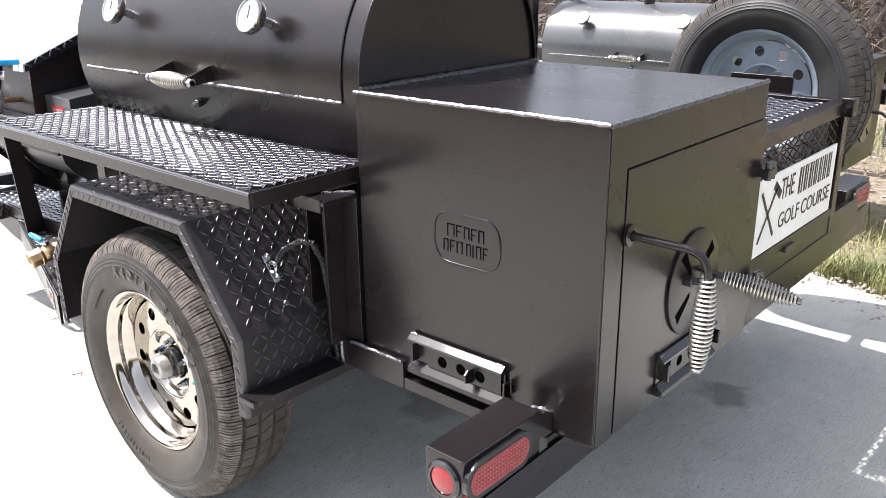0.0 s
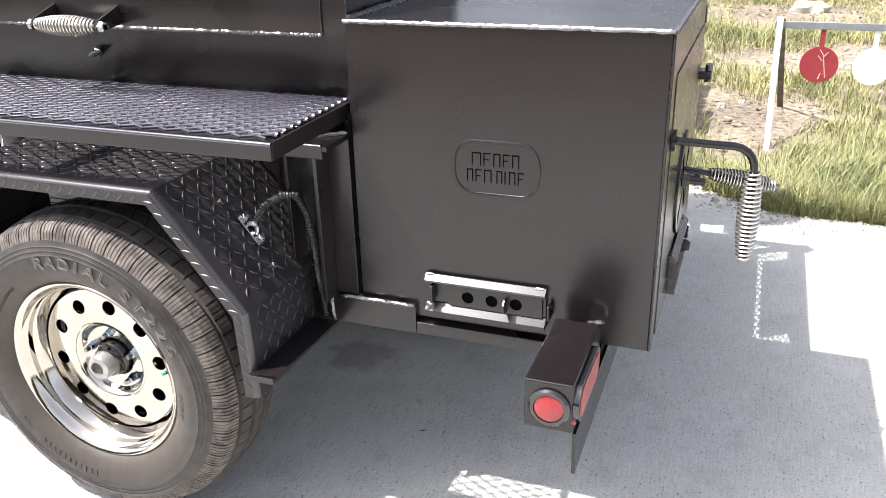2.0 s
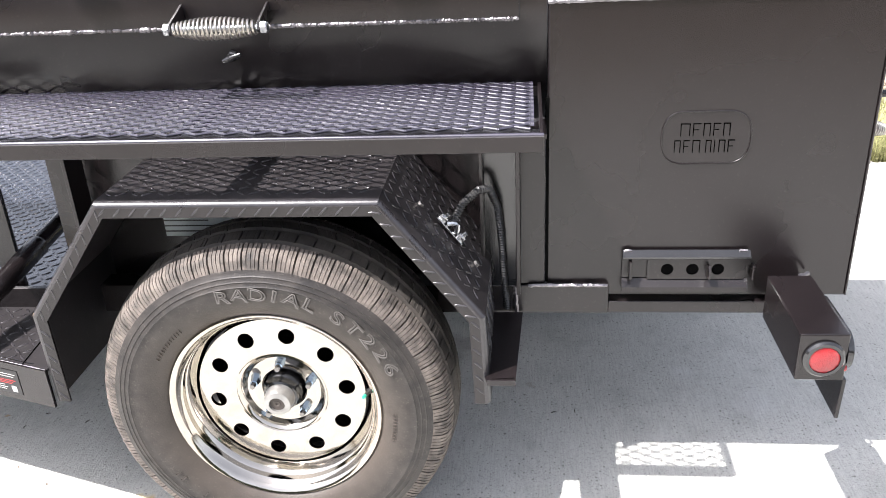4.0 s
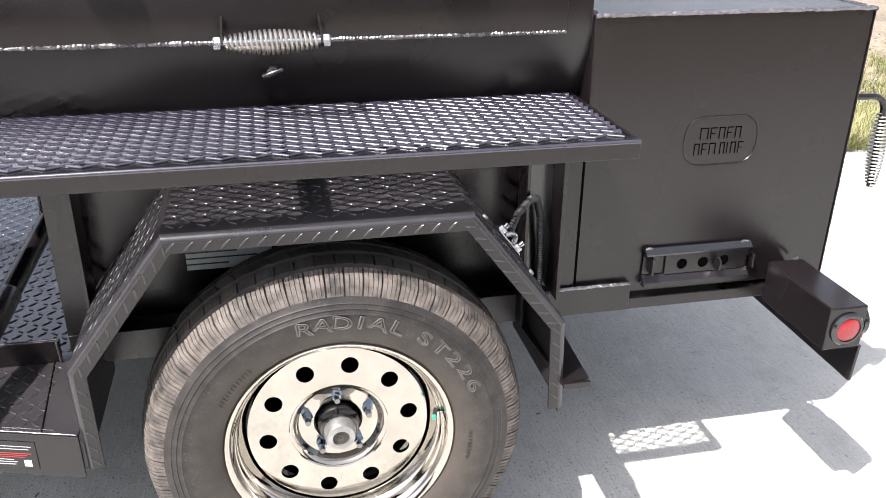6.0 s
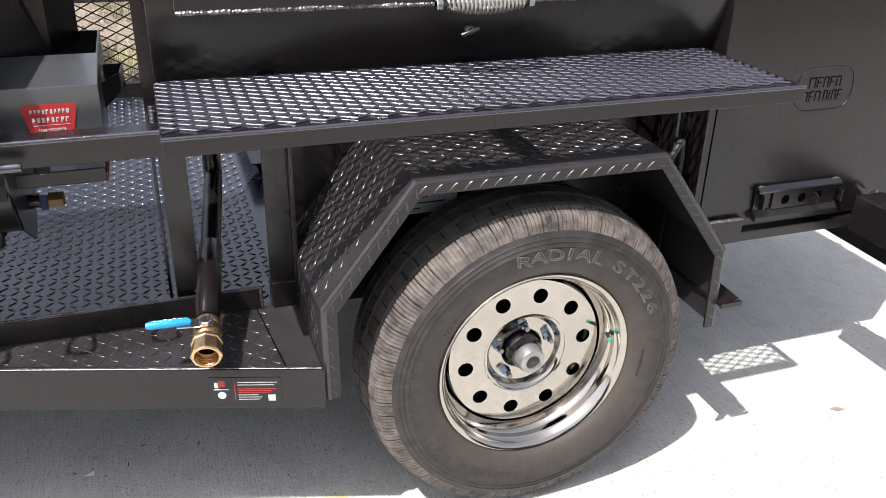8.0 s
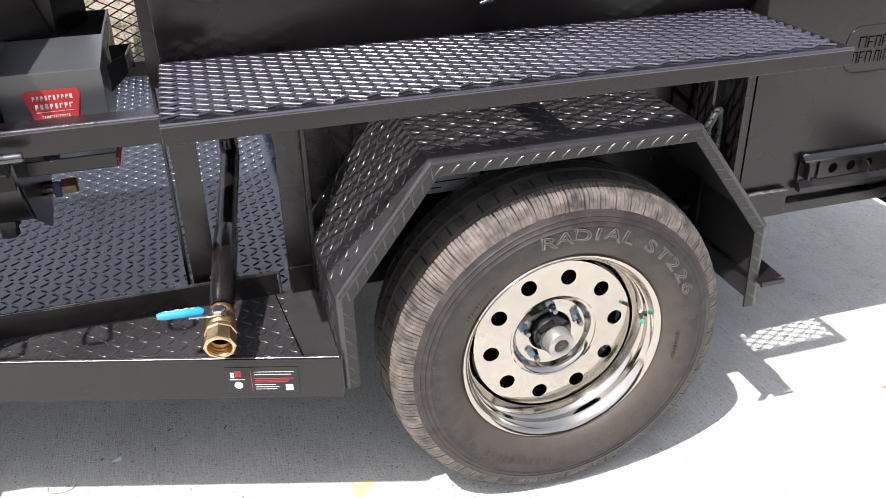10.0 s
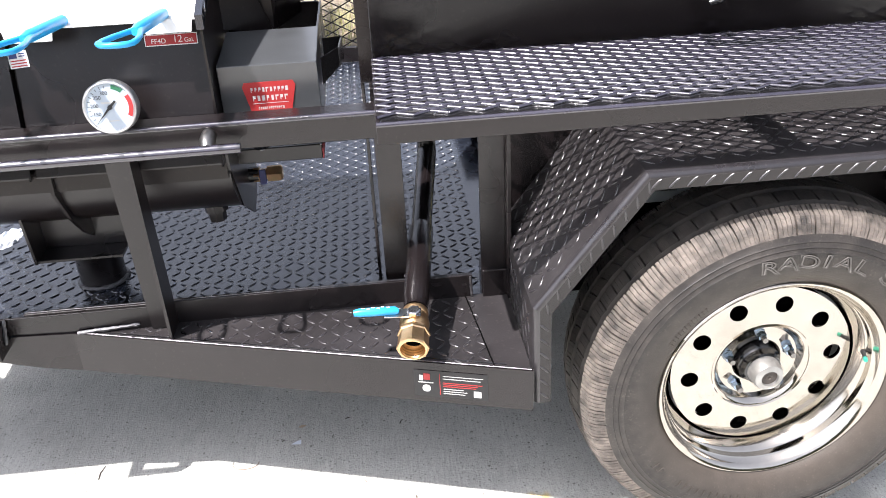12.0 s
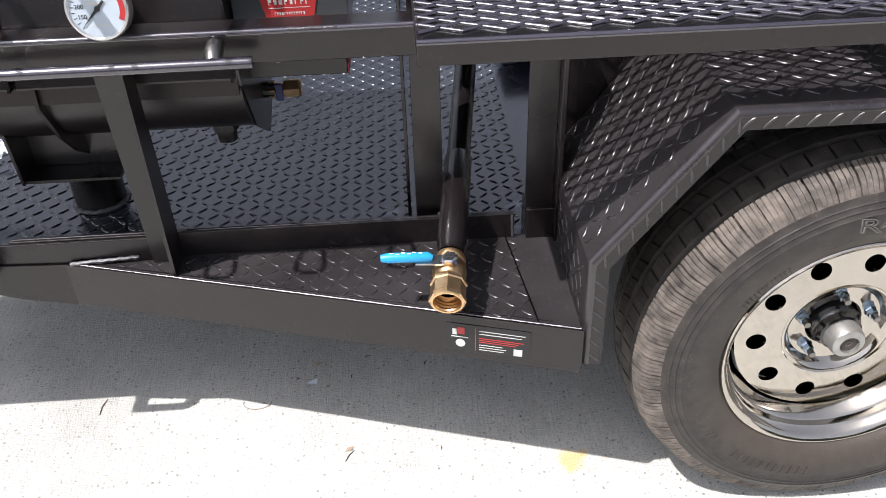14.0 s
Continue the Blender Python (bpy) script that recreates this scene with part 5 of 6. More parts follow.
    write("writing", "COURSE", 0.062, m @ Matrix.Translation((0.155, -0.040, 0.0004)), INK, s, "black lettering")
    for a in (radians(38), radians(-38)):
        part("emblem_bar", card(m @ Matrix.Translation((-0.215, 0.0, 0)) @ Matrix.Rotation(a, 4, "Z"), -0.005, 0.005, -0.085, 0.085), INK, s, "crossed black bars")
    part("emblem_bar", card(m @ Matrix.Translation((-0.16, 0.055, 0)) @ Matrix.Rotation(radians(52), 4, "Z"), -0.012, 0.012, -0.03, 0.03), INK, s)
    return t


def build_spare():
    build_tyre("wheel", (-0.452, 1.845, 0.907), 0.360, -1, SILVER, "black spare tyre on a silver ten-hole steel rim", False, 10, 0.74)
    t = thing("spare_mount", "black steel spare wheel mount with a punched plate", "bracket")
    part("upright", box(-0.48, -0.43, 1.535, 1.585, 0.50, 0.91), PAINT, t)
    part("arm", box(-0.475, -0.435, 1.585, 1.775, 0.87, 0.889), PAINT, t)
    part("plate", box(-0.528, -0.312, 1.716, 1.724, 0.890, 0.974, 0.002), PAINT, t, "black punched mounting plate")
    for x in (-0.47, -0.395):
        part("lug_nut", bolt((x, 1.800, 0.968), (0, -1, 0), 0.013, 0.02), ZINC, t)


build_cage()
build_spare()


# ---- fryer on the front deck ----
def gauge(parent, x, label):
    b = Vector((x + 0.005, -0.045, 0.931))
    n = Vector((0, -1, 0.16)).normalized()
    st = part("gauge", sweep([b + Vector((0, 0.08, 0)), b + n * 0.045], 0.010, 12), BRASS, parent, label, smooth=True)
    r = 0.0435
    part("case", lathe([(0.036, 0.0), (0.036, r * 0.9), (0.042, r), (0.056, r), (0.060, r * 0.96), (0.0605, r * 0.90), (0.0575, r * 0.86)], b, n, 56), STAINLESS, st, "polished steel gauge case", smooth=True)
    part("dial", lathe([(0.0572, 0.0), (0.0572, r * 0.87)], b, n, 44), DIAL, st, "white dial face")
    m = facing(b + n * 0.0574, n)

    def zone(a0, a1, q0, q1, mat, name):
        bm = bmesh.new()
        k = max(2, int(abs(a1 - a0) / 6))
        for i in range(k):
            g0, g1 = (radians(a0 + (a1 - a0) * (i + j) / k) for j in (0, 1))
            bm.faces.new([bm.verts.new(m @ Vector((r * q * math.cos(g), r * q * math.sin(g), 0.0003))) for q, g in ((q0, g0), (q1, g0), (q1, g1), (q0, g1))])
        bmesh.ops.recalc_face_normals(bm, faces=bm.faces[:])
        part(name, bm, mat, st)
    zone(-28, 32, 0.68, 0.84, RED, "red_zone")
    zone(48, 78, 0.68, 0.84, GREEN, "green_zone")
    for k in range(11):
        zone(96 + k * 13, 97.5 + k * 13, 0.70, 0.82, INK, "tick")
    for txt, a in (("150", 205), ("200", 172), ("250", 138), ("300", 105)):
        write("writing", txt, 0.0085, m @ Matrix.Translation((0.55 * r * math.cos(radians(a)), 0.55 * r * math.sin(radians(a)), 0.0004)), INK, st, depth=0.0001)
    part("print_bar", card(m, -0.013, 0.013, 0.006, 0.009, 0.0002), GREYTEXT, st)
    part("print_bar", card(m, -0.011, 0.011, -0.023, -0.021, 0.0002), GREYTEXT, st)
    g = m @ Matrix.Translation((0, 0, 0.0008)) @ Matrix.Rotation(radians(136), 4, "Z")
    part("needle", prism([g @ Vector(p) for p in ((-0.0016, -0.014, 0), (0.0016, -0.014, 0), (0.0022, 0, 0), (0.0002, 0.031, 0), (-0.0002, 0.031, 0), (-0.0022, 0, 0))], m.to_3x3() @ Vector((0, 0, 0.0006))), INK, st)
    part("needle_hub", lathe([(0.0580, 0.004), (0.0600, 0.0035), (0.0600, 0)], b, n, 16), INK, st)
    return st


def build_fryer():
    t = thing("deep_fryer", "black twin-tank outdoor deep fryer with dial gauges", "fryer")
    skewed(t)
    x0, xs, x1 = -2.745, -2.395, -2.068
    face = lambda z: -0.040 + (z - 0.80) * 0.24
    for a, b in ((x0, xs - 0.003), (xs + 0.003, x1)):
        tank = part("tank", prism([(a, face(0.80), 0.80), (a, face(1.050), 1.050), (a, 0.43, 1.050), (a, 0.43, 0.80)], (b - a, 0, 0), bevel=0.004), PAINT, t, "black sheet-steel fryer tank")
        part("side_seam", prism([(b - 0.002, face(0.80) - 0.006, 0.80), (b - 0.002, face(1.05) - 0.006, 1.05), (b - 0.002, face(1.05) + 0.02, 1.05), (b - 0.002, face(0.80) + 0.02, 0.80)], (0.004, 0, 0)), PAINT, tank)
    part("side_skirt", prism([(x1, -0.035, 0.86), (x1, -0.030, 1.048), (x1, 0.40, 1.225), (x1, 0.42, 0.86)], (0.004, 0, 0)), PAINT, t)
    # bright tread-plate lid sloping up to the back, white standing for sun glare
    way = Vector((0, 0.42, 0.176)).normalized()
    for a, b in ((-2.735, -2.405), (-2.395, x1 - 0.002)):
        lid = part("lid", prism([(a, -0.040, 1.056), (b, -0.040, 1.056), (b, 0.40, 1.240), (a, 0.40, 1.240)], (0, 0, 0.004)), WHITE, t, "sheet-metal fryer lid, white for sun glare")
        for c, d in ((a + 0.02, a + 0.10), (b - 0.085, b - 0.005)):
            part("lid_tab", prism([(c, -0.041, 1.060), (d, -0.041, 1.060), (d - 0.004, -0.045, 1.038), (c + 0.004, -0.045, 1.038)], (0, 0.003, 0)), WHITE, lid)
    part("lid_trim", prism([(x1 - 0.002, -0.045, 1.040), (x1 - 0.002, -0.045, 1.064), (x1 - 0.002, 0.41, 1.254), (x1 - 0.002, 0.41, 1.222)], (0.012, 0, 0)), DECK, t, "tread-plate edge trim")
    v, f = lugs((x1 + 0.0102, -0.040, 1.042), (0, 0.923, 0.386), (0, -0.386, 0.923), 0.48, 0.03, 0.028)
    raw("trim_pattern", v, f, ZINC, t, kind="stuff")
    # rail and towel rod in front
    part("front_rail", box(-2.84, -1.70, -0.093, -0.043, 0.848, 0.897, 0.003), PAINT, t)
    part("rail_edge", sweep([(-2.84, -0.0892, 0.8932), (-1.70, -0.0892, 0.8932)], 0.0050, 14), MESH, t, smooth=True)
    part("weld_bead", weld([(-1.97, -0.0925, 0.896), (-1.90, -0.0925, 0.896)], 0.002, 61), WELD_DARK, t)
    rod = part("towel_rod", sweep([(-2.84, -0.130, 0.863), (-2.018, -0.130, 0.865)], 0.0085, 14), MESH, t, "glossy black round rod", smooth=True)
    for x in (-2.072, -2.79):
        part("rod_mount", sweep([(x, -0.090, 0.878), (x, -0.118, 0.874), (x, -0.130, 0.868)], [0.012, 0.014, 0.009], 16), STEEL, rod, smooth=True)
    # side burner box with a plain red badge
    bx = part("burner_box", prism([(-2.060, 0.004, 0.842), (-2.060, 0.004, 0.962), (-2.060, 0.175, 0.980), (-2.060, 0.175, 0.842)], (0.172, 0, 0), bevel=0.002), SKY_BLACK, t, "black sheet steel burner box, greyed for sky reflection")
    m = facing((-1.975, 0.0036, 0.899), (0, -1, 0)) @ Matrix.Scale(0.96, 4)
    badge = part("badge", prism([m @ Vector(p) for p in ((-0.048, 0.026, 0), (-0.044, 0.034, 0), (0.044, 0.034, 0), (0.048, 0.026, 0), (0.034, -0.034, 0), (-0.034, -0.034, 0))], (0, -0.0008, 0)), RED, bx, "red trapezoid badge with pale bars")
    rng = random.Random(3)
    for y, w, h, count in ((0.020, 0.035, 0.0085, 10), (0.004, 0.033, 0.0095, 8), (-0.006, 0.034, 0.0012, 1), (-0.015, 0.024, 0.005, 13), (-0.024, 0.016, 0.0012, 1)):
        for k in range(count):
            c = -w + 2 * w * (k + 0.5) / count
            half = w / count * (0.95 if count == 1 else rng.uniform(0.5, 0.72))
            part("badge_bar", card(m, c - half, c - half * 0.35, y - h / 2, y + h / 2, 0.0003, None, 0.0009), GREYTEXT, badge)
            part("badge_bar", card(m, c - half * 0.35, c + half, y + h * rng.choice((-0.5, 0.2, -0.1)), y + h / 2, 0.0003, None, 0.0009), GREYTEXT, badge)
    part("flue", prism([(-2.066, 0.226, 0.965), (-1.975, 0.226, 0.965), (-1.930, 0.375, 0.965), (-2.066, 0.375, 0.965)], (0, 0, 0.62)), PAINT, t, "black sheet-metal flue")
    part("flue_fin", prism([(-1.977, 0.2255, 0.964), (-2.046, 0.2255, 1.15), (-2.066, 0.2255, 1.24), (-2.066, 0.178, 1.24), (-2.064, 0.178, 0.984)], (0, -0.004, 0)), PAINT, t)
    part("flue_tray", box(-1.985, -1.893, 0.3755, 0.380, 0.85, 0.983, 0.001), PAINT, t)
    part("flue_tray", prism([(-1.892, 0.1755, 0.85), (-1.892, 0.1755, 0.979), (-1.892, 0.380, 0.983), (-1.892, 0.380, 0.85)], (0.004, 0, 0)), PAINT, t)
    part("bracket", prism([(-1.884, 0.185, 0.905), (-1.884, 0.185, 0.953), (-1.852, 0.252, 0.938), (-1.852, 0.252, 0.890)], (0.004, 0.002, 0)), PAINT_GLOSS, t)
    part("bracket", prism([(-1.887, 0.110, 0.885), (-1.887, 0.110, 0.936), (-1.854, 0.132, 0.948), (-1.854, 0.132, 0.912)], (0.0, 0.003, 0)), PAINT_GLOSS, t)
    part("bracket", prism([(-1.854, 0.132, 0.912), (-1.854, 0.132, 0.948), (-1.851, 0.250, 0.938), (-1.851, 0.250, 0.905)], (0.003, 0.0, 0)), PAINT_GLOSS, t)
    # rounded trough under the tanks
    prof = [(0.035, 0.800), (0.030, 0.770), (0.042, 0.718), (0.075, 0.673), (0.115, 0.648), (0.160, 0.636), (0.230, 0.633), (0.310, 0.652), (0.370, 0.695), (0.400, 0.760), (0.400, 0.800)]
    part("trough", prism([(-2.725, y, z) for y, z in prof], (0.652, 0, 0)), PAINT, t, "rounded black burner trough", smooth=True)
    part("trough_end", prism([(-2.075, 0.020, 0.805), (-2.075, 0.030, 0.760), (-2.075, 0.10, 0.655), (-2.075, 0.227, 0.577), (-2.075, 0.30, 0.61), (-2.075, 0.41, 0.70), (-2.075, 0.41, 0.805)], (0.005, 0, 0)), PAINT, t)
    part("trough_lip", prism([(-2.74, 0.028, 0.800), (-2.74, 0.022, 0.748), (-2.74, 0.032, 0.748), (-2.74, 0.036, 0.800)], (0.665, 0, 0)), PAINT, t)
    for x in (-2.394, -2.705):
        part("trough_rib", prism([(x, 0.018, 0.80), (x, 0.012, 0.745), (x, 0.055, 0.675), (x, 0.105, 0.622), (x, 0.15, 0.591), (x, 0.18, 0.587), (x, 0.19, 0.62), (x, 0.12, 0.70), (x, 0.05, 0.78)], (0.006, 0, 0)), PAINT, t)
    for x in (-2.138, -2.660):
        part("drain_plug", lathe([(0, 0.0), (0, 0.024), (0.018, 0.024), (0.020, 0.019), (0.040, 0.018), (0.042, 0)], (x, 0.16, 0.640), (0, 0, -1), 8), PAINT, t)
    # gas fitting
    part("gas_elbow", sweep([(-2.085, 0.22, 0.667), (-2.050, 0.22, 0.667)], 0.016, 12), PAINT, t)
    part("gas_fitting", sweep([(-2.060, 0.22, 0.667), (-2.048, 0.22, 0.667), (-2.0475, 0.22, 0.667), (-2.032, 0.22, 0.667), (-2.0315, 0.22, 0.667), (-2.004, 0.22, 0.667), (-2.000, 0.22, 0.667)], [0.017, 0.017, 0.012, 0.012, 0.0175, 0.0175, 0.014], 6), BRASS, t, "brass gas fitting")
    part("gas_tap", box(-2.047, -2.033, 0.200, 0.207, 0.651, 0.684, 0.002), NAVY, t, "dark blue tap")
    part("heat_shield", box(-2.09, -1.905, 0.12, 0.30, 0.733, 0.763, 0.002), PAINT, t)
    part("shield_lip", box(-1.9045, -1.902, 0.118, 0.30, 0.734, 0.754, 0), RED_PAINT, t, "thin red edge strip")
    part("data_tag", lathe([(0, 0), (0, 0.016), (0.001, 0.016), (0.001, 0)], (-2.022, 0.130, 0.7655), (0, -0.25, 1), 20), ZINC, t)
    # pedestal
    br = part("pedestal_bracket", box(-2.497, -2.325, 0.095, 0.30, 0.564, 0.570, 0.001), PAINT, t)
    part("bracket_side", prism([(-2.497, 0.090, 0.564), (-2.497, 0.074, 0.712), (-2.497, 0.20, 0.67), (-2.497, 0.30, 0.570)], (0.005, 0, 0)), PAINT, br)
    part("bracket_face", box(-2.491, -2.325, 0.150, 0.156, 0.571, 0.665, 0.001), PAINT, br)
    part("pedestal", sweep([(-2.413, 0.20, 0.461), (-2.413, 0.20, 0.563)], 0.048, 24), PAINT, t, smooth=True)
    part("weld_bead", weld([(-2.413 + 0.050 * math.cos(a), 0.20 + 0.050 * math.sin(a), 0.463) for a in (k * 0.4 for k in range(17))], 0.005, 66), WELD_DARK, t)
    for x in (-2.222, -2.558):
        gauge(t, x, "chrome-cased dial gauge with red and green zones")
    # capacity label and small flag sticker on the tank face
    n = Vector((0, -1, 0.24)).normalized()
    m = facing((-2.126, face(1.014) - 0.001, 1.014), n)
    lab = part("capacity_label", card(m, -0.044, 0.044, -0.0095, 0.0095, 0.0005), WHITE, t, "white-edged red capacity label")
    part("label_field", card(m, -0.0425, 0.0425, -0.008, 0.008, 0.0004, None, 0.0005), RED, lab)
    write("writing", "FF4D", 0.0115, m @ Matrix.Translation((-0.021, -0.002, 0.0012)), WHITE, lab, "white letters", depth=0.0001)
    write("writing", "12", 0.0165, m @ Matrix.Translation((0.011, 0.000, 0.0012)), WHITE, lab, depth=0.0001)
    write("writing", "Gal.", 0.0105, m @ Matrix.Translation((0.030, -0.002, 0.0012)), WHITE, lab, depth=0.0001)
    m = facing((-2.380, face(0.999) - 0.001, 0.999), n) @ Matrix.Rotation(radians(4), 4, "Z")
    st = part("flag_sticker", card(m, -0.016, 0.016, -0.014, 0.014, 0.0004), WHITE, t, "small white sticker with a striped flag")
    part("flag_field", card(m, -0.014, -0.001, 0.002, 0.012, 0.0003, None, 0.0005), NAVY, st)
    for y in (-0.003, -0.0075, -0.012):
        part("flag_stripe", card(m, -0.013, 0.013, y, y + 0.002, 0.0003, None, 0.0005), RED, st)
    for y in (0.004, 0.008):
        part("print_bar", card(m, 0.002, 0.012, y, y + 0.002, 0.0003, None, 0.0005), NAVY, st)
    return t


def build_basket_handles():
    for x in (-2.146, -2.300, -2.450):
        h = thing("basket_handle", "blue vinyl-dipped wire fryer basket handle", "basket handle", "fryer basket handles")
        tip, root = Vector((x, -0.262, 1.079)), Vector((x + 0.020, -0.034, 1.066))
        w = (root - tip).normalized()
        s = w.cross(Vector((0, 0, 1))).normalized()
        loop = [(0.160, 0.006), (0.118, 0.006), (0.100, 0.010), (0.070, 0.018), (0.035, 0.0235), (0.014, 0.0235), (0.004, 0.018), (0.0, 0.009), (0.0, -0.009), (0.004, -0.018), (0.014, -0.0235), (0.035, -0.0235), (0.070, -0.018), (0.100, -0.010), (0.118, -0.006), (0.160, -0.006)]
        part("grip_loop", sweep([tip + w * a * 0.85 + s * b for a, b in loop], 0.0042, 10), BLUE, h, "blue dipped wire loop", smooth=True)
        part("shank", sweep([tip + w * 0.09, tip + w * 0.11, root], [0.006, 0.0095, 0.0095], 10), BLUE, h, smooth=True)


def build_deck_litter():
    p = skewed(thing("paper_scrap", "crumpled white paper lying on the tread-plate deck", "paper"))
    bm = bmesh.new()
    bmesh.ops.create_grid(bm, x_segments=28, y_segments=20, size=0.5)
    for v in bm.verts:
        x, y = v.co.x, v.co.y
        v.co = Vector((-2.700 + x * 0.115 + y * 0.03, 0.355 + y * 0.070 + x * 0.075, 0.484 + y * 0.016 + 0.016 * abs(noise.noise(Vector((x * 4, y * 4, 3)))) + 0.010 * abs(noise.noise(Vector((x * 9, y * 9, 5))))))
    part("sheet", bm, PAPER, p)
    h = skewed(thing("gas_hose", "grey rubber gas hose on the deck", "hose"))
    part("tube", sweep([(-2.55, 0.28, 0.600), (-2.66, 0.30, 0.592), (-2.75, 0.27, 0.560), (-2.80, 0.20, 0.500), (-2.88, 0.12, 0.474), (-3.00, 0.06, 0.472)], 0.008, 10), CONDUIT, h, smooth=True)
    g = skewed(thing("gas_hose", "thick pale grey hose lying on the deck", "hose"))
    part("tube", sweep([(-2.93, 0.11, 0.476), (-2.885, 0.14, 0.475), (-2.848, 0.19, 0.475), (-2.828, 0.26, 0.475), (-2.820, 0.33, 0.476), (-2.80, 0.40, 0.476)], 0.011, 12), GALV, g, smooth=True)
    c = skewed(thing("container", "small yellow box with a blue cap on the deck", "container"))
    part("box", box(-2.962, -2.912, 0.385, 0.440, 0.463, 0.520, 0.006), YELLOW, c, "yellow plastic box")
    part("cap", sweep([(-2.884, 0.385, 0.463), (-2.884, 0.385, 0.508), (-2.884, 0.385, 0.518)], [0.016, 0.016, 0.011], 14), BLUE, c, "blue plastic cap", smooth=True)
    for x, y, a, r in ((-1.975, -0.068, 0.6, 0.012), (-1.948, -0.080, 2.4, 0.006), (-2.049, 0.184, 0.1, 0.011), (-0.212, -0.196, -0.35, 0.022), (-1.793, -0.080, 1.2, 0.005), (-1.90, -0.02, 2.0, 0.006)):
        b = thing("dry_leaf", "small curled dry leaf lying on the concrete", "leaf", "leaves on the concrete")
        d, e = Vector((math.cos(a), math.sin(a), 0)) * r, Vector((-math.sin(a), math.cos(a), 0)) * r * 0.35
        c = Vector((x, y, FLOOR + 0.002))
        raw("blade", [c - d, c + e + Vector((0, 0, 0.003)), c + d + Vector((0, 0, 0.002)), c - e], [(0, 1, 2, 3)], LITTER, b)
    for x, y, a, r in ((-1.941, 0.200, 0.3, 0.006), (-1.813, 0.168, 1.1, 0.008), (-1.975, 0.140, 1.5, 0.006), (-2.091, 0.141, 0.7, 0.005), (-2.497, 0.094, 1.45, 0.022), (-1.973, -0.084, 1.0, 0.016), (-0.520, 0.25, 1.5, 0.010), (-0.575, 0.24, 0.2, 0.008)):
        b = thing("twig", "short thin dark twig lying on the concrete", "twig", "twigs on the concrete")
        d = Vector((math.cos(a), math.sin(a), 0)) * r
        c = Vector((x, y, FLOOR + 0.0012))
        part("stem", sweep([c - d, c + Vector((-d.y, d.x, 0)) * 0.18, c + d], [0.0010, 0.0013, 0.0007], 5), BRUSH, b)
    chip = thing("white_chip", "tiny white chip on the concrete", "paper")
    raw("scrap", [(-2.073, 0.126, FLOOR + 0.001), (-2.049, 0.122, FLOOR + 0.002), (-2.049, 0.136, FLOOR + 0.004), (-2.060, 0.133, FLOOR + 0.003)], [(0, 1, 2, 3)], PAPER, chip)
    straw = thing("dry_straw", "curled dry grass straw lying on the concrete", "straw")
    part("stem", sweep([Vector((-2.172 + 0.030 * math.cos(a), 0.078 + 0.020 * math.sin(a), FLOOR + 0.0015)) for a in (2.9 + k * 0.35 for k in range(11))], 0.0009, 5), LITTER, straw)
    part("brass_end", sweep([(-2.555, 0.28, 0.600), (-2.535, 0.28, 0.602)], 0.009, 6), BRASS, h)


def build_far_side():
    t = skewed(thing("side_fence", "black expanded-metal side panel of the far rail", "fence panel"))
    part("top_rail", box(-3.0, -1.78, 1.71, 1.75, 0.896, 0.950), PAINT, t)
    part("kick_plate", box(-3.0, -1.18, 1.715, 1.72, 0.461, 0.515, 0.001), PAINT, t)
    part("kick_flange", box(-3.0, -1.18, 1.7205, 1.74, 0.509, 0.515, 0.001), PAINT_GLOSS, t)
    for x in (-3.0, -1.82):
        part("post", box(x, x + 0.04, 1.722, 1.75, 0.516, 0.895), PAINT, t)
    v, f = expanded((-2.96, 1.735, 0.516), (1, 0, 0), (0, 0, 1), 1.15, 0.38, 0.071, 0.037, 0.0062, 0.003)
    raw("mesh_panel", v, f, PAINT_GLOSS, t, "expanded-metal mesh")


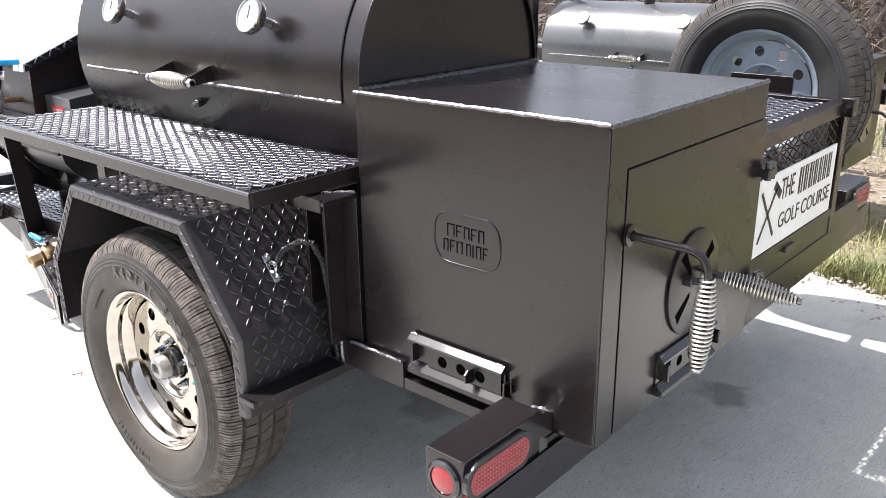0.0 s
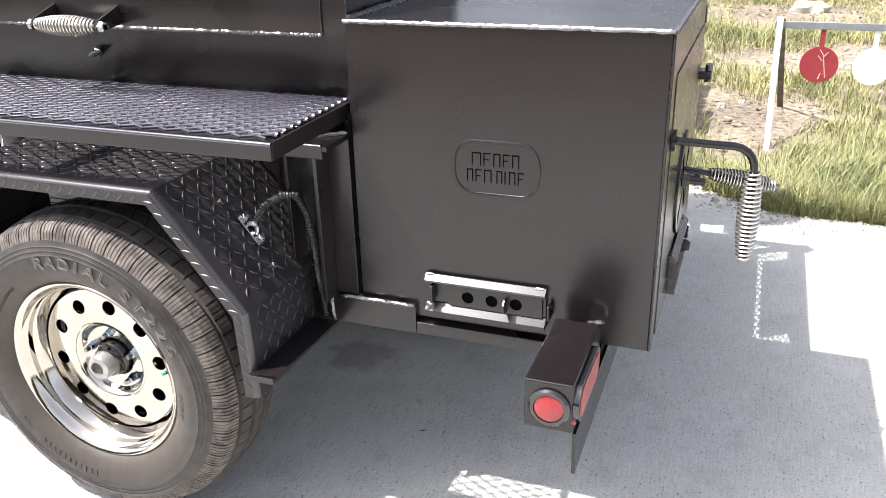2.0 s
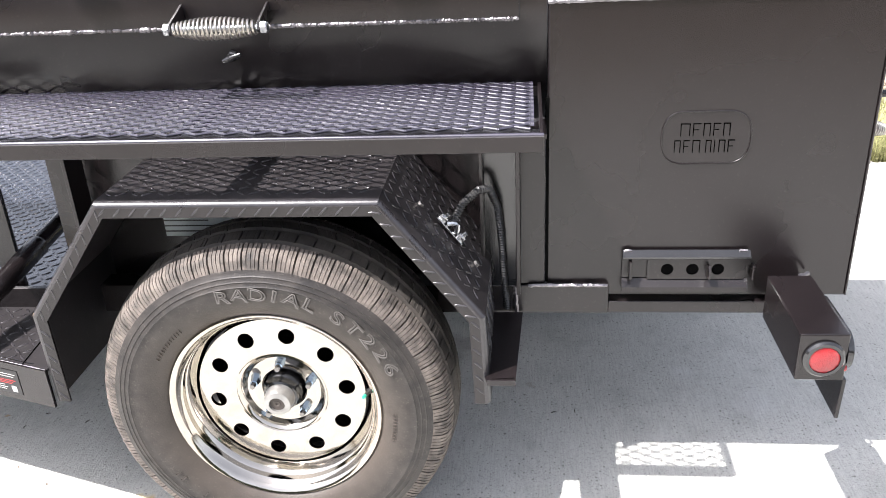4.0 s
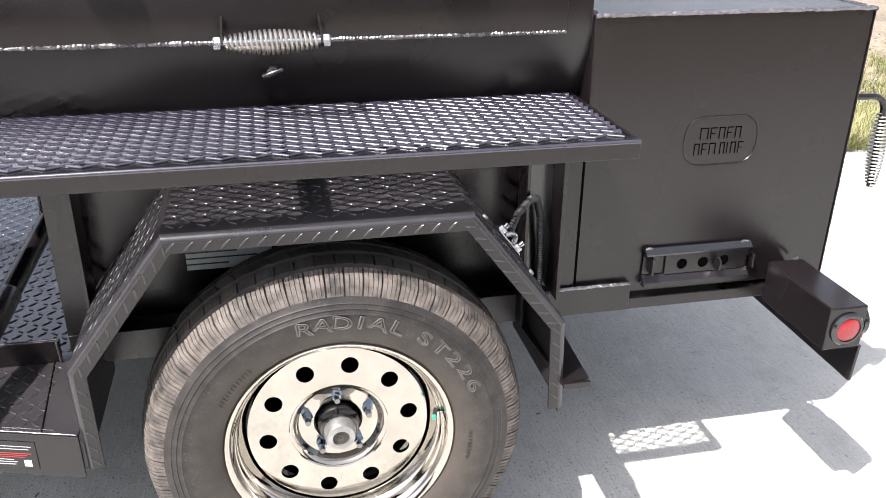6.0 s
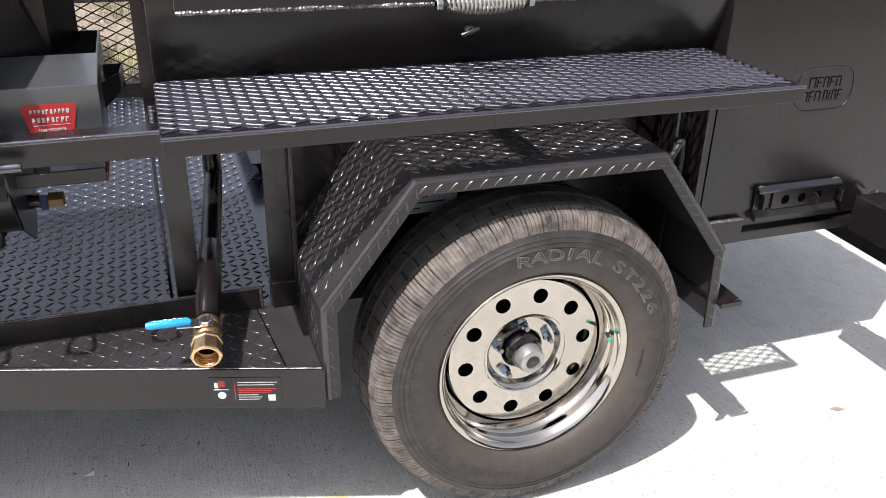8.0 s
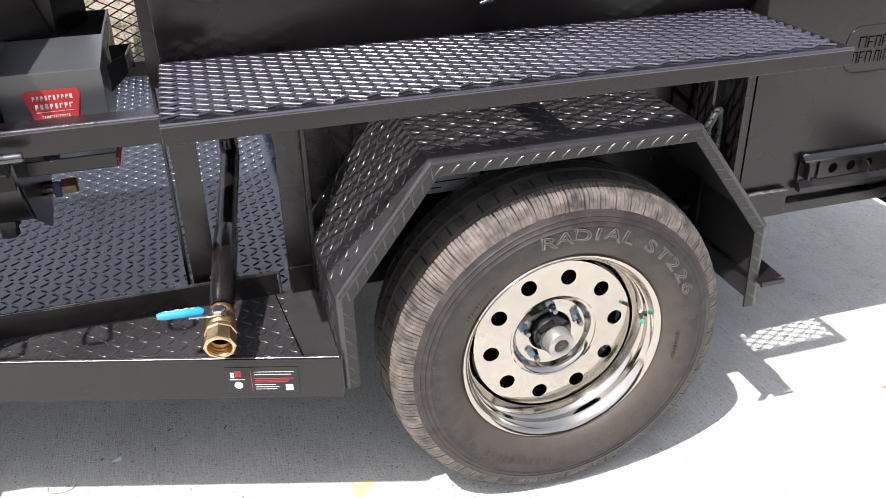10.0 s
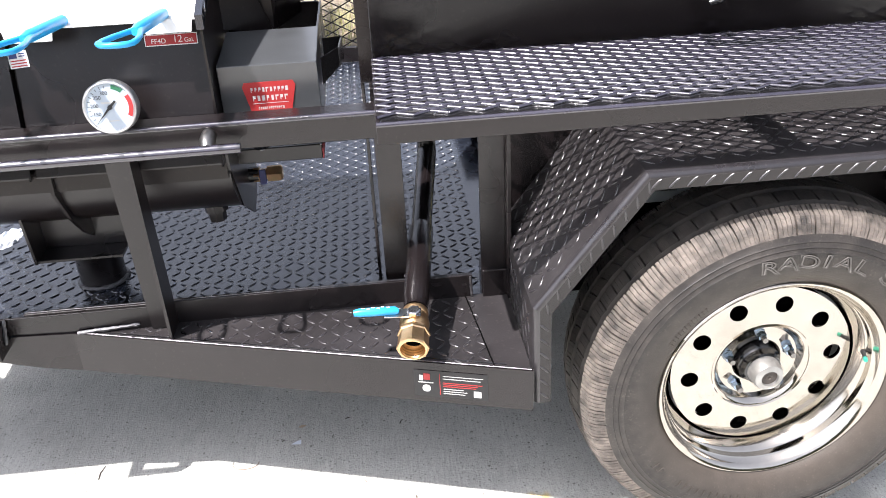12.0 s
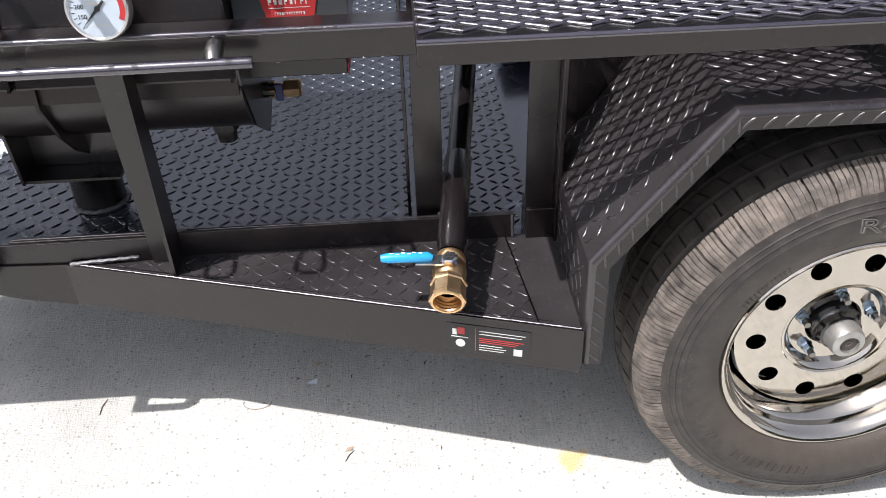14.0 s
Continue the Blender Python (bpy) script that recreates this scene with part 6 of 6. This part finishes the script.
def build_stickers():
    u = Vector((-0.861, 0.257, 0)).normalized()
    s = skewed(thing("safety_sticker", "black safety sticker with red and white print bars", "sticker"))
    o = Vector((-1.557, -0.2741, 0.417)) + u * 0.150
    m = facing(o, Vector((-0.286, -0.958, 0)))
    part("backing", card(m, -0.068, 0.068, -0.029, 0.029, 0.0006), STICKER, s)
    part("red_mark", card(m, -0.050, -0.038, 0.008, 0.022, 0.0003, None, 0.0007), RED, s)
    part("print_bar", card(m, -0.058, -0.051, 0.006, 0.018, 0.0003, None, 0.0007), GREYTEXT, s)
    part("print_bar", card(m, -0.060, -0.032, 0.001, 0.003, 0.0003, None, 0.0007), GREYTEXT, s)
    part("round_seal", lathe([(0.0007, 0), (0.0007, 0.008), (0.001, 0.008), (0.001, 0)], o + m.to_3x3() @ Vector((-0.045, -0.011, 0)), m.to_3x3() @ Vector((0, 0, 1)), 20), GREYTEXT, s)
    part("divider", card(m, -0.0205, -0.0195, -0.024, 0.024, 0.0003, None, 0.0007), RED, s)
    for y, x1, mat in ((0.018, 0.060, GREYTEXT), (0.012, 0.055, GREYTEXT), (0.003, 0.058, RED), (-0.001, 0.050, RED), (-0.005, 0.046, RED), (-0.011, 0.024, GREYTEXT), (-0.016, 0.030, GREYTEXT), (-0.021, 0.026, GREYTEXT)):
        part("print_bar", card(m, -0.014, x1, y, y + 0.0014, 0.0003, None, 0.0007), mat, s)
    part("print_square", card(m, 0.042, 0.056, -0.024, -0.010, 0.0003, None, 0.0007), GREYTEXT, s)
    p = thing("tyre_placard", "pale printed placard hanging inside the wheel well", "placard")
    m = facing((-1.315, -0.020, 0.715), (0, -1, 0))
    part("plate", card(m, -0.080, 0.080, -0.058, 0.080, 0.0008), PLACARD, p)
    for i in range(9):
        part("print_bar", card(m, -0.080, -0.080 + 0.06 + 0.09 * ((i * 7) % 5) / 5, 0.048 - i * 0.012, 0.051 - i * 0.012, 0.0003, None, 0.0009), INK, p)
    g = thing("tyre_flap_light", "small amber marker lamp under the side rail", "marker lamp")
    part("lens", sweep([(-0.71, -0.14, 0.462), (-0.69, -0.10, 0.462)], 0.007, 10), AMBER, g)


build_fryer()
build_basket_handles()
build_deck_litter()
build_far_side()
build_stickers()


# ---- second smoker trailer standing behind ----
def build_far_smoker():
    t = thing("smoker_barrel", "black barrel smoker on a second trailer behind, greyed for sky reflection", "smoker")
    d = barrel(t, -2.30, -1.10, 3.37, 0.840, 0.262, -2.24, -1.15, SKY_BLACK)
    a = math.pi - 0.62
    n = Vector((0, math.cos(a), math.sin(a)))
    thermometer(d, Vector((-2.02, 3.37, 0.84)) + n * 0.262, n, 0.040, "round dial thermometer")
    thermometer(d, Vector((-1.40, 3.37, 0.84)) + n * 0.262, n, 0.040, "round dial thermometer")
    part("stack", sweep([(-1.72, 3.33, 1.09), (-1.72, 3.33, 1.9)], 0.03, 16), PAINT, t, smooth=True)
    f = thing("firebox", "black square firebox of the second smoker", "smoker firebox")
    part("body", box(-1.10, -0.52, 3.12, 3.68, 0.33, 0.86, 0.004), PAINT, f)
    dr = part("door", box(-0.52, -0.515, 3.17, 3.66, 0.36, 0.80, 0.001), PAINT, f)
    disc = part("round_vent", lathe([(0.0, 0.0), (0.0, 0.095), (0.006, 0.095), (0.006, 0)], (-0.514, 3.42, 0.54), (1, 0, 0), 40), STEEL, dr, "pale round draught plate")
    for k in range(4):
        g = math.pi / 4 + k * math.pi / 2
        e, h = Vector((0, math.cos(g), math.sin(g))), Vector((0, -math.sin(g), math.cos(g)))
        c = Vector((-0.5078, 3.42, 0.54))
        # black plate stands for the slot's inner shade
        part("vent_slot", prism([c + e * 0.02 - h * 0.004, c + e * 0.08 - h * 0.02, c + e * 0.085 + h * 0.004], (0.0006, 0, 0)), HOLE, disc)
    hd = part("door_handle", sweep([(-0.51, 3.32, 0.62), (-0.42, 3.33, 0.615), (-0.39, 3.335, 0.59), (-0.385, 3.34, 0.45)], 0.008, 10), PAINT, dr, smooth=True)
    part("coil_grip", coil((-0.386, 3.336, 0.58), (-0.385, 3.34, 0.44), 15, 0.018, 0.010, 0.002), SPRING, hd, "bright coil spring grip", smooth=True)
    g = thing("utility_trailer", "black steel frame of the second smoker trailer", "trailer")
    part("side_rail", box(-3.4, -0.50, 3.05, 3.12, 0.585, 0.685), PAINT, g)
    part("side_rail", box(-3.4, -0.50, 4.40, 4.47, 0.585, 0.685), PAINT, g)
    part("crossmember", box(-0.57, -0.50, 3.69, 4.40, 0.60, 0.68), PAINT, g)
    part("crossmember", box(-2.4, -2.33, 3.12, 4.40, 0.60, 0.68), PAINT, g)
    part("upright", box(-2.44, -2.38, 3.122, 3.18, 0.61, 1.75), PAINT, g)
    part("upright", box(-2.36, -2.32, 3.50, 3.56, 0.68, 1.75), PAINT, g)
    part("axle", sweep([(-1.25, 2.95, 0.30), (-1.25, 4.5, 0.30)], 0.03, 12), PAINT, g)
    build_tyre("wheel", (-1.25, 2.98, 0.345), 0.320, -1, SILVER, "black tyre on a silver rim of the second trailer", False)


build_far_smoker()


# ---- steel targets on the grass ----
PINK = material("scratched_red_paint", (0.50, 0.32, 0.30), 0.6, vary=0.2, bump=0.1)


def build_targets():
    t = thing("target_stand", "galvanised angle-iron A-frame target stand on grass", "target stand")
    for x, s in ((0.198, 1), (1.225, -1)):
        part("leg", prism([(x, 3.685, 0.615), (x + 0.032 * s, 3.685, 0.615), (x + 0.038 * s, 3.15, -0.03), (x + 0.008 * s, 3.15, -0.03)], (0, 0.006, 0.004)), GALV, t)
        part("leg", prism([(x + 0.012 * s, 3.72, 0.60), (x + 0.044 * s, 3.72, 0.60), (x + 0.110 * s, 4.20, -0.03), (x + 0.074 * s, 4.20, -0.03)], (0, 0.010, 0.006)), BARK, t, "rusty brown rear leg")
    part("crossbar", box(0.19, 1.235, 3.69, 3.715, 0.555, 0.592, 0.002), GALV, t)
    for x, mat, label in ((0.445, RED_PAINT, "red painted round steel target on a hanger"), (0.715, WHITE, "white painted round steel target on a hanger"), (0.995, RED_PAINT, "plain red painted round steel target on a hanger")):
        d = thing("steel_target", label, "target", "hanging steel targets")
        part("plate", lathe([(-0.005, 0.0), (-0.005, 0.099), (-0.004, 0.100), (0.004, 0.100), (0.005, 0.099), (0.005, 0.0)], (x, 3.70, 0.362), (0, 1, 0), 48), mat, d)
        part("hanger", box(x - 0.013, x + 0.013, 3.697, 3.703, 0.456, 0.56, 0.001), mat, d)
        if x < 0.5:
            for p, q in (((-0.005, -0.07), (-0.03, 0.06)), ((-0.03, 0.055), (-0.05, 0.085)), ((-0.026, 0.045), (-0.005, 0.07)), ((-0.03, 0.02), (-0.055, 0.05)), ((-0.04, -0.08), (-0.03, -0.045))):
                part("bare_scratch", sweep([(x + 0.045 + p[0], 3.6945, 0.362 + p[1]), (x + 0.045 + q[0], 3.6945, 0.362 + q[1])], 0.003, 5), PINK, d, "pale scratch")


def build_tall_target():
    t = thing("target_stand", "dark angle-iron leg frame of a second target stand", "target stand")
    part("leg", prism([(1.995, 4.22, 0.60), (2.030, 4.22, 0.60), (1.765, 4.70, -0.03), (1.730, 4.70, -0.03)], (0, 0.010, 0.006)), BARK, t, "rusty brown rear leg")
    part("leg", prism([(2.00, 4.19, 0.62), (2.032, 4.19, 0.62), (2.10, 3.65, -0.03), (2.065, 3.65, -0.03)], (0, 0.006, 0.004)), GALV, t)
    part("crossbar", box(1.99, 3.00, 4.195, 4.215, 0.555, 0.592, 0.002), GALV, t)


build_targets()
build_tall_target()


# ---- grass, stones and dead brush ----
def build_grass():
    rng = random.Random(11)
    verts, faces = [], []

    def blade(x, y, z, h, lean, ang, w):
        d = Vector((math.cos(ang), math.sin(ang), 0))
        s = Vector((-d.y, d.x, 0)) * w
        p0, p1, p2 = Vector((x, y, z)), Vector((x, y, z)) + d * lean * 0.35 + Vector((0, 0, h * 0.62)), Vector((x, y, z)) + d * lean + Vector((0, 0, h))
        k = len(verts)
        verts.extend([p0 - s, p0 + s, p1 + s * 0.7, p1 - s * 0.7, p2])
        faces.extend([(k, k + 1, k + 2, k + 3), (k + 3, k + 2, k + 4)])

    made = 0
    while made < 105000:
        if rng.random() < 0.85:
            x, y = rng.uniform(-0.8, 3.6), 2.1 + 7.6 * rng.random() ** 1.9
        else:
            x, y = rng.uniform(-6.0, -0.8), rng.uniform(2.6, 9.5)
        edge = slab_edge(x) + 0.04
        if y < edge - 0.03 or (x < -5.4):
            continue
        thick = 0.22 + 1.25 * noise.noise(Vector((x * 1.1, y * 1.1, 0.3))) + 0.5 * noise.noise(Vector((x * 4.2, y * 4.2, 1.7)))
        if y < edge + 0.8 and x > -0.4:
            thick += 0.5 * (1 - (y - edge) / 0.8)
        if rng.random() > thick:
            continue
        tall = 0.03 + 0.13 * min(0.9, max(0.1, thick)) * rng.random() ** 0.7 + (0.12 if rng.random() < 0.05 else 0)
        blade(x, y, FLOOR - 0.035, tall, tall * rng.uniform(0.2, 1.3), rng.uniform(0, 6.283), rng.uniform(0.0010, 0.0024) * (1 + y * 0.10))
        made += 1
    raw("grass", verts, faces, GRASS, None, kind="stuff")
    tagged(bpy.data.objects["grass"], "mixed green and straw-dry grass tufts", "grass")


def build_litter():
    """Dry leaves, bark chips and twigs strewn on the soil."""
    rng = random.Random(31)
    verts, faces = [], []
    for _ in range(26000):
        x, y = rng.uniform(-5, 4.2), 2.4 + 7.4 * rng.random() ** 1.3
        if x < 0.6 and y < 2.66:
            continue
        r = rng.uniform(0.006, 0.020) * (1 + 0.07 * y)
        a, lift = rng.uniform(0, 6.283), rng.uniform(0.0, 0.02)
        long = Vector((math.cos(a), math.sin(a), rng.uniform(-0.5, 0.5))) * r
        wide = Vector((-math.sin(a), math.cos(a), rng.uniform(-0.6, 0.6))) * r * rng.uniform(0.15, 0.6)
        c = Vector((x, y, FLOOR - 0.018 + lift))
        k = len(verts)
        verts += [c - long, c + wide, c + long, c - wide]
        faces.append((k, k + 1, k + 2, k + 3))
    tagged(raw("leaf_litter", verts, faces, LITTER, None, kind="stuff"), "dry brown and pale leaf litter on the soil", "leaf litter")


def build_stones():
    rng = random.Random(5)
    verts, faces = [], []
    for _ in range(260):
        x, y = rng.uniform(-4, 4), rng.uniform(2.9, 9.8)
        r = rng.uniform(0.010, 0.04) * (1.6 if rng.random() < 0.1 else 1)
        k = len(verts)
        for q in range(6):
            a = q * math.pi / 3
            verts.append((x + r * math.cos(a) * rng.uniform(0.7, 1.2), y + r * math.sin(a) * rng.uniform(0.7, 1.2), FLOOR - 0.035))
        for q in range(6):
            a = q * math.pi / 3 + 0.3
            verts.append((x + 0.7 * r * math.cos(a), y + 0.7 * r * math.sin(a), FLOOR - 0.035 + r * rng.uniform(0.5, 0.9)))
        faces += [tuple(k + 6 + q for q in range(6))] + [(k + q, k + (q + 1) % 6, k + 6 + (q + 1) % 6, k + 6 + q) for q in range(6)]
    for _ in range(1500):
        x = rng.uniform(-0.55, 1.6)
        y = slab_edge(x) + rng.gauss(-0.03, 0.10)
        r = rng.uniform(0.003, 0.011) * (2.2 if rng.random() < 0.06 else 1)
        base = FLOOR - (0.002 if y < slab_edge(x) else 0.030)
        k = len(verts)
        for q in range(5):
            a = q * 1.2566
            verts.append((x + r * math.cos(a) * rng.uniform(0.7, 1.3), y + r * math.sin(a) * rng.uniform(0.7, 1.3), base))
        for q in range(5):
            a = q * 1.2566 + 0.3
            verts.append((x + 0.6 * r * math.cos(a), y + 0.6 * r * math.sin(a), base + r * rng.uniform(0.5, 1.0)))
        faces += [tuple(k + 5 + q for q in range(5))] + [(k + q, k + (q + 1) % 5, k + 5 + (q + 1) % 5, k + 5 + q) for q in range(5)]
    ob = raw("stones", verts, faces, ROCK, None, kind="stuff")
    tagged(ob, "scattered pale limestone stones in the grass and along the slab", "stones")
    rng = random.Random(8)
    for _ in range(5):
        b = thing("rock", "pale weathered limestone rock in dry grass", "rock", "rocks by the brush")
        bm = bmesh.new()
        bmesh.ops.create_icosphere(bm, subdivisions=3, radius=1.0)
        o, r = Vector((rng.uniform(-1.5, 3), rng.uniform(7.6, 9.6), 0)), rng.uniform(0.08, 0.2)
        for v in bm.verts:
            q = v.co * (1 + 0.35 * noise.noise(v.co * 1.6 + o))
            v.co = o + Vector((q.x * r * 1.3, q.y * r, max(-0.04, q.z * r * 0.7) + FLOOR))
        part("stone", bm, ROCK, b, smooth=True)


def build_brush():
    rng = random.Random(21)
    # earth bank and dense dark litter behind
    bm = bmesh.new()
    bmesh.ops.create_grid(bm, x_segments=90, y_segments=24, size=0.5)
    for v in bm.verts:
        u, w = v.co.x + 0.5, v.co.y + 0.5
        x, y = -9 + 19 * u, 10.2 + 4.0 * w
        z = -0.05 + 1.9 * min(1.0, w * 2.6) ** 0.7 + 0.5 * noise.noise(Vector((x * 1.1, y * 1.1, 2))) * min(1, w * 5) + 0.25 * noise.noise(Vector((x * 3, y * 3, 7))) * min(1, w * 6)
        v.co = Vector((x, y + 0.4 * noise.noise(Vector((x * 0.7, w * 3, 4))), z))
    ob = part("brush_heap", bm, BRUSH, None, kind="stuff")
    tagged(ob, "dense heap of dead brown cedar brush", "brush")

    def sticks(count, y0, y1, length, thick, zmax, mat, name, label, bend=0.35):
        verts, faces = [], []
        for _ in range(count):
            p = Vector((rng.uniform(-8.5, 9.5), rng.uniform(y0, y1), 0))
            p.z = rng.random() ** 1.3 * zmax * min(1.0, (p.y - y0 + 0.25) / 0.9) + 0.02
            d = Vector((rng.gauss(0, 1), rng.gauss(0, 0.45), rng.gauss(0.25, 0.6))).normalized()
            ln, r = length * rng.uniform(0.4, 1.5), thick * rng.uniform(0.5, 1.5)
            k0, seg = len(verts), 5
            for i in range(seg + 1):
                s = d.orthogonal().normalized()
                q = d.cross(s)
                rr = r * (1 - 0.8 * i / seg)
                for a in (0, 2.094, 4.189):
                    verts.append(p + rr * (math.cos(a) * s + math.sin(a) * q))
                p = p + d * ln / seg
                p.z = max(0.0, p.z)
                d = (d + Vector((rng.gauss(0, bend), rng.gauss(0, bend), rng.gauss(0, bend)))).normalized()
            for i in range(seg):
                for a in range(3):
                    faces.append((k0 + i * 3 + a, k0 + i * 3 + (a + 1) % 3, k0 + i * 3 + 3 + (a + 1) % 3, k0 + i * 3 + 3 + a))
        tagged(raw(name, verts, faces, mat, None, kind="stuff"), label, "branches")

    sticks(1500, 9.5, 11.5, 0.9, 0.010, 1.6, BARK, "dead_branches", "tangle of pale dead branches")
    sticks(3600, 9.4, 11.6, 0.55, 0.006, 1.7, BRUSH, "dead_twigs", "fine brown dead twigs", 0.5)
    sticks(40, 9.3, 10.6, 2.2, 0.030, 1.0, BARK, "dead_limbs", "thick pale fallen limbs", 0.2)
    # tufts of dead foliage
    verts, faces = [], []
    for _ in range(900):
        c = Vector((rng.uniform(-8.5, 9.5), rng.uniform(9.7, 11.4), 0))
        c.z = rng.random() * 1.6 * min(1.0, (c.y - 9.4) / 0.9)
        for _ in range(22):
            p = c + Vector((rng.gauss(0, 0.10), rng.gauss(0, 0.08), rng.gauss(0, 0.07)))
            a, b = Vector((rng.gauss(0, 1), rng.gauss(0, 1), rng.gauss(0, 1))).normalized() * 0.035, Vector((rng.gauss(0, 1), rng.gauss(0, 1), rng.gauss(0, 1))).normalized() * 0.012
            k = len(verts)
            verts += [p - a, p + b, p + a]
            faces.append((k, k + 1, k + 2))
    tagged(raw("dead_foliage", verts, faces, BRUSH, None, kind="stuff"), "clumps of dead brown needles", "foliage")
    # standing trunks
    for i, (x, y, r) in enumerate(((-0.55, 10.0, 0.075), (-0.72, 10.3, 0.06), (-1.9, 10.4, 0.08), (4.2, 10.8, 0.09), (2.6, 11.2, 0.08), (-4.0, 10.6, 0.10))):
        tr = thing("tree", "grey-barked cedar trunk with bare limbs at the brush edge", "tree", "cedars behind the grass")
        pts = [Vector((x + 0.05 * math.sin(k * 1.3 + i), y, -0.05 + k * 0.36)) for k in range(9)]
        part("trunk", sweep(pts, [r * (1 - 0.07 * k) for k in range(9)], 10), BARK, tr, smooth=True)
        vs, fs = [], []
        for _ in range(700):
            c = Vector((x + rng.gauss(0, 0.6), y + rng.gauss(0, 0.6), rng.uniform(1.6, 3.0)))
            a, b = Vector((rng.gauss(0, 1), rng.gauss(0, 1), rng.gauss(0, 1))).normalized() * 0.09, Vector((rng.gauss(0, 1), rng.gauss(0, 1), rng.gauss(0, 1))).normalized() * 0.04
            k = len(vs)
            vs += [c - a, c + b, c + a]
            fs.append((k, k + 1, k + 2))
        raw("crown", vs, fs, CEDAR, tr, "dark green cedar foliage")


def build_unseen_hedge():
    """Unseen dark cedars across the yard, added behind the walk to darken reflections."""
    rng = random.Random(77)
    bm = bmesh.new()
    bmesh.ops.create_grid(bm, x_segments=110, y_segments=16, size=0.5)
    for v in bm.verts:
        u, w = v.co.x + 0.5, v.co.y + 0.5
        x, y = -22 + 40 * u, -10.5 - 5.0 * w
        z = -0.05 + (3.3 + 1.1 * noise.noise(Vector((x * 0.35, 0, 9)))) * min(1.0, w * 3.5) ** 0.6 + 0.7 * noise.noise(Vector((x * 1.3, y * 1.3, 5))) * min(1, w * 5)
        v.co = Vector((x, y + 0.6 * noise.noise(Vector((x * 0.8, w * 4, 1))), z))
    tagged(part("hedge", bm, CEDAR, None, kind="stuff"), "dense unseen cedar hedge added to darken reflections", "hedge")
    verts, faces = [], []
    for _ in range(9000):
        x = rng.uniform(-21.5, 17.5)
        top = 3.4 + 1.1 * noise.noise(Vector((x * 0.35, 0, 9)))
        c = Vector((x, rng.uniform(-12.6, -10.3), 0))
        c.z = rng.uniform(0.0, 1.15) * top * min(1.0, (-9.9 - c.y) / 1.5)
        a, b = (Vector((rng.gauss(0, 1), rng.gauss(0, 1), rng.gauss(0, 1))).normalized() * q for q in (0.22, 0.10))
        k = len(verts)
        verts += [c - a, c + b, c + a]
        faces.append((k, k + 1, k + 2))
    tagged(raw("cedar_foliage", verts, faces, CEDAR, None, kind="stuff"), "ragged dark green foliage of the added unseen hedge", "foliage")


CEDAR = material("cedar_foliage", (0.045, 0.055, 0.032), 0.8, vary=0.4, grain=6, bump=0.0, coarse=1.5)
build_grass()
build_litter()
build_stones()
build_brush()
build_unseen_hedge()
